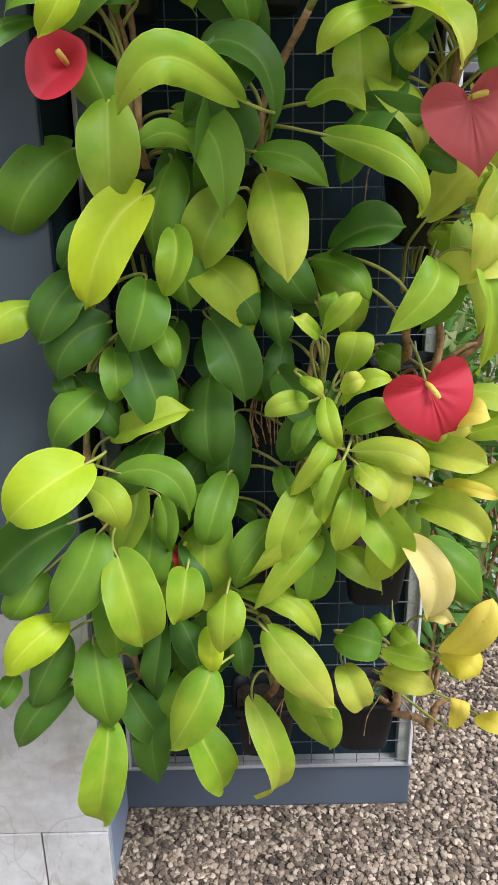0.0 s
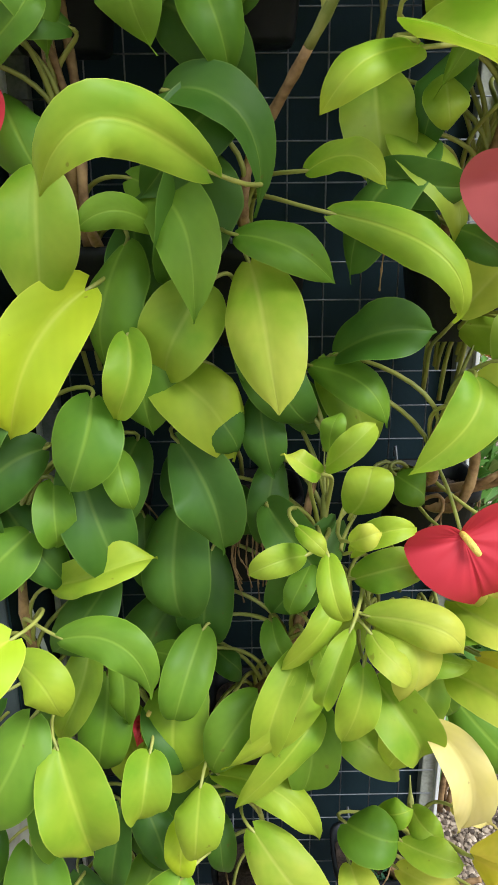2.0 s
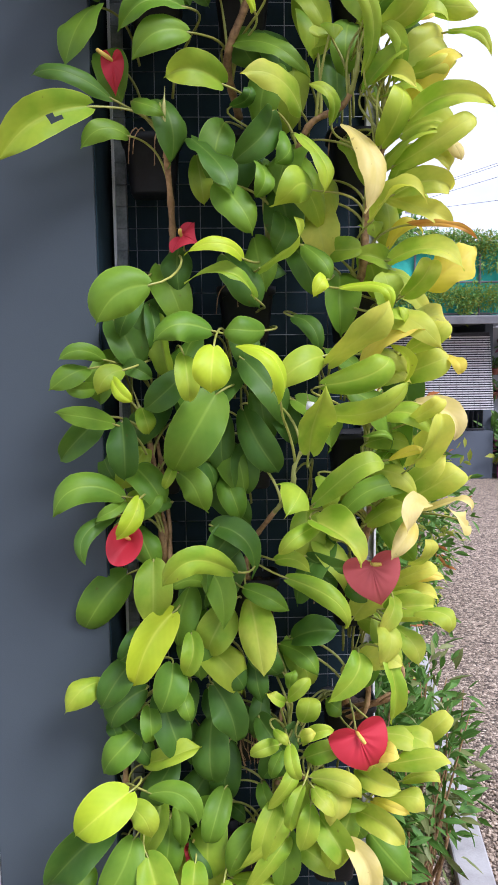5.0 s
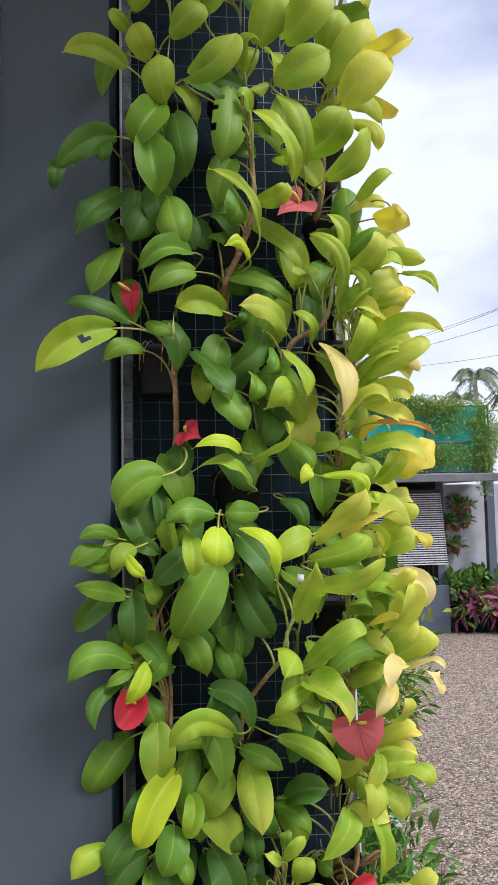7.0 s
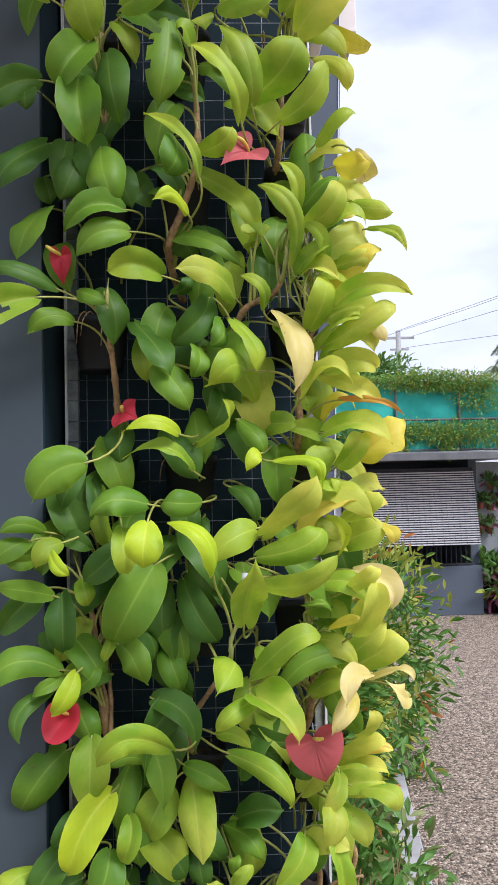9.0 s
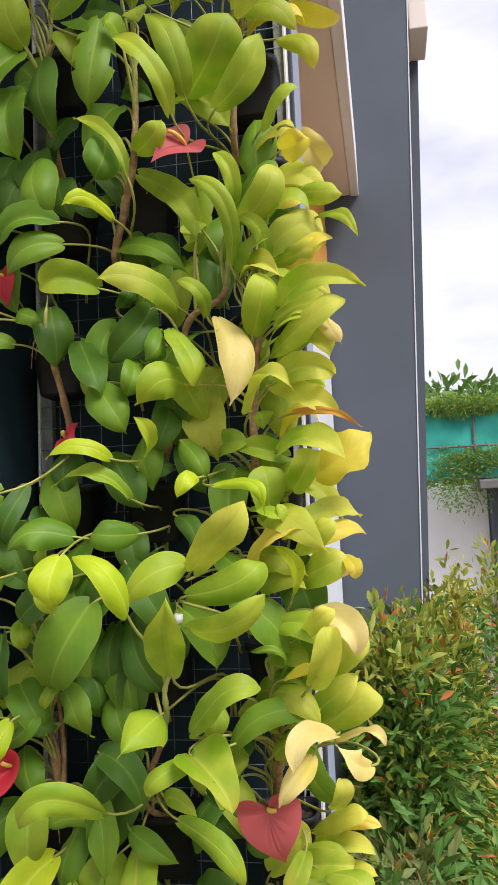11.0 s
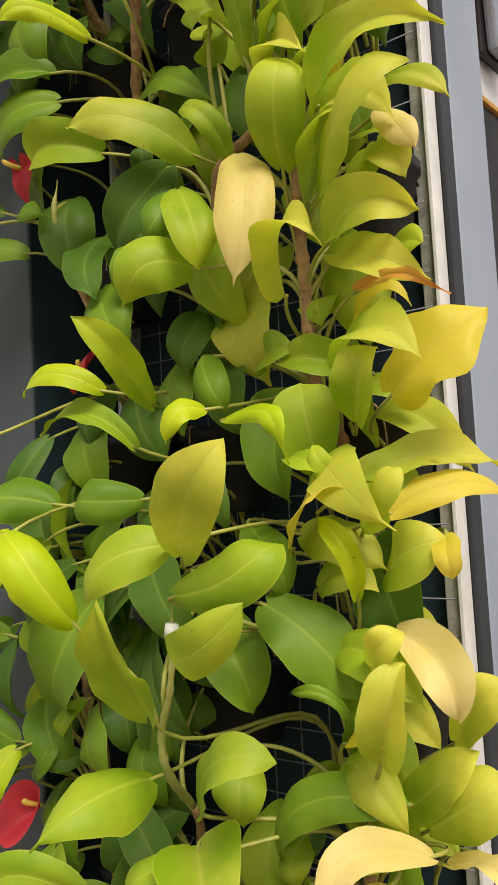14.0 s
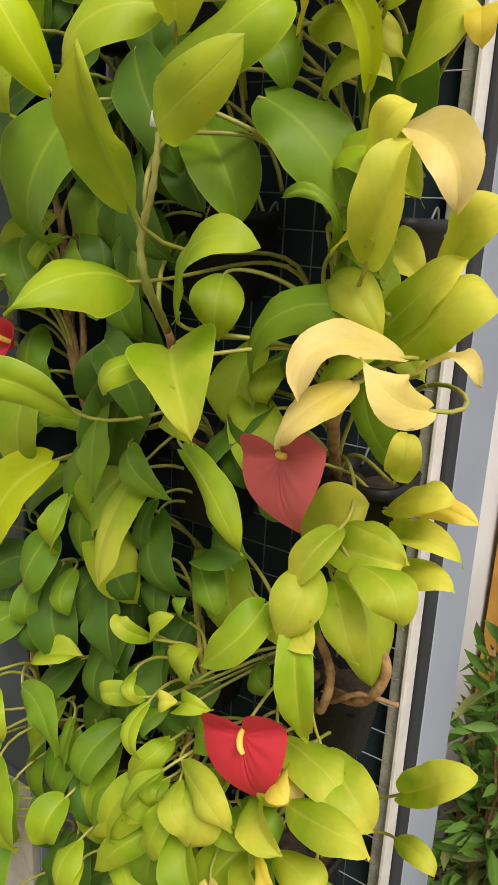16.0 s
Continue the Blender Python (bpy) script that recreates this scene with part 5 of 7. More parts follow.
# fourth row, east plant
leaf(11, (0.166, 0.970, 1.896), (0.120, 0.945, 1.879), (0.065, 0.950, 1.830), 0.066, (0.20, -0.98, -0.01), "l")
leaf(11, (0.180, 0.982, 1.884), (0.240, 0.939, 1.949), (0.285, 0.927, 1.997), 0.072, (0.15, -0.83, -0.54), "y")
leaf(11, (0.123, 1.100, 1.977), (0.158, 1.075, 1.949), (0.174, 1.080, 1.901), 0.041, (-0.14, -0.98, 0.16), "d")
leaf(11, (0.206, 1.140, 2.115), (0.234, 1.100, 2.112), (0.269, 1.100, 2.111), 0.057, (-0.50, -0.82, 0.30), "o")
leaf(11, (0.256, 1.040, 2.442), (0.248, 0.996, 2.526), (0.192, 0.982, 2.609), 0.037, (0.42, -0.90, -0.15), "o")
leaf(11, (0.317, 1.050, 2.427), (0.314, 1.020, 2.478), (0.276, 1.020, 2.521), 0.031, (0.36, -0.92, -0.14), "l")
leaf(11, (0.322, 1.050, 2.452), (0.372, 1.062, 2.497), (0.432, 1.104, 2.516), 0.069, (0.46, -0.89, -0.03), "y")
leaf(11, (0.334, 1.080, 2.442), (0.390, 1.035, 2.445), (0.430, 1.030, 2.466), 0.044, (-0.37, -0.87, -0.31), "y")
leaf(11, (0.293, 1.050, 2.304), (0.315, 1.015, 2.353), (0.322, 1.020, 2.416), 0.066, (0.29, -0.90, -0.32), "l")
leaf(11, (0.346, 1.040, 2.349), (0.414, 1.006, 2.373), (0.500, 1.001, 2.366), 0.049, (-0.23, -0.97, -0.10), "y")
leaf(11, (0.326, 1.070, 2.270), (0.403, 1.015, 2.303), (0.463, 1.000, 2.343), 0.053, (-0.31, -0.91, -0.29), "y")
leaf(11, (0.398, 1.080, 2.344), (0.435, 1.045, 2.308), (0.450, 1.040, 2.273), 0.036, (-0.05, -0.89, 0.46), "c")
leaf(11, (0.384, 1.100, 2.321), (0.417, 1.060, 2.286), (0.438, 1.060, 2.264), 0.048, (-0.11, -0.86, 0.50), "y")
leaf(11, (0.327, 1.080, 2.216), (0.389, 1.061, 2.230), (0.437, 1.073, 2.224), 0.054, (-0.08, -0.99, 0.12), "y")
leaf(11, (0.313, 1.120, 2.217), (0.391, 1.075, 2.189), (0.444, 1.060, 2.152), 0.053, (-0.18, -0.88, 0.45), "y")
leaf(11, (0.360, 1.080, 2.157), (0.435, 1.035, 2.143), (0.477, 1.020, 2.118), 0.016, (-0.28, -0.85, 0.45), "k")
leaf(11, (0.392, 1.080, 2.041), (0.446, 1.066, 2.077), (0.492, 1.093, 2.115), 0.082, (0.00, -0.99, 0.16), "w", form=(0.45, 2.6), ruffle=0.17)
leaf(11, (0.226, 1.062, 2.343), (0.262, 1.005, 2.262), (0.256, 0.995, 2.170), 0.070, (0.52, -0.80, 0.18), "c", form=(0.55, 1.7))
leaf(11, (0.138, 1.087, 2.380), (0.087, 1.022, 2.413), (0.018, 0.986, 2.419), 0.068, (0.64, -0.77, -0.04), "y")
leaf(11, (0.199, 1.080, 2.355), (0.196, 1.045, 2.393), (0.152, 1.040, 2.425), 0.035, (0.53, -0.84, -0.11), "o")
leaf(11, (0.134, 1.060, 2.326), (0.168, 1.030, 2.261), (0.178, 1.040, 2.211), 0.065, (0.42, -0.85, 0.31), "l")
leaf(11, (0.156, 1.050, 2.220), (0.117, 1.015, 2.220), (0.083, 1.010, 2.183), 0.074, (0.43, -0.89, 0.11), "l")
leaf(11, (0.331, 1.140, 2.081), (0.291, 1.100, 2.092), (0.236, 1.100, 2.104), 0.047, (0.43, -0.86, 0.26), "o")
leaf(11, (0.299, 1.080, 1.969), (0.306, 1.045, 2.019), (0.298, 1.050, 2.067), 0.074, (0.42, -0.87, -0.27), "o")
leaf(11, (0.348, 1.080, 2.017), (0.376, 1.040, 2.055), (0.391, 1.040, 2.091), 0.051, (-0.11, -0.90, -0.42), "y")
leaf(11, (0.143, 1.080, 2.117), (0.179, 1.050, 2.078), (0.193, 1.060, 2.042), 0.048, (0.36, -0.82, 0.45), "g")
leaf(11, (0.214, 1.030, 2.029), (0.286, 1.000, 2.022), (0.294, 1.000, 1.983), 0.027, (0.04, -0.80, 0.60), "b")
leaf(11, (0.182, 1.030, 2.045), (0.168, 1.000, 2.038), (0.150, 1.000, 2.006), 0.034, (0.44, -0.85, 0.29), "b")
leaf(11, (0.273, 1.060, 1.985), (0.313, 1.020, 1.974), (0.336, 1.020, 1.959), 0.031, (-0.14, -0.69, 0.71), "l")
leaf(11, (0.338, 1.060, 1.946), (0.338, 1.025, 1.971), (0.323, 1.030, 1.991), 0.027, (0.69, -0.68, -0.22), "l")
leaf(11, (0.331, 1.070, 1.938), (0.397, 1.110, 1.975), (0.469, 1.180, 1.970), 0.045, (0.48, -0.74, 0.47), "y")
leaf(11, (0.353, 1.070, 1.904), (0.393, 1.025, 1.938), (0.420, 1.020, 1.964), 0.050, (-0.54, -0.84, -0.09), "y")
leaf(11, (0.384, 1.080, 1.919), (0.434, 1.113, 1.939), (0.479, 1.177, 1.939), 0.042, (0.54, -0.64, 0.54), "w")
leaf(11, (0.347, 1.126, 1.849), (0.402, 1.080, 1.878), (0.443, 1.075, 1.897), 0.067, (-0.56, -0.78, 0.28), "y")
leaf(11, (0.434, 1.089, 1.894), (0.449, 1.047, 1.878), (0.454, 1.047, 1.854), 0.031, (0.07, -0.67, 0.74), "w")
leaf(11, (0.195, 1.090, 1.909), (0.241, 1.060, 1.870), (0.259, 1.070, 1.832), 0.055, (0.39, -0.76, 0.52), "g")
# topmost row, west plant
leaf(12, (-0.093, 1.060, 2.564), (-0.153, 1.030, 2.557), (-0.213, 1.030, 2.519), 0.063, (0.20, -0.97, 0.10), "g")
leaf(12, (-0.139, 1.080, 2.702), (-0.124, 1.050, 2.629), (-0.108, 1.060, 2.571), 0.091, (-0.03, -0.99, 0.14), "g")
leaf(12, (-0.195, 1.140, 2.718), (-0.215, 1.110, 2.653), (-0.237, 1.120, 2.604), 0.080, (0.11, -0.99, 0.14), "d")
leaf(12, (-0.257, 1.100, 2.723), (-0.309, 1.060, 2.656), (-0.363, 1.060, 2.605), 0.079, (0.23, -0.97, 0.12), "d")
leaf(12, (-0.183, 1.070, 2.847), (-0.171, 1.040, 2.763), (-0.161, 1.050, 2.697), 0.094, (0.00, -0.99, 0.13), "g")
leaf(12, (-0.161, 1.050, 2.917), (-0.190, 1.020, 2.854), (-0.221, 1.030, 2.813), 0.086, (0.17, -0.98, 0.09), "g")
leaf(12, (-0.270, 1.080, 2.853), (-0.333, 1.050, 2.825), (-0.399, 1.050, 2.763), 0.072, (0.24, -0.97, -0.01), "d")
leaf(12, (-0.306, 1.100, 2.860), (-0.300, 1.070, 2.814), (-0.298, 1.080, 2.786), 0.050, (0.07, -0.96, 0.27), "d")
leaf(12, (-0.393, 1.100, 2.805), (-0.400, 1.070, 2.754), (-0.413, 1.080, 2.720), 0.042, (0.21, -0.96, 0.18), "d")
leaf(12, (-0.144, 1.040, 2.924), (-0.152, 1.000, 2.963), (-0.161, 1.000, 3.024), 0.084, (0.05, -0.93, -0.37), "o")
leaf(12, (-0.242, 1.050, 3.015), (-0.312, 1.020, 3.039), (-0.385, 1.020, 3.026), 0.058, (0.19, -0.96, -0.21), "o")
leaf(12, (-0.185, 1.050, 3.032), (-0.202, 1.015, 3.052), (-0.222, 1.020, 3.096), 0.067, (0.13, -0.92, -0.36), "o")
leaf(12, (-0.237, 1.050, 3.103), (-0.257, 1.020, 3.111), (-0.281, 1.030, 3.145), 0.037, (0.15, -0.94, -0.30), "o")
leaf(12, (-0.130, 1.050, 3.095), (-0.088, 1.015, 3.111), (-0.046, 1.020, 3.153), 0.072, (-0.12, -0.94, -0.31), "o")
leaf(12, (-0.124, 1.080, 2.912), (-0.111, 1.050, 2.822), (-0.098, 1.060, 2.752), 0.084, (-0.04, -0.99, 0.12), "d")
leaf(12, (-0.282, 1.180, 2.682), (-0.270, 1.150, 2.639), (-0.261, 1.160, 2.611), 0.058, (0.01, -0.96, 0.27), "d")
leaf(12, (-0.223, 1.060, 3.166), (-0.201, 1.030, 3.182), (-0.181, 1.040, 3.225), 0.064, (0.00, -0.95, -0.32), "o")
# topmost row, middle plant
leaf(13, (-0.083, 1.060, 2.517), (-0.136, 1.030, 2.503), (-0.188, 1.030, 2.466), 0.071, (0.20, -0.97, 0.15), "g")
leaf(13, (-0.083, 1.040, 2.989), (-0.017, 1.005, 3.012), (0.025, 1.000, 3.079), 0.085, (-0.14, -0.96, -0.26), "o")
leaf(13, (0.011, 1.050, 2.962), (-0.005, 1.020, 2.859), (-0.018, 1.030, 2.778), 0.088, (-0.03, -0.99, 0.11), "g", gone=((2, 7), (3, 7), (3, 6), (5, 7), (6, 0), (7, 0), (8, 7)))
leaf(13, (0.017, 1.050, 2.715), (0.021, 1.020, 2.655), (-0.004, 1.030, 2.627), 0.076, (0.66, -0.75, 0.01), "g")
leaf(13, (0.054, 1.100, 2.990), (0.008, 1.070, 2.987), (-0.034, 1.080, 3.006), 0.054, (0.18, -0.96, -0.22), "d")
leaf(13, (0.080, 1.050, 3.081), (0.097, 1.005, 3.132), (0.119, 1.000, 3.208), 0.101, (-0.14, -0.94, -0.32), "o")
leaf(13, (-0.078, 1.180, 2.683), (-0.058, 1.150, 2.636), (-0.038, 1.160, 2.603), 0.066, (-0.12, -0.98, 0.19), "d")
leaf(13, (0.021, 1.180, 2.898), (0.054, 1.150, 2.866), (0.090, 1.160, 2.852), 0.054, (-0.27, -0.96, 0.02), "d")
leaf(13, (0.013, 1.200, 2.572), (0.035, 1.170, 2.527), (0.060, 1.180, 2.493), 0.075, (-0.14, -0.98, 0.17), "d")
leaf(13, (-0.040, 1.060, 3.179), (-0.024, 1.030, 3.199), (-0.005, 1.040, 3.245), 0.078, (-0.05, -0.96, -0.27), "o")
leaf(13, (0.071, 1.076, 2.693), (0.118, 1.028, 2.693), (0.140, 1.020, 2.723), 0.054, (-0.10, -0.57, -0.82), "l")
leaf(13, (0.067, 1.020, 2.627), (0.039, 1.012, 2.701), (-0.044, 1.035, 2.769), 0.028, (0.25, -0.92, 0.29), "l")
leaf(13, (0.052, 1.150, 2.680), (0.139, 1.105, 2.584), (0.196, 1.100, 2.519), 0.059, (0.10, -0.92, 0.37), "o")
leaf(13, (0.010, 1.140, 2.527), (0.088, 1.105, 2.509), (0.159, 1.100, 2.454), 0.048, (-0.11, -0.95, 0.30), "g")
leaf(13, (0.044, 1.000, 2.533), (0.017, 0.940, 2.546), (-0.013, 0.910, 2.532), 0.033, (0.84, -0.53, -0.15), "b")
# topmost row, east plant
leaf(14, (0.121, 1.020, 2.983), (0.179, 0.975, 2.993), (0.242, 0.970, 3.026), 0.108, (-0.30, -0.93, -0.24), "o")
leaf(14, (0.149, 1.050, 3.093), (0.192, 1.005, 3.133), (0.241, 1.000, 3.198), 0.100, (-0.20, -0.94, -0.27), "o")
leaf(14, (0.282, 1.050, 2.939), (0.328, 1.005, 2.979), (0.383, 1.000, 3.040), 0.108, (-0.27, -0.94, -0.20), "y")
leaf(14, (0.343, 1.050, 3.055), (0.391, 1.005, 3.054), (0.450, 1.000, 3.077), 0.059, (-0.37, -0.90, -0.22), "w")
leaf(14, (0.262, 1.080, 3.005), (0.305, 1.035, 3.073), (0.356, 1.030, 3.165), 0.108, (-0.21, -0.96, -0.18), "y")
leaf(14, (0.259, 1.120, 3.101), (0.275, 1.080, 3.144), (0.299, 1.080, 3.210), 0.096, (-0.22, -0.94, -0.26), "o")
leaf(14, (0.165, 1.123, 2.818), (0.234, 1.037, 2.844), (0.281, 0.991, 2.895), 0.107, (0.00, -0.50, -0.86), "o")
leaf(14, (0.257, 1.050, 2.538), (0.265, 1.020, 2.592), (0.235, 1.020, 2.658), 0.034, (0.39, -0.91, -0.16), "l")
leaf(14, (0.359, 1.060, 2.652), (0.395, 1.010, 2.636), (0.418, 1.000, 2.648), 0.057, (-0.65, -0.60, -0.47), "w")
leaf(14, (0.398, 1.050, 2.675), (0.419, 1.085, 2.652), (0.434, 1.160, 2.654), 0.059, (0.70, -0.34, -0.63), "c")
leaf(14, (0.425, 1.060, 2.518), (0.462, 1.015, 2.491), (0.488, 1.000, 2.461), 0.028, (-0.41, -0.82, 0.40), "y")
leaf(14, (0.377, 1.080, 2.574), (0.430, 1.030, 2.546), (0.469, 1.020, 2.543), 0.045, (-0.55, -0.84, -0.01), "y")
leaf(14, (0.313, 1.100, 2.583), (0.362, 1.055, 2.559), (0.397, 1.050, 2.560), 0.042, (-0.52, -0.86, -0.03), "w")
leaf(14, (0.243, 1.040, 2.743), (0.301, 1.000, 2.783), (0.340, 1.000, 2.857), 0.067, (0.26, -0.82, -0.51), "o")
leaf(14, (0.181, 1.030, 2.778), (0.164, 0.995, 2.846), (0.121, 1.000, 2.960), 0.060, (0.38, -0.93, -0.03), "o")
leaf(14, (0.158, 1.020, 2.735), (0.143, 0.985, 2.810), (0.060, 0.980, 2.891), 0.047, (0.31, -0.95, -0.05), "l")
leaf(14, (0.348, 1.240, 2.991), (0.401, 1.215, 2.947), (0.416, 1.220, 2.903), 0.055, (-0.20, -0.98, 0.07), "y")
leaf(14, (0.365, 1.250, 3.067), (0.430, 1.225, 3.024), (0.483, 1.240, 3.020), 0.048, (-0.21, -0.92, -0.33), "w")
leaf(14, (0.282, 1.030, 2.510), (0.327, 0.990, 2.545), (0.354, 0.990, 2.603), 0.063, (0.16, -0.86, -0.49), "y")

# inner leaves, close to the mesh and between the pots, with the clearings where wire and pots show
CLEAR = ((-0.01, 0.71, 0.045), (0.03, 0.65, 0.04), (-0.20, 0.86, 0.035), (0.149, 1.64, 0.075), (0.315, 1.12, 0.09), (0.41, 1.2, 0.06), (0.155, 1.32, 0.055), (-0.035, 2.16, 0.04), (0.08, 2.64, 0.05), (-0.19, 2.19, 0.08), (0.27, 2.87, 0.09),
         (-0.09, 2.72, 0.035), (0.05, 2.38, 0.04), (-0.03, 0.47, 0.05), (0.215, 0.46, 0.10), (0.30, 0.62, 0.05), (0.25, 1.33, 0.05), (-0.26, 2.35, 0.07), (-0.27, 1.75, 0.05), (-0.27, 2.05, 0.06))
fill = random.Random(77)
for iz in range(36):
    for ix in range(8):
        x, z = -0.245 + 0.079 * ix + fill.uniform(-0.03, 0.03), 0.52 + 0.080 * iz + fill.uniform(-0.03, 0.03)
        y = fill.uniform(1.135, 1.205) if z > 1.5 or x > 0.13 else fill.uniform(1.14, 1.20)
        swing, size = fill.uniform(-0.75, 0.75), fill.uniform(0.12, 0.175)
        if z < 1.5 and x < 0.13:
            size *= 1.05
        if x > 0.27:
            swing = abs(swing)
        dip, roll, drift, pick = fill.uniform(-0.9, 0.0), fill.uniform(0.46, 0.60), fill.uniform(-0.5, 0.5), fill.random()
        if fill.random() < (0.52 if z < 1.5 else 0.32 if z < 1.95 else 0.48):
            continue
        if any((x - cx) ** 2 + (z - 0.05 - cz) ** 2 < (cr + 0.03) ** 2 for cx, cz, cr in CLEAR):
            continue
        tip = Vector((x + size * math.sin(swing), y - 0.01 + size * dip * 0.25, z - size * math.cos(swing) * (1 + dip * 0.25)))
        mid = (Vector((x, y, z)) + tip) / 2 + Vector((0, -0.016 - 0.012 * roll, 0.008))
        tones = "ddgggdol" if x < 0.12 and z < 1.5 else "ddddggdo" if x < 0.12 else "dggooldy" if z > 1.2 else "ddggodgl"
        leaf(min(4, 0 if z < 0.72 else 1 if z < 1.28 else 2 if z < 1.85 else 3 if z < 2.5 else 4) * 3 + (0 if x < -0.09 else 1 if x < 0.12 else 2),
             (x, y, z), mid, tip, size * roll, (drift, -0.85, 0.4), tones[int(pick * 8)], 0.8)
# upright leaf stalks that run beside the east stems
sheaf = random.Random(5)
for k in (8, 10, 11, 13, 14):
    for _ in range(4):
        i = sheaf.randrange(4, len(STEMS[k]) - 4)
        a = STEMS[k][i]
        d = Vector((sheaf.uniform(-0.035, 0.035), sheaf.uniform(-0.05, -0.005), sheaf.uniform(0.10, 0.17)))
        bm = tube_bm(curve_points([a, a + Vector((d.x * 0.15, d.y * 0.4, d.z * 0.35)), a + Vector((d.x * 0.5, d.y * 0.8, d.z * 0.7)), a + d], 5), [0.0036 - 0.0013 * q / 15 for q in range(16)], 6)
        on(PLANTS[k], part("petiole", bm, PETIOLE, PLANTS[k], "", True))
        e = a + d
        w = Vector((sheaf.uniform(-0.05, 0.09), sheaf.uniform(-0.06, -0.02), sheaf.uniform(-0.04, 0.06)))
        leaf(k, e, e + w * 0.5 + Vector((0, -0.01, 0.012)), e + w, sheaf.uniform(0.045, 0.06), (0.1, -0.8, 0.5), sheaf.choice("gool"))
# sun-bleached leaves that lean out past the rail
for k in range(58):
    z = 1.02 + 2.15 * (k + fill.uniform(-0.4, 0.4)) / 58
    x, y = fill.uniform(0.25, 0.335), fill.uniform(1.05, 1.24)
    size, lift = fill.uniform(0.10, 0.155), fill.uniform(-0.45, 0.75)
    out = fill.uniform(0.6, 1.0)
    tip = Vector((x + size * out * math.cos(lift), y - size * fill.uniform(-0.1, 0.7), z + size * math.sin(lift) - 0.015))
    mid = (Vector((x, y, z)) + tip) / 2 + Vector((0, -0.008, 0.016))
    if 2.74 < z < 2.92 or 0.98 < z < 1.22 or 1.36 < z < 1.50:
        continue
    leaf(min(4, 1 if z < 1.28 else 2 if z < 1.85 else 3 if z < 2.5 else 4) * 3 + 2, (x, y, z), mid, tip, size * fill.uniform(0.38, 0.52), (-0.25, -0.75, 0.6),
         fill.choice("ooylyywo"), 0.9)


# ---------------------------------------------------------------- artificial anthuriums
def spathe(base, mid, tip, width, normal, r, cup, round_=0.0):
    """Shield-shaped ribbed spathe round the foot of its spadix; round_ turns it into an open funnel."""
    bm = bmesh.new()
    uv = bm.loops.layers.uv.new("UVMap")
    b, t, nor = Vector(base), Vector(tip), Vector(normal)
    d = (t - b).normalized()
    length = (t - b).length
    side = d.cross(nor).normalized()
    up = side.cross(d).normalized()
    bow = (Vector(mid) - (b + t) / 2).dot(up)
    spokes, rings = 72, 9
    grid = []
    for i in range(rings + 1):
        q = i / rings
        line = []
        for k in range(spokes):
            a = -math.pi + math.tau * k / spokes
            high = (13 * math.cos(a) - 5 * math.cos(2 * a) - 2 * math.cos(3 * a) - math.cos(4 * a) - 5) / 22
            high = high * (0.92 if high > 0 else 1.0)
            ahead, wide = -high * length - 0.05 * length, abs(math.sin(a)) ** 2.6 * width / 2
            ring_a, ring_w = (0.24 - 0.72 * math.cos(a)) * length, abs(math.sin(a)) ** 0.95 * width / 2 * (1.0 + (0.14 if a > 0 else -0.10) * math.cos(a))
            ahead, wide = ahead + (ring_a - ahead) * round_, wide + (ring_w - wide) * round_
            back = max(0.0, high) * (1 - round_)
            sx = math.copysign(wide, a) * q
            sy = ahead * q + 0.05 * length
            rib = 0.0013 * math.sin(math.atan2(wide, ahead) * 34 + (3 if a > 0 else 0)) * math.sin(math.pi * min(1.0, q * 1.12)) ** 1.5 * (1 - round_)
            lift = bow * 4 * max(0.0, sy / length) * (1 - max(0.0, sy / length)) + cup * abs(sx) - 0.5 * width * (abs(sx) / width) ** 2 + 0.35 * length * q * back + rib
            lift += round_ * (0.62 * length * q ** 1.15 - 0.16 * length * q ** 4 + 0.5 * width * (abs(sx) / width) ** 2)
            line.append((bm.verts.new(b + side * sx + d * sy + up * lift), (0.5 + 0.5 * sx / (width / 2 + 1e-6), 0.3 + 0.7 * sy / length)))
        grid.append(line)
    for i in range(rings):
        for k in range(spokes):
            quad = (grid[i][k], grid[i][(k + 1) % spokes], grid[i + 1][(k + 1) % spokes], grid[i + 1][k])
            f = bm.faces.new([v for v, _ in quad])
            for loop, (_, w) in zip(f.loops, quad):
                loop[uv].uv = w
    bmesh.ops.remove_doubles(bm, verts=bm.verts, dist=1e-6)
    return bm


def anthurium(base, mid, tip, width, normal, cloth, spadix_way, root, label, cup=0.12, round_=0.0):
    flower = thing("artificial_anthurium", label, "artificial flower", "anthuriums among the leaves", at=base)
    r = random.Random(int(base[2] * 1000))
    nor = Vector(normal)
    on(flower, part("spathe", spathe(base, mid, tip, width, normal, r, cup, round_), cloth, flower, "pleated cloth spathe", True))
    b, w = Vector(base), Vector(spadix_way)
    pts = curve_points([b, b + nor * 0.010 + w * 0.25, b + nor * 0.016 + w * 0.65, b + nor * 0.014 + w], 5)
    on(flower, part("spadix", tube_bm(pts, [0.0032 + 0.0012 * math.sin(math.pi * i / len(pts)) for i in range(len(pts))], 8), SPADIX, flower, "yellow spadix", True))
    rt = Vector(root)
    on(flower, part("stalk", tube_bm(curve_points([rt, (rt + b) / 2 + Vector((0, -0.01, 0.005)), b], 6), 0.0022, 6), PETIOLE, flower, "green wire stalk", True))
    return flower


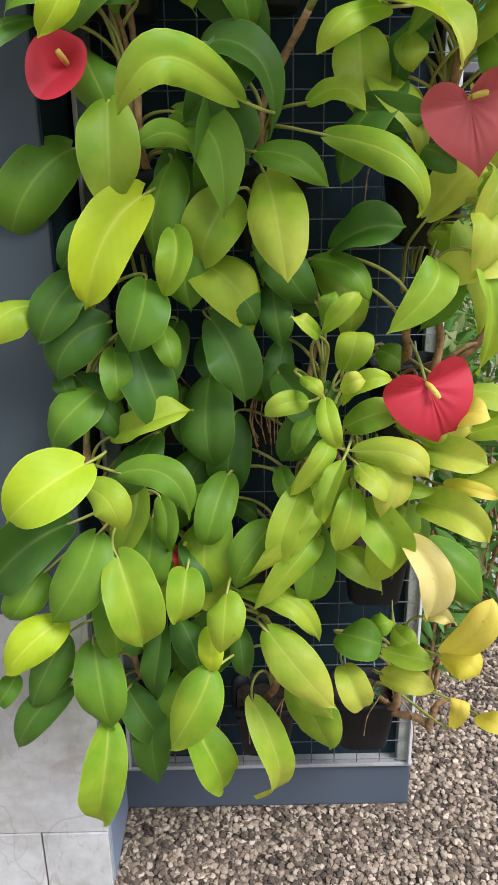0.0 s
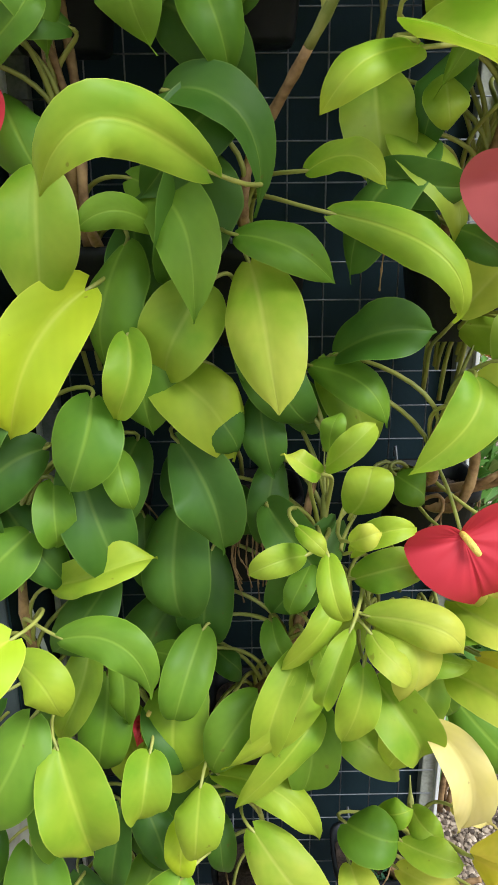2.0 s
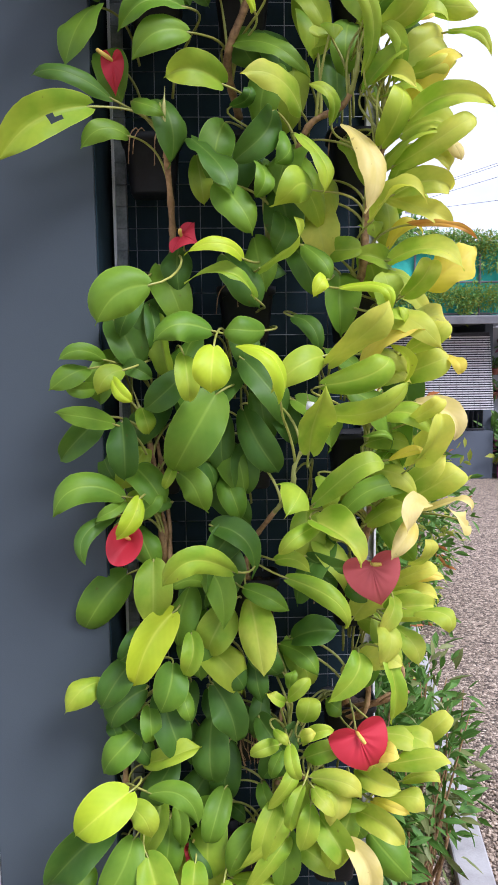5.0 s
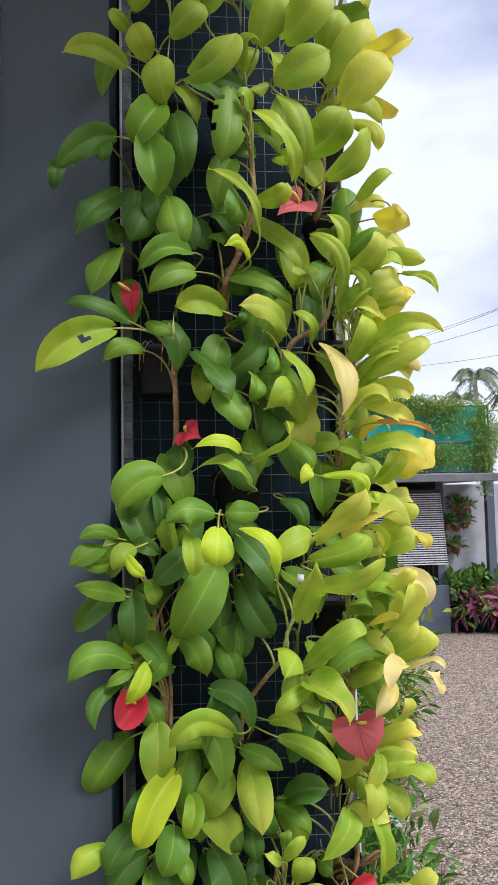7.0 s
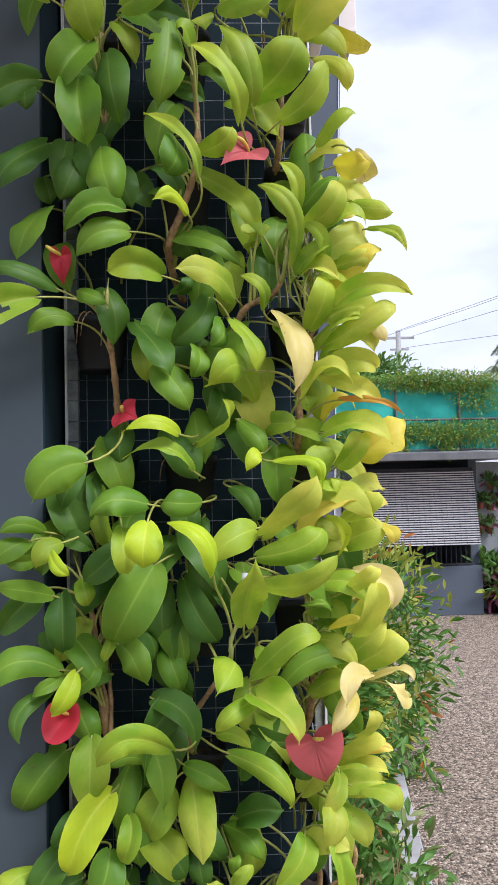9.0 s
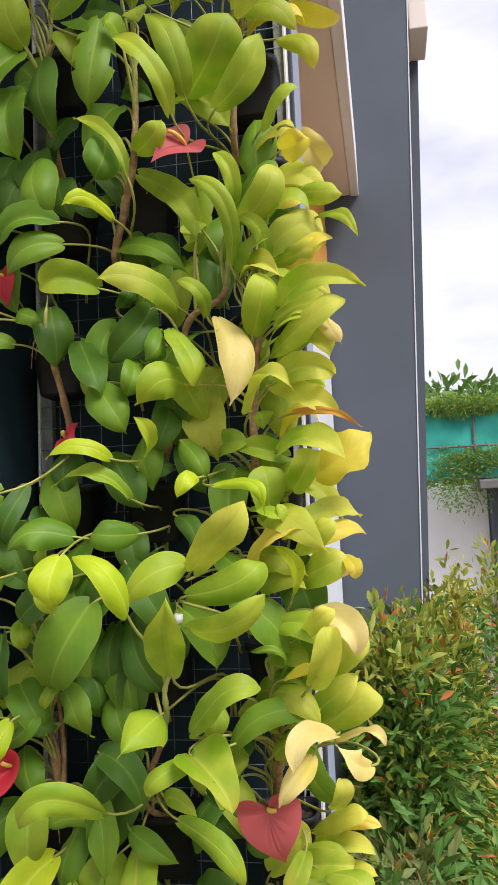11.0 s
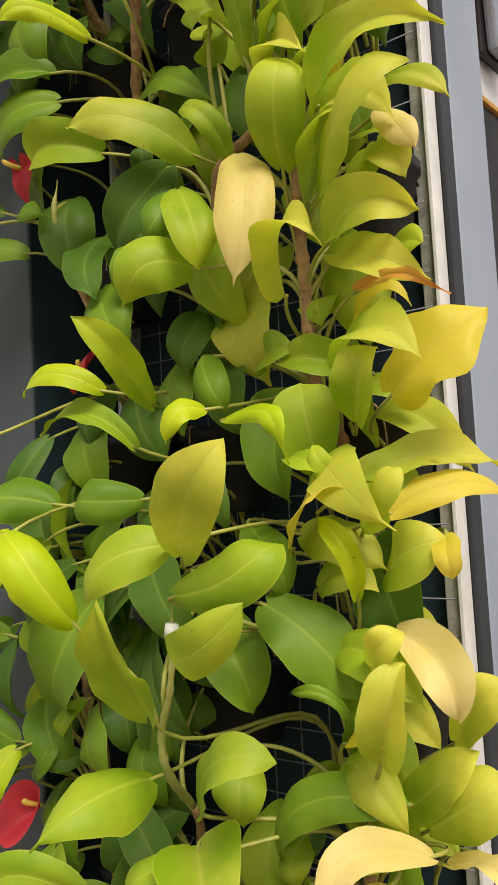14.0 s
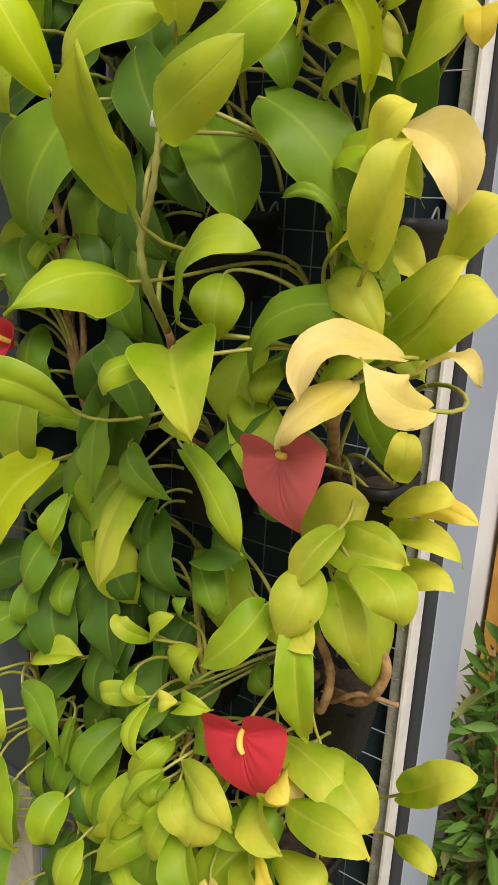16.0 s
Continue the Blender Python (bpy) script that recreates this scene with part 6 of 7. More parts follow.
anthurium((-0.228, 1.118, 1.511), (-0.244, 1.104, 1.484), (-0.260, 1.092, 1.458), 0.076, (-0.10, -0.97, 0.20), RED, (-0.006, -0.014, 0.012), (-0.215, 1.200, 1.449),
          "red cloth anthurium with a rounded funnel-shaped spathe beside the pillar", 0.25, 0.9)
anthurium((0.279, 1.062, 1.462), (0.293, 1.050, 1.415), (0.305, 1.078, 1.366), 0.120, (-0.15, -0.97, 0.10), PINK, (0.020, -0.008, 0.004), (0.284, 1.210, 1.407),
          "faded red cloth anthurium hanging among yellow leaves", 0.2)
anthurium((0.250, 1.060, 1.094), (0.269, 1.046, 1.045), (0.286, 1.078, 0.992), 0.128, (-0.05, -0.96, 0.26), RED, (0.016, -0.008, -0.020), (0.250, 1.200, 1.130),
          "red ribbed cloth anthurium over the lower plants", 0.2)
anthurium((-0.114, 1.140, 0.782), (-0.118, 1.118, 0.778), (-0.125, 1.120, 0.761), 0.031, (0.063, -0.728, 0.683), RED, (0.008, 0.000, 0.019), (-0.114, 1.260, 0.722),
          "small dark red cloth anthurium half hidden by leaves")
anthurium((-0.235, 1.120, 2.486), (-0.233, 1.118, 2.451), (-0.232, 1.140, 2.422), 0.046, (0.086, -0.953, -0.291), RED, (-0.029, 0.000, 0.020), (-0.235, 1.240, 2.426),
          "red cloth anthurium seen edge on near the pillar")
anthurium((0.174, 1.068, 2.688), (0.146, 1.040, 2.672), (0.113, 1.028, 2.642), 0.090, (0.22, -0.88, 0.42), PINK, (-0.030, -0.020, 0.012), (0.172, 1.185, 2.615),
          "faded red cloth anthurium opening upwards among the leaves", 0.55)
anthurium((-0.104, 1.120, 2.142), (-0.090, 1.094, 2.140), (-0.068, 1.092, 2.122), 0.078, (-0.422, -0.787, 0.451), RED, (0.006, 0.000, 0.005), (-0.098, 1.240, 2.080),
          "red cloth anthurium behind a lime leaf")

def foliage(name, parent, count, centre, radii, size, mats, seed, shares=(1.0,), droop=0.2, top_mat=None, hollow=0.35, boxy=0.0):
    """Many small folded leaves in an uneven crown, joined in one mesh."""
    r = np.random.default_rng(seed)
    d = r.normal(size=(count, 3))
    d /= np.linalg.norm(d, axis=1)[:, None]
    bump = 1 + 0.28 * np.sin(d @ r.normal(size=3) * 5 + 1) * np.sin(d @ r.normal(size=3) * 7)
    rad = (hollow + (1 - hollow) * r.uniform(0, 1, count) ** 0.5) * bump
    square = (1 / np.abs(d).max(axis=1)) ** boxy
    p = np.array(centre) + d * (rad * square)[:, None] * np.array(radii)
    p[:, 2] = np.maximum(p[:, 2], 0.03)
    way = d * 0.8 + r.normal(size=(count, 3)) * 0.6 + np.array([0, 0, 0.35])
    way /= np.linalg.norm(way, axis=1)[:, None]
    side = np.cross(way, r.normal(size=(count, 3)))
    side /= np.linalg.norm(side, axis=1)[:, None]
    nor = np.cross(side, way)
    L = size * r.uniform(0.6, 1.25, count)[:, None]
    W = L * 0.138
    sag = np.array([0, 0, droop]) * L
    v = np.stack([p, p + way * L * 0.28 + side * W * 0.85 + nor * W * 0.45, p + way * L * 0.30, p + way * L * 0.28 - side * W * 0.85 + nor * W * 0.45,
                  p + way * L * 0.60 + side * W + nor * W * 0.4 - sag * 0.3, p + way * L * 0.62 - sag * 0.3, p + way * L * 0.60 - side * W + nor * W * 0.4 - sag * 0.3,
                  p + way * L - sag], 1)
    f = np.array([(0, 1, 2), (0, 2, 3), (1, 4, 2), (2, 4, 5), (3, 2, 5), (3, 5, 6), (4, 7, 5), (5, 7, 6)])
    me = bpy.data.meshes.new(name)
    me.from_pydata(v.reshape(-1, 3).tolist(), [], (f[None] + 8 * np.arange(count)[:, None, None]).reshape(-1, 3).tolist())
    for m in mats:
        me.materials.append(m)
    pick = r.choice(len(mats), count, p=np.array(shares) / np.sum(shares))
    if top_mat is not None:
        high = p[:, 2] > centre[2] + radii[2] * 0.74
        pick[high & (r.uniform(size=count) < 0.80)] = top_mat
        shoots = np.sin(p[:, 0] * 23 + seed) * np.sin(p[:, 1] * 19) > 0.55
        pick[high & shoots & (r.uniform(size=count) < 0.4)] = len(mats) - 1
    me.polygons.foreach_set("material_index", np.repeat(pick, 8).astype(np.int32))
    me.polygons.foreach_set("use_smooth", np.ones(count * 8, dtype=bool))
    uv = me.uv_layers.new(name="UVMap")
    spot = np.array([(0.5, 0), (0.9, 0.28), (0.5, 0.3), (0.1, 0.28), (1, 0.6), (0.5, 0.62), (0, 0.6), (0.5, 1)])
    pat = spot[f.ravel()]
    uv.data.foreach_set("uv", np.tile(pat, (count, 1)).ravel())
    ob = new(name, me)
    ob.parent = parent
    return ob


# ---------------------------------------------------------------- roots, runner, weed, tags
def root(plant, ctrl, r0, r1, label="bare brown root"):
    pts = curve_points(ctrl, 6)
    rr = [r0 + (r1 - r0) * i / (len(pts) - 1) + (0.0008 if i % 3 == 0 else 0) for i in range(len(pts))]
    on(PLANTS[plant], part("root", tube_bm(pts, rr, 7), STEM, PLANTS[plant], label, True))


root(5, [(0.24, 1.25, 1.045), (0.285, 1.20, 1.06), (0.300, 1.19, 1.13), (0.275, 1.18, 1.195)], 0.0075, 0.0055)
root(5, [(0.26, 1.26, 1.05), (0.345, 1.20, 1.10), (0.378, 1.19, 1.165), (0.350, 1.18, 1.23)], 0.0085, 0.006)
root(5, [(0.25, 1.24, 1.04), (0.30, 1.21, 1.075), (0.345, 1.19, 1.115), (0.396, 1.20, 1.115)], 0.005, 0.003)
root(5, [(0.235, 1.24, 1.045), (0.26, 1.20, 1.075), (0.268, 1.20, 1.055), (0.25, 1.195, 1.03)], 0.003, 0.0015)
# the yellow runner that leaves the lowest east pot
root(2, [(0.245, 1.27, 0.375), (0.275, 1.235, 0.372), (0.315, 1.215, 0.376), (0.338, 1.20, 0.368)], 0.006, 0.0085, "knobbly brown runner")
root(2, [(0.335, 1.20, 0.368), (0.340, 1.195, 0.40), (0.348, 1.195, 0.425), (0.372, 1.19, 0.440)], 0.008, 0.004, "knobbly brown runner")
thin = random.Random(31)
for k in range(46):
    col, row = thin.randrange(3), thin.randrange(9)
    px, pz = POTX[col] + thin.uniform(-0.05, 0.05), 0.275 + 0.33 * row + 0.118
    a = thin.uniform(-0.8, 0.8)
    target = row * 3 + col
    root(min(14, (0 if pz < 0.72 else 1 if pz < 1.28 else 2 if pz < 1.85 else 3 if pz < 2.5 else 4) * 3 + col),
         [(px, 1.255, pz), (px + 0.02 * a, 1.225, pz + 0.012), (px + 0.05 * a, 1.212, pz - 0.01), (px + 0.06 * a, 1.208, pz - thin.uniform(0.03, 0.07))], 0.0014, 0.0007, "thin dry root")
root(6, [(-0.145, 1.27, 1.36), (-0.149, 1.18, 1.42), (-0.148, 1.178, 1.523), (-0.158, 1.180, 1.62), (-0.172, 1.180, 1.72), (-0.190, 1.175, 1.79)], 0.0062, 0.0035, "second brown stem")
root(6, [(-0.158, 1.18, 1.47), (-0.156, 1.165, 1.53), (-0.176, 1.15, 1.60), (-0.20, 1.13, 1.63)], 0.0042, 0.0028, "orange-brown leaf stalk")
root(4, [(0.084, 1.160, 0.913), (0.094, 1.160, 1.002), (0.094, 1.160, 1.079), (0.105, 1.160, 1.130)], 0.0055, 0.004, "orange-brown stem")
root(4, [(0.149, 1.160, 0.929), (0.126, 1.160, 0.970), (0.104, 1.160, 0.994), (0.095, 1.160, 1.033)], 0.0045, 0.003, "orange-brown stem")
# loose root ball under the middle plant
for k in range(22):
    a, h = thin.uniform(-0.045, 0.045), thin.uniform(0.03, 0.09)
    root(4, [(0.042 + a * 0.3, 1.24, 1.019 + 0.03), (0.042 + a * 0.8, 1.20, 1.019 + 0.02), (0.042 + a, 1.185, 1.019 - h * 0.4), (0.042 + a * 0.7, 1.18, 1.019 - h)], 0.0013, 0.0006, "thin dry root")
weed = thing("weed", "small blue-green weed sprouting in a hung pot", "weed", at=(0.222, 1.262, 0.372))
on(weed, foliage("foliage", weed, 190, (0.222, 1.255, 0.392), (0.030, 0.028, 0.022), 0.012, (WEED,), 41))
on(weed, part("stalk", tube_bm([(0.222, 1.262, 0.372), (0.222, 1.258, 0.392)], 0.0012, 5), PETIOLE, weed, "", True))


def tag_stake(x, y, z, lean, label):
    """Thin white plastic plant label pushed in beside a stem."""
    bm = box_bm(-0.007, -0.0006, -0.055, 0.007, 0.0006, 0.045, 0.0005)
    for v in bm.verts:
        if v.co.z < -0.03:
            v.co.x *= 0.35
    me = mesh_of("plant_label", bm, WHITE)
    ob = tagged(new("plant_label", me), label, "plant label", "plant labels")
    ob.matrix_basis = pose(x, y, z, 0, lean, 8)


bm = bmesh.new()
bmesh.ops.create_cone(bm, cap_ends=True, segments=14, radius1=0.0085, radius2=0.0078, depth=0.016)
bmesh.ops.bevel(bm, geom=list(bm.edges), offset=0.001, segments=2, affect="EDGES")
tie = tagged(new("plant_tie", mesh_of("plant_tie", bm, WHITE, True)), "white plastic tie clipped round a green shoot", "plant tie")
tie.matrix_basis = pose(0.146, 1.000, 1.800, 0, 8, 0)
tag_stake(-0.262, 1.205, 0.885, -14, "white plastic plant label among lower leaves")

# ---------------------------------------------------------------- the house behind the pillar
# overhang out of view, added and sized to shade the upper wall
structure("shade_overhang", box_bm(-3.2, 0.0, 3.85, 0.43, 1.60, 4.10, 0.006), SOFFIT, "unseen tan roof overhang added to shade the wall", "roof")
# the house wall stands a few degrees askew to the panel: local x out of the wall, local y along it
HOUSE = pose(0.1225, 1.596, 0, 0, 0, -6.28)


def house_part(name, bm, material, label, category):
    ob = structure(name, bm, material, label, category)
    ob.matrix_basis = HOUSE
    return ob


house = house_part("wall_house", box_bm(-0.35, 0.003, 0.0, 0.0, 1.600, 3.444, 0.002), HOUSEWHITE, "white and orange house wall beyond the pillar", "wall")
part("panel", box_bm(0.001, 0.004, 2.9935, 0.012, 1.598, 3.206, 0.002), ORANGE, house, "orange cladding panel")
part("panel", box_bm(0.001, 0.004, 3.219, 0.012, 1.598, 3.440, 0.002), ORANGE, house, "orange cladding panel")
part("joint", box_bm(0.0005, 0.004, 3.206, 0.006, 1.598, 3.219, 0.0), BLACK, house, "black joint")
part("joint", box_bm(0.0005, 0.004, 2.986, 0.008, 1.598, 2.993, 0.0), BLACK, house, "black joint")
structure("soffit", box_bm(-0.3, 1.60, 3.447, 0.430, 3.2, 3.49, 0.003), SOFFIT, "tan painted soffit over the house wall", "soffit")
structure("fascia", box_bm(0.4305, 1.60, 3.440, 0.470, 3.2, 3.68, 0.004), WHITE, "white fascia board along the roof edge", "fascia")
window_1 = house_part("window_1", box_bm(0.0005, 0.10, 2.262, 0.004, 0.695, 2.862, 0.0), BLACK, "dark open window in the house wall", "window")
part("window_frame", box_bm(0.0005, 0.08, 2.8625, 0.014, 0.710, 2.876, 0.002), WOODY, window_1, "orange wooden frame")
part("window_frame", box_bm(0.0005, 0.696, 2.262, 0.014, 0.709, 2.862, 0.002), WOODY, window_1, "orange wooden frame")
part("window_sill", box_bm(0.001, 0.08, 2.226, 0.075, 0.66, 2.256, 0.004), WOODY, window_1, "orange wooden sill")


def clay_pot(x, y, z, r):
    pot = thing("clay_pot", "small brown terracotta pot with a thick rim", "plant pot", "clay pots", at=(x, y, z))
    bm = bmesh.new()
    prof = ((0.0, 0.62), (0.02, 0.68), (0.9, 0.95), (0.92, 1.06), (1.25, 1.08), (1.27, 0.95), (0.9, 0.85))
    rings = [[bm.verts.new((math.cos(k * math.tau / 20) * r * w, math.sin(k * math.tau / 20) * r * w, r * h)) for k in range(20)] for h, w in prof]
    for a, b in zip(rings, rings[1:]):
        for k in range(20):
            bm.faces.new((a[k], a[(k + 1) % 20], b[(k + 1) % 20], b[k]))
    bm.faces.new(list(reversed(rings[0])))
    bm.faces.new(rings[-1])
    part("body", bm, TERRACOTTA, pot, "", True)
    return pot


def at_house(x, y, z):
    return HOUSE @ Vector((x, y, z))


q = at_house(0.044, 0.50, 2.2565)
clay_pot(q.x, q.y, q.z, 0.042)
stand = thing("plant_stand", "orange wooden plant stand against the house wall", "plant stand", at=at_house(0.0, 0.0, 0.0))
stand.matrix_basis = HOUSE
part("board", box_bm(0.016, 0.69, 0.0, 0.052, 0.87, 2.185, 0.004), WOODY, stand)
part("top", box_bm(0.004, 0.68, 2.186, 0.084, 0.88, 2.197, 0.003), WOODY, stand)
q = at_house(0.044, 0.79, 2.1975)
clay_pot(q.x, q.y, q.z, 0.037)
part("shelf", box_bm(0.053, 0.53, 1.765, 0.17, 0.88, 1.785, 0.003), WOODY, stand)
q = at_house(0.11, 0.62, 1.786)
clay_pot(q.x, q.y, q.z, 0.055)
lamp = thing("wall_lamp", "black and frosted grey wall lamp on the orange panel", "lamp", at=at_house(0.013, 0.585, 3.075))
lamp.matrix_basis = HOUSE @ Matrix.Translation((0.013, 0.585, 3.075))
part("back_plate", box_bm(0.0, -0.062, -0.105, 0.014, 0.062, 0.105, 0.004), BLACK, lamp)
bm = box_bm(0.0145, -0.052, -0.095, 0.046, 0.056, 0.095, 0.010)
for v in bm.verts:
    if v.co.z < 0:
        v.co.y *= 0.7
part("diffuser", bm, GREYLIGHT, lamp, "frosted grey diffuser")
part("band", box_bm(0.0147, -0.054, 0.040, 0.048, 0.058, 0.048, 0.001), BLACK, lamp)
# the great sloping column
bm = bmesh.new()
foot = [(0.0, 3.202), (0.582, 3.202), (0.582, 3.55), (0.0, 3.55)]
lo = [bm.verts.new((x, y, 0.0)) for x, y in foot]
hi = [bm.verts.new((x + (0.228 if x > 0.5 else 0), y, 6.0)) for x, y in foot]
bm.faces.new(list(reversed(lo)))
bm.faces.new(hi)
for k in range(4):
    bm.faces.new((lo[k], lo[(k + 1) % 4], hi[(k + 1) % 4], hi[k]))
bmesh.ops.bevel(bm, geom=list(bm.edges), offset=0.004, segments=2, affect="EDGES")
structure("column", bm, GREY, "tall slate grey column with a sloping edge", "column")
bm = bmesh.new()
lo = [bm.verts.new((x, y, 0.0)) for x, y in ((0.579, 3.197), (0.584, 3.197), (0.584, 3.2015), (0.579, 3.2015))]
hi = [bm.verts.new((v.co.x + 0.228, v.co.y, 6.0)) for v in lo]
bm.faces.new(list(reversed(lo)))
bm.faces.new(hi)
for k in range(4):
    bm.faces.new((lo[k], lo[(k + 1) % 4], hi[(k + 1) % 4], hi[k]))
structure("column_trim", bm, HOUSEWHITE, "white corner trim on the grey column", "trim")
bm = bmesh.new()
foot = [(0.3, 3.552), (0.623, 3.552), (0.623, 3.75), (0.3, 3.75)]
lo = [bm.verts.new((x, y, 0.0)) for x, y in foot]
hi = [bm.verts.new((x + (0.255 if x > 0.5 else 0), y, 6.0)) for x, y in foot]
bm.faces.new(list(reversed(lo)))
bm.faces.new(hi)
for k in range(4):
    bm.faces.new((lo[k], lo[(k + 1) % 4], hi[(k + 1) % 4], hi[k]))
structure("column_return", bm, GREY, "dark grey rear slab of the sloping column", "column")
structure("roof_upper", box_bm(0.752, 3.27, 4.262, 0.842, 3.548, 4.95, 0.006), SOFFIT, "tan roof edge above the column", "roof")

# ---------------------------------------------------------------- kerb
kerb = structure("kerb", box_bm(-0.065, -0.02, 0.0, 0.065, 0.42, 0.05, 0.008), CONCRETE, "pale concrete kerb stone along the bed", "kerb")
kerb.matrix_world = pose(0.835, 1.97, 0, 0, 0, -8)
for k in range(1, 8):
    k2 = structure("kerb_%d" % (k + 1), box_bm(-0.065, -0.02, 0.0, 0.065, 0.42, 0.05, 0.008), CONCRETE, "pale concrete kerb stone along the bed", "kerb")
    k2.matrix_world = pose(0.835 + 0.062 * k, 1.97 + 0.445 * k, 0, 0, 0, -8)


# ---------------------------------------------------------------- bushes
def bush(name, label, centre, radii, count, size, mats, shares, seed, top_mat=None, twigs=10, category="shrub", group="shrubs along the bed"):
    b = thing(name, label, category, group, at=(centre[0], centre[1], 0))
    on(b, foliage("foliage", b, count, centre, radii, size, mats, seed, shares, top_mat=top_mat, boxy=0.55))
    r = random.Random(seed)
    for k in range(twigs):
        a, e = r.uniform(0, math.tau), r.uniform(0.3, 1.0)
        end = Vector((centre[0] + math.cos(a) * radii[0] * e, centre[1] + math.sin(a) * radii[1] * e, centre[2] + radii[2] * r.uniform(0.1, 0.9)))
        foot_ = Vector((centre[0] + r.uniform(-0.05, 0.05), centre[1] + r.uniform(-0.05, 0.05), 0))
        knee = foot_ * 0.45 + end * 0.55 + Vector((r.uniform(-0.06, 0.06), r.uniform(-0.06, 0.06), -0.08))
        on(b, part("branch", tube_bm(curve_points([foot_, knee, end], 6), [0.008 - 0.0005 * i for i in range(13)], 6), STEM, b, "", True))
    return b


MIXH, SHH = (HEDGE, HEDGETOP, HEDGERED), (0.80, 0.17, 0.03)
MIXP, SHP = (PALEBUSH, HEDGE, HEDGETOP, HEDGERED), (0.56, 0.30, 0.08, 0.06)
MIXN = (HEDGE, PALEBUSH)
bush("ixora_bush", "sparse green ixora bush with bare twigs", (0.64, 2.04, 0.48), (0.17, 0.22, 0.36), 640, 0.085, MIXN, (0.72, 0.28), 11, twigs=26)
bush("ixora_bush", "low ixora bush squeezed between pillar and kerb", (0.45, 1.80, 0.56), (0.10, 0.12, 0.42), 1000, 0.080, MIXN, (0.85, 0.15), 17, twigs=16)
bush("ixora_bush", "pale dusty green ixora bush with long pointed leaves", (0.51, 2.38, 0.47), (0.15, 0.26, 0.41), 2600, 0.090, MIXP, SHP, 12, twigs=14)
bush("ixora_bush", "dense green ixora bush with red flower buds", (0.535, 2.90, 0.77), (0.20, 0.34, 0.73), 9500, 0.080, MIXH, (0.76, 0.21, 0.03), 13, top_mat=1)
bush("ixora_bush", "dense green ixora bush with red flower buds", (0.79, 3.80, 0.72), (0.14, 0.46, 0.84), 8000, 0.065, MIXH, (0.66, 0.30, 0.04), 14, top_mat=1)
bush("ixora_bush", "green ixora hedge near the yard wall", (1.25, 5.3, 0.70), (0.34, 0.9, 0.85), 3600, 0.10, MIXH, (0.75, 0.22, 0.03), 15, top_mat=1)

# ---------------------------------------------------------------- kennel across the yard
KY = 10.58
kennel = thing("kennel", "grey walled dog kennel with barred opening and slatted blind", "kennel", at=(3.0, KY, 0))
on(kennel, part("low_wall", box_bm(2.0, KY, 0.0, 3.86, KY + 0.12, 0.70, 0.006), GREY, kennel, "grey painted low wall"))
on(kennel, part("side_wall", box_bm(3.74, KY + 0.121, 0.0, 3.86, KY + 1.6, 2.25, 0.006), GREY, kennel, "grey side wall"))
on(kennel, part("back_wall", box_bm(2.0, KY + 1.6, 0.0, 3.86, KY + 1.7, 2.25, 0.0), GREY, kennel, "dark back wall"))
on(kennel, part("side_wall", box_bm(1.9, KY + 0.0, 0.0, 1.998, KY + 1.6, 2.25, 0.006), GREY, kennel, "grey side wall"))
for k in range(24):
    x = 2.06 + k * 0.072
    on(kennel, part("bar", tube_bm([(x, KY + 0.06, 0.70), (x, KY + 0.06, 1.15)], 0.007, 6), BLACK, kennel, "iron bar"))
on(kennel, part("rail", box_bm(2.0, KY + 0.045, 0.71, 3.74, KY + 0.075, 0.735, 0.003), BLACK, kennel, "iron rail"))
blind = on(kennel, part("blind", box_bm(2.16, KY - 0.02, 2.08, 3.76, KY + 0.03, 2.12, 0.003), BLACK, kennel, "slatted shade blind"))
slat_me = mesh_of("slat", box_bm(-0.8, -0.006, -0.0080, 0.8, 0.006, 0.0080, 0.0015), SLAT)
# black strips stand in for the dark gaps between white slats
gap_me = mesh_of("slat", box_bm(-0.8, -0.004, -0.0078, 0.8, 0.004, 0.0078, 0.0), BLACK)
for k in range(64):
    sl = new("slat", slat_me if k % 2 else gap_me)
    sl.parent = blind
    sl.location = (2.96, KY - 0.03 - 0.0038 * k, 2.07 - 0.01636 * k)
for k in range(20):
    x = 2.19 + k * 0.081
    part("cord", tube_bm([(x, KY - 0.042, 2.08), (x, KY - 0.285, 1.035)], 0.0017, 4), BLACK, blind, "black blind cord")
on(kennel, part("roof", box_bm(1.7, KY - 0.55, 2.24, 4.45, KY + 1.9, 2.34, 0.006), ROOFING, kennel, "grey sheet roof"))
on(kennel, part("gutter", box_bm(1.7, KY - 0.60, 2.22, 4.45, KY - 0.552, 2.33, 0.01), ROOFING, kennel, "grey roof edge"))

net = thing("shade_net", "green shade net on a frame above the kennel roof", "shade net", at=(3.0, KY - 0.3, 2.34))
bm = bmesh.new()
bmesh.ops.create_grid(bm, x_segments=60, y_segments=14, size=0.5)
for v in bm.verts:
    x, z = v.co.x, v.co.y
    v.co = Vector((2.6 + x * 3.6, KY - 0.30 + 0.04 * math.sin(x * 25) * math.cos(z * 7), 2.84 + z * 0.98))
on(net, part("netting", bm, NET, net, "green knitted netting", True))
for z in (2.37, 2.80, 3.33):
    on(net, part("rail", tube_bm([(0.8, KY - 0.33, z), (4.42, KY - 0.33, z)], 0.016, 6), ROOFING, net, "grey pipe rail"))
for x in (0.8, 1.7, 2.6, 3.5, 4.42):
    on(net, part("post", tube_bm([(x, KY - 0.33, 2.34), (x, KY - 0.33, 3.36)], 0.018, 6), ROOFING, net, "grey pipe post"))
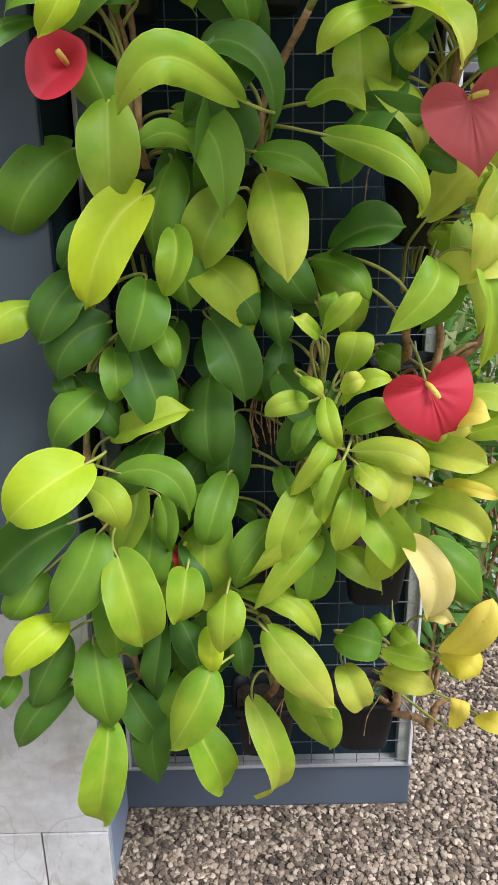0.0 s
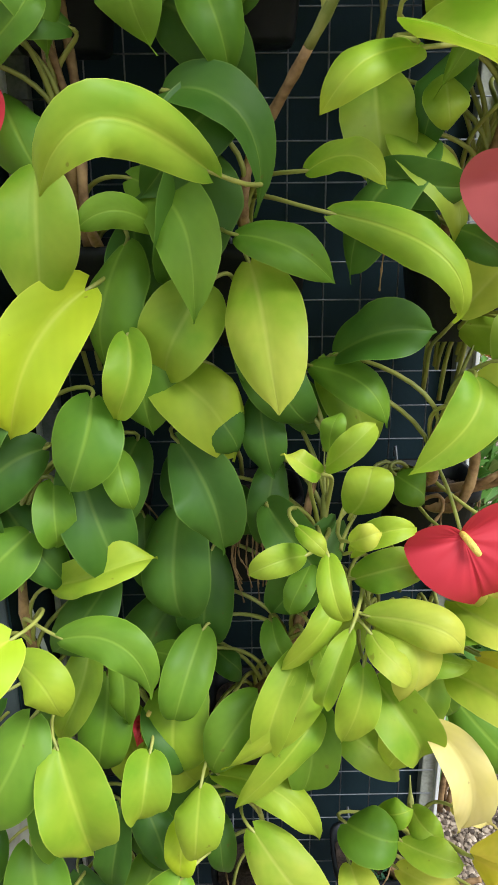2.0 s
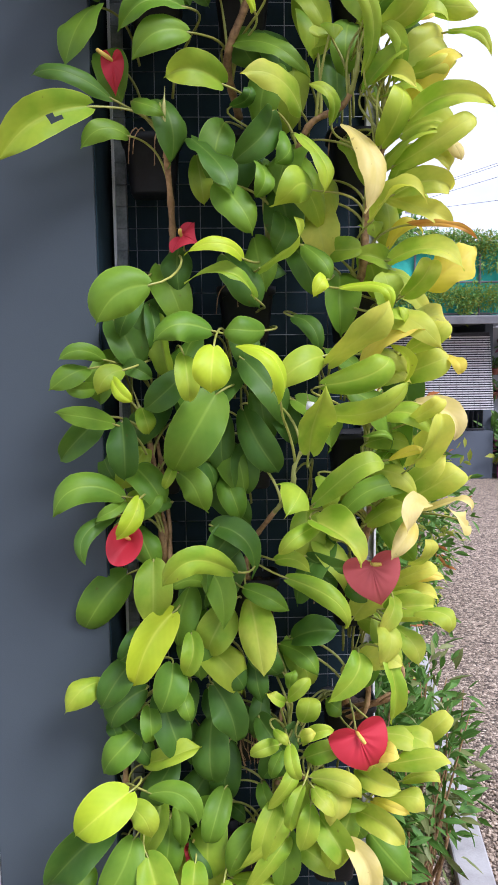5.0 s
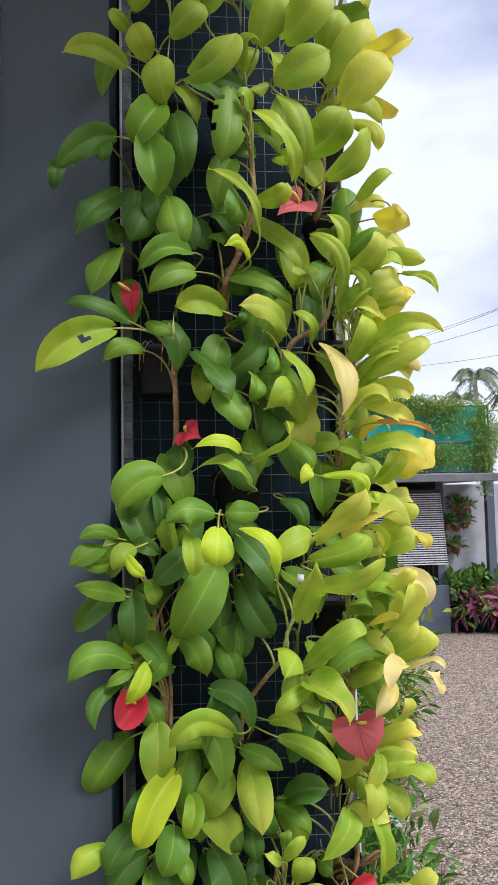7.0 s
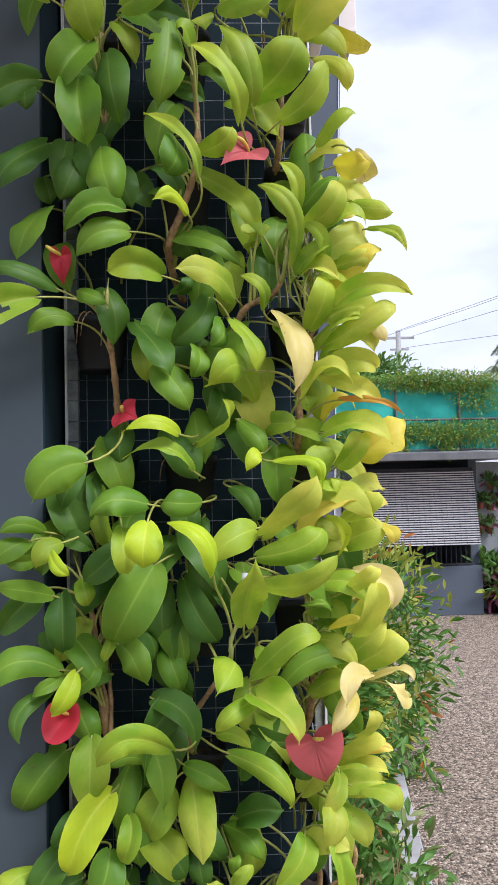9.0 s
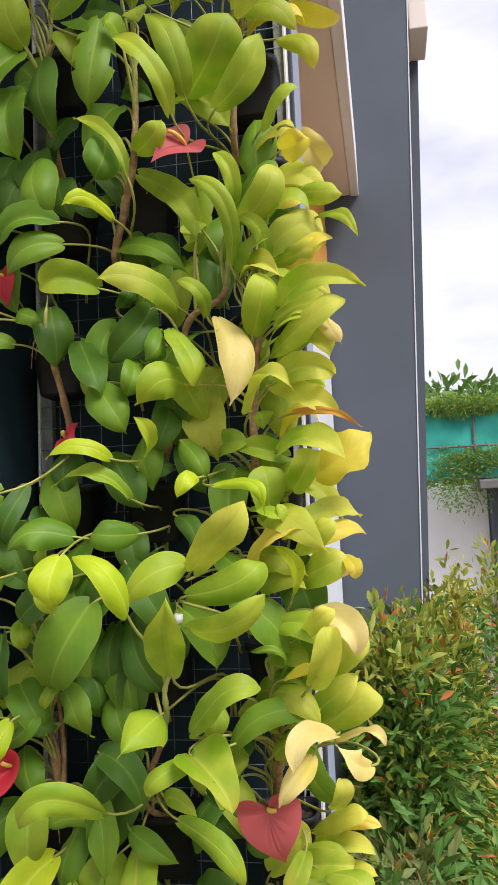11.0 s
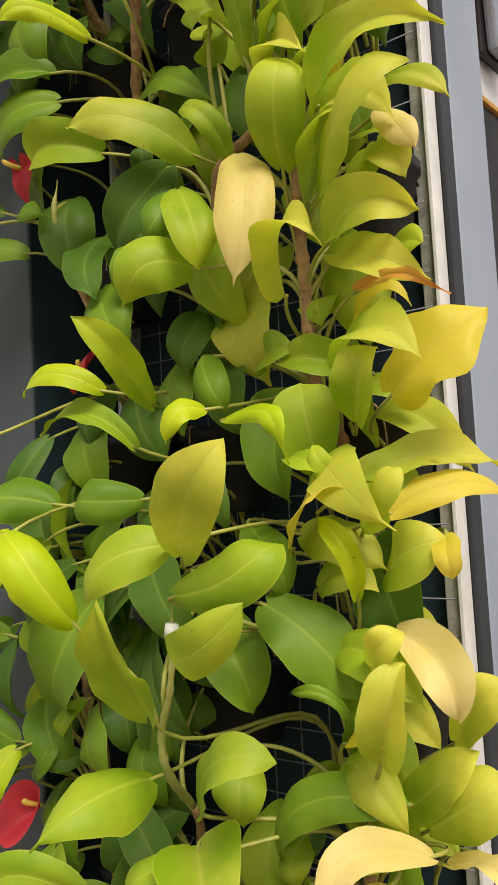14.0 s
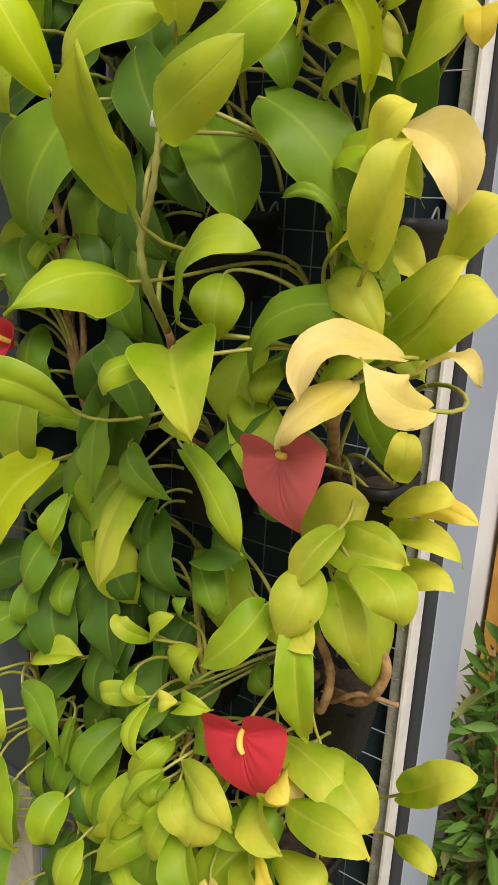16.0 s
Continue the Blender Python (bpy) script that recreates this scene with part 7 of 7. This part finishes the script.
vine = thing("creeper", "green creeper hanging over the shade net", "creeper", at=(3.0, KY - 0.4, 2.4))
for k, (cx, cz, rx, rz, n) in enumerate(((1.6, 3.34, 0.9, 0.14, 2200), (3.2, 3.34, 1.0, 0.15, 2600), (3.8, 3.10, 0.45, 0.22, 450), (4.35, 2.9, 0.24, 0.55, 1200), (2.4, 2.62, 1.3, 0.17, 2200), (3.6, 2.60, 0.8, 0.20, 1300),
                                         (3.3, 2.40, 0.08, 0.16, 120), (2.7, 2.42, 0.06, 0.14, 90), (4.3, 2.35, 0.14, 0.35, 260), (1.5, 2.35, 0.5, 0.45, 1000))):
    on(vine, foliage("foliage", vine, int(n * 1.9), (cx, KY - 0.38, cz), (rx, 0.10, rz), 0.055, (CREEPER, HEDGETOP), 40 + k, (0.7, 0.3), hollow=0.05))

structure("wall_yard", box_bm(-2.0, KY + 0.25, 0.0, 1.88, KY + 0.40, 2.3, 0.006), WHITE, "white yard wall beside the kennel", "wall")
# white wall, drawn grey for the shade under the roof
structure("wall_yard_east", box_bm(3.87, KY + 0.45, 0.0, 5.6, KY + 0.6, 2.2, 0.006), YARDSHADE, "white yard wall with hung flower pots", "wall")
structure("post", box_bm(4.53, KY + 0.1, 0.0, 4.65, KY + 0.22, 2.75, 0.006), GREY, "dark grey steel post", "post")
structure("wall_neighbour", box_bm(4.62, KY + 2.2, 0.0, 9.0, KY + 6.0, 3.15, 0.01), WHITE, "white neighbouring house", "house wall")
structure("roof_neighbour", box_bm(4.55, KY + 2.0, 3.152, 9.2, KY + 6.2, 3.30, 0.01), CONCRETE, "flat roof of the neighbouring house", "roof")


def bowl_plant(name, label, x, y, z, pot_r, spread, mats, shares, seed, n, size, group):
    p = thing(name, label, "potted plant", group, at=(x, y, z))
    bm = bmesh.new()
    rings = [[bm.verts.new((math.cos(k * math.tau / 14) * pot_r * w, math.sin(k * math.tau / 14) * pot_r * w, pot_r * h)) for k in range(14)]
             for h, w in ((0, 0.7), (1.5, 1.0), (1.75, 1.06), (1.75, 0.9), (1.6, 0.0001))]
    for a, b in zip(rings, rings[1:]):
        for k in range(14):
            bm.faces.new((a[k], a[(k + 1) % 14], b[(k + 1) % 14], b[k]))
    bm.faces.new(list(reversed(rings[0])))
    part("pot", bm, TERRACOTTA if group else PLASTIC, p, "", True)
    foliage("foliage", p, n, (0, 0, pot_r * 1.7 + spread * 0.5), (spread, spread, spread * 0.7), size, mats, seed, shares, hollow=0.1)
    return p


for k, (x, z) in enumerate(((3.98, 1.50), (4.13, 1.48), (4.28, 1.52), (3.98, 1.14), (4.12, 1.13), (4.3, 1.75), (4.15, 1.78))):
    bowl_plant("hanging_plant", "dark leaved plant in a terracotta pot on the wall", x, KY + 0.36, z, 0.06, 0.10, (MAGENTA, FARGREEN), (0.2, 0.8), 70 + k, 70, 0.13, "pots on the yard wall")
for k, (x, y, s) in enumerate(((4.15, KY + 0.1, 0.30), (4.35, KY + 0.05, 0.28), (4.62, KY - 0.1, 0.32))):
    bowl_plant("bromeliad", "magenta striped bromeliad in a dark pot on the ground", x, y, 0.0, 0.14, s, (MAGENTA, HEDGETOP, FARGREEN), (0.6, 0.15, 0.25), 80 + k, 150, 0.24, "")
for k, (x, y, s) in enumerate(((4.0, KY + 0.25, 0.30), (4.45, KY + 0.28, 0.30), (4.8, KY + 0.25, 0.34))):
    bowl_plant("potted_fern", "dark green leafy plant in a pot by the wall", x, y, 0.25, 0.14, s, (FARGREEN, HEDGE), (0.5, 0.5), 90 + k, 200, 0.24, "")


# ---------------------------------------------------------------- far trees, palms, pole
def tree(x, y, h, crown, n, seed, size=0.5):
    t = thing("tree", "leafy green tree behind the yard", "tree", "far trees", at=(x, y, 0))
    part("trunk", tube_bm(curve_points([(0, 0, 0), (0.1, 0, h * 0.35), (0.0, 0.1, h * 0.7)], 6), [0.22 - 0.012 * i for i in range(13)], 8), STEM, t, "", True)
    r = random.Random(seed)
    for k in range(7):
        c = (r.uniform(-crown, crown) * 0.8, r.uniform(-crown, crown) * 0.6, h * r.uniform(0.55, 0.88))
        part("limb", tube_bm(curve_points([(0, 0, h * 0.45), (c[0] * 0.5, c[1] * 0.5, c[2] * 0.8), c], 4), [0.08 - 0.007 * i for i in range(9)], 5), STEM, t, "", True)
        foliage("crown", t, n // 7, c, (crown * 0.55, crown * 0.5, crown * 0.38), size, (FARGREEN, HEDGE), seed * 10 + k, (0.7, 0.3), hollow=0.1)
    return t


def palm(x, y, h, seed):
    t = thing("palm", "coconut palm behind the yard", "palm tree", "far palms", at=(x, y, 0))
    part("trunk", tube_bm(curve_points([(0, 0, 0), (0.25, 0, h * 0.5), (0.1, 0, h)], 6), [0.14 - 0.005 * i for i in range(13)], 8), CONCRETE, t, "", True)
    r = random.Random(seed)
    for k in range(15):
        a, lift = r.uniform(0, math.tau), r.uniform(-0.2, 0.9)
        L = h * 0.17 * r.uniform(0.8, 1.1)
        d = Vector((math.cos(a), math.sin(a), 0))
        rib = curve_points([Vector((0.1, 0, h)), Vector((0.1, 0, h + L * 0.5 * lift)) + d * L * 0.5, Vector((0.1, 0, h + L * (lift - 0.75) * 0.8)) + d * L], 22)
        bm = tube_bm(rib, 0.016, 4)
        for i in range(3, len(rib)):
            tan = (rib[i] - rib[i - 1]).normalized()
            side = tan.cross(Vector((0, 0, 1))).normalized()
            reach = L * 0.26 * math.sin(math.pi * (0.12 + 0.80 * i / len(rib)))
            for s_ in (-1, 1):
                tipp = rib[i] + side * s_ * reach * r.uniform(0.8, 1.1) + tan * reach * 0.6 - Vector((0, 0, reach * r.uniform(0.3, 0.9)))
                a0, a1, a2 = bm.verts.new(rib[i]), bm.verts.new(rib[i] + tan * 0.035), bm.verts.new(tipp)
                bm.faces.new((a0, a1, a2))
        part("frond", bm, PALMHAZE, t, "")
    return t


tree(4.9, 24, 6.5, 1.3, 1800, 21, 0.32)
tree(6.7, 24, 5.5, 0.9, 1200, 22, 0.3)
tree(6.4, 30, 6.0, 2.2, 2600, 3)
tree(9.2, 33, 5.6, 2.6, 2600, 4)
tree(12.5, 30, 4.9, 2.2, 2200, 5)
tree(3.0, 26, 6.2, 2.2, 2400, 6)
tree(0.6, 24, 6.4, 2.6, 2600, 8)
tree(4.6, 34, 5.6, 2.4, 2200, 9)
palm(11.0, 27.5, 6.5, 5)
palm(13.0, 29, 6.0, 6)
palm(15.2, 40, 7.4, 7)
pole = thing("utility_pole", "grey concrete utility pole with two crossarms", "utility pole", at=(9.74, 40, 0))
part("post", tube_bm([(0, 0, 0), (0, 0, 9.8)], [0.20, 0.13], 10), CONCRETE, pole, "", True)
part("crossarm", box_bm(-0.85, -0.05, 9.35, 0.85, 0.05, 9.48, 0.01), CONCRETE, pole)
part("crossarm", box_bm(-0.45, -0.05, 8.75, 0.55, 0.05, 8.85, 0.01), CONCRETE, pole)
for k, (x, z, dz) in enumerate(((9.0, 9.5, 0.0), (9.74, 9.8, 0.2), (10.5, 9.5, 0.1), (9.9, 8.85, -1.0))):
    wire = thing("power_cable", "thin dark overhead power cable", "cable", "power cables", at=(x, 40, z))
    part("strand", tube_bm(curve_points([(0, 0, 0), (5.5 + k * 0.4, -8, 1.0 + dz), (10.5 + k * 0.8, -16, 3.4 + dz)], 8), 0.012, 4), BLACK, wire, "")
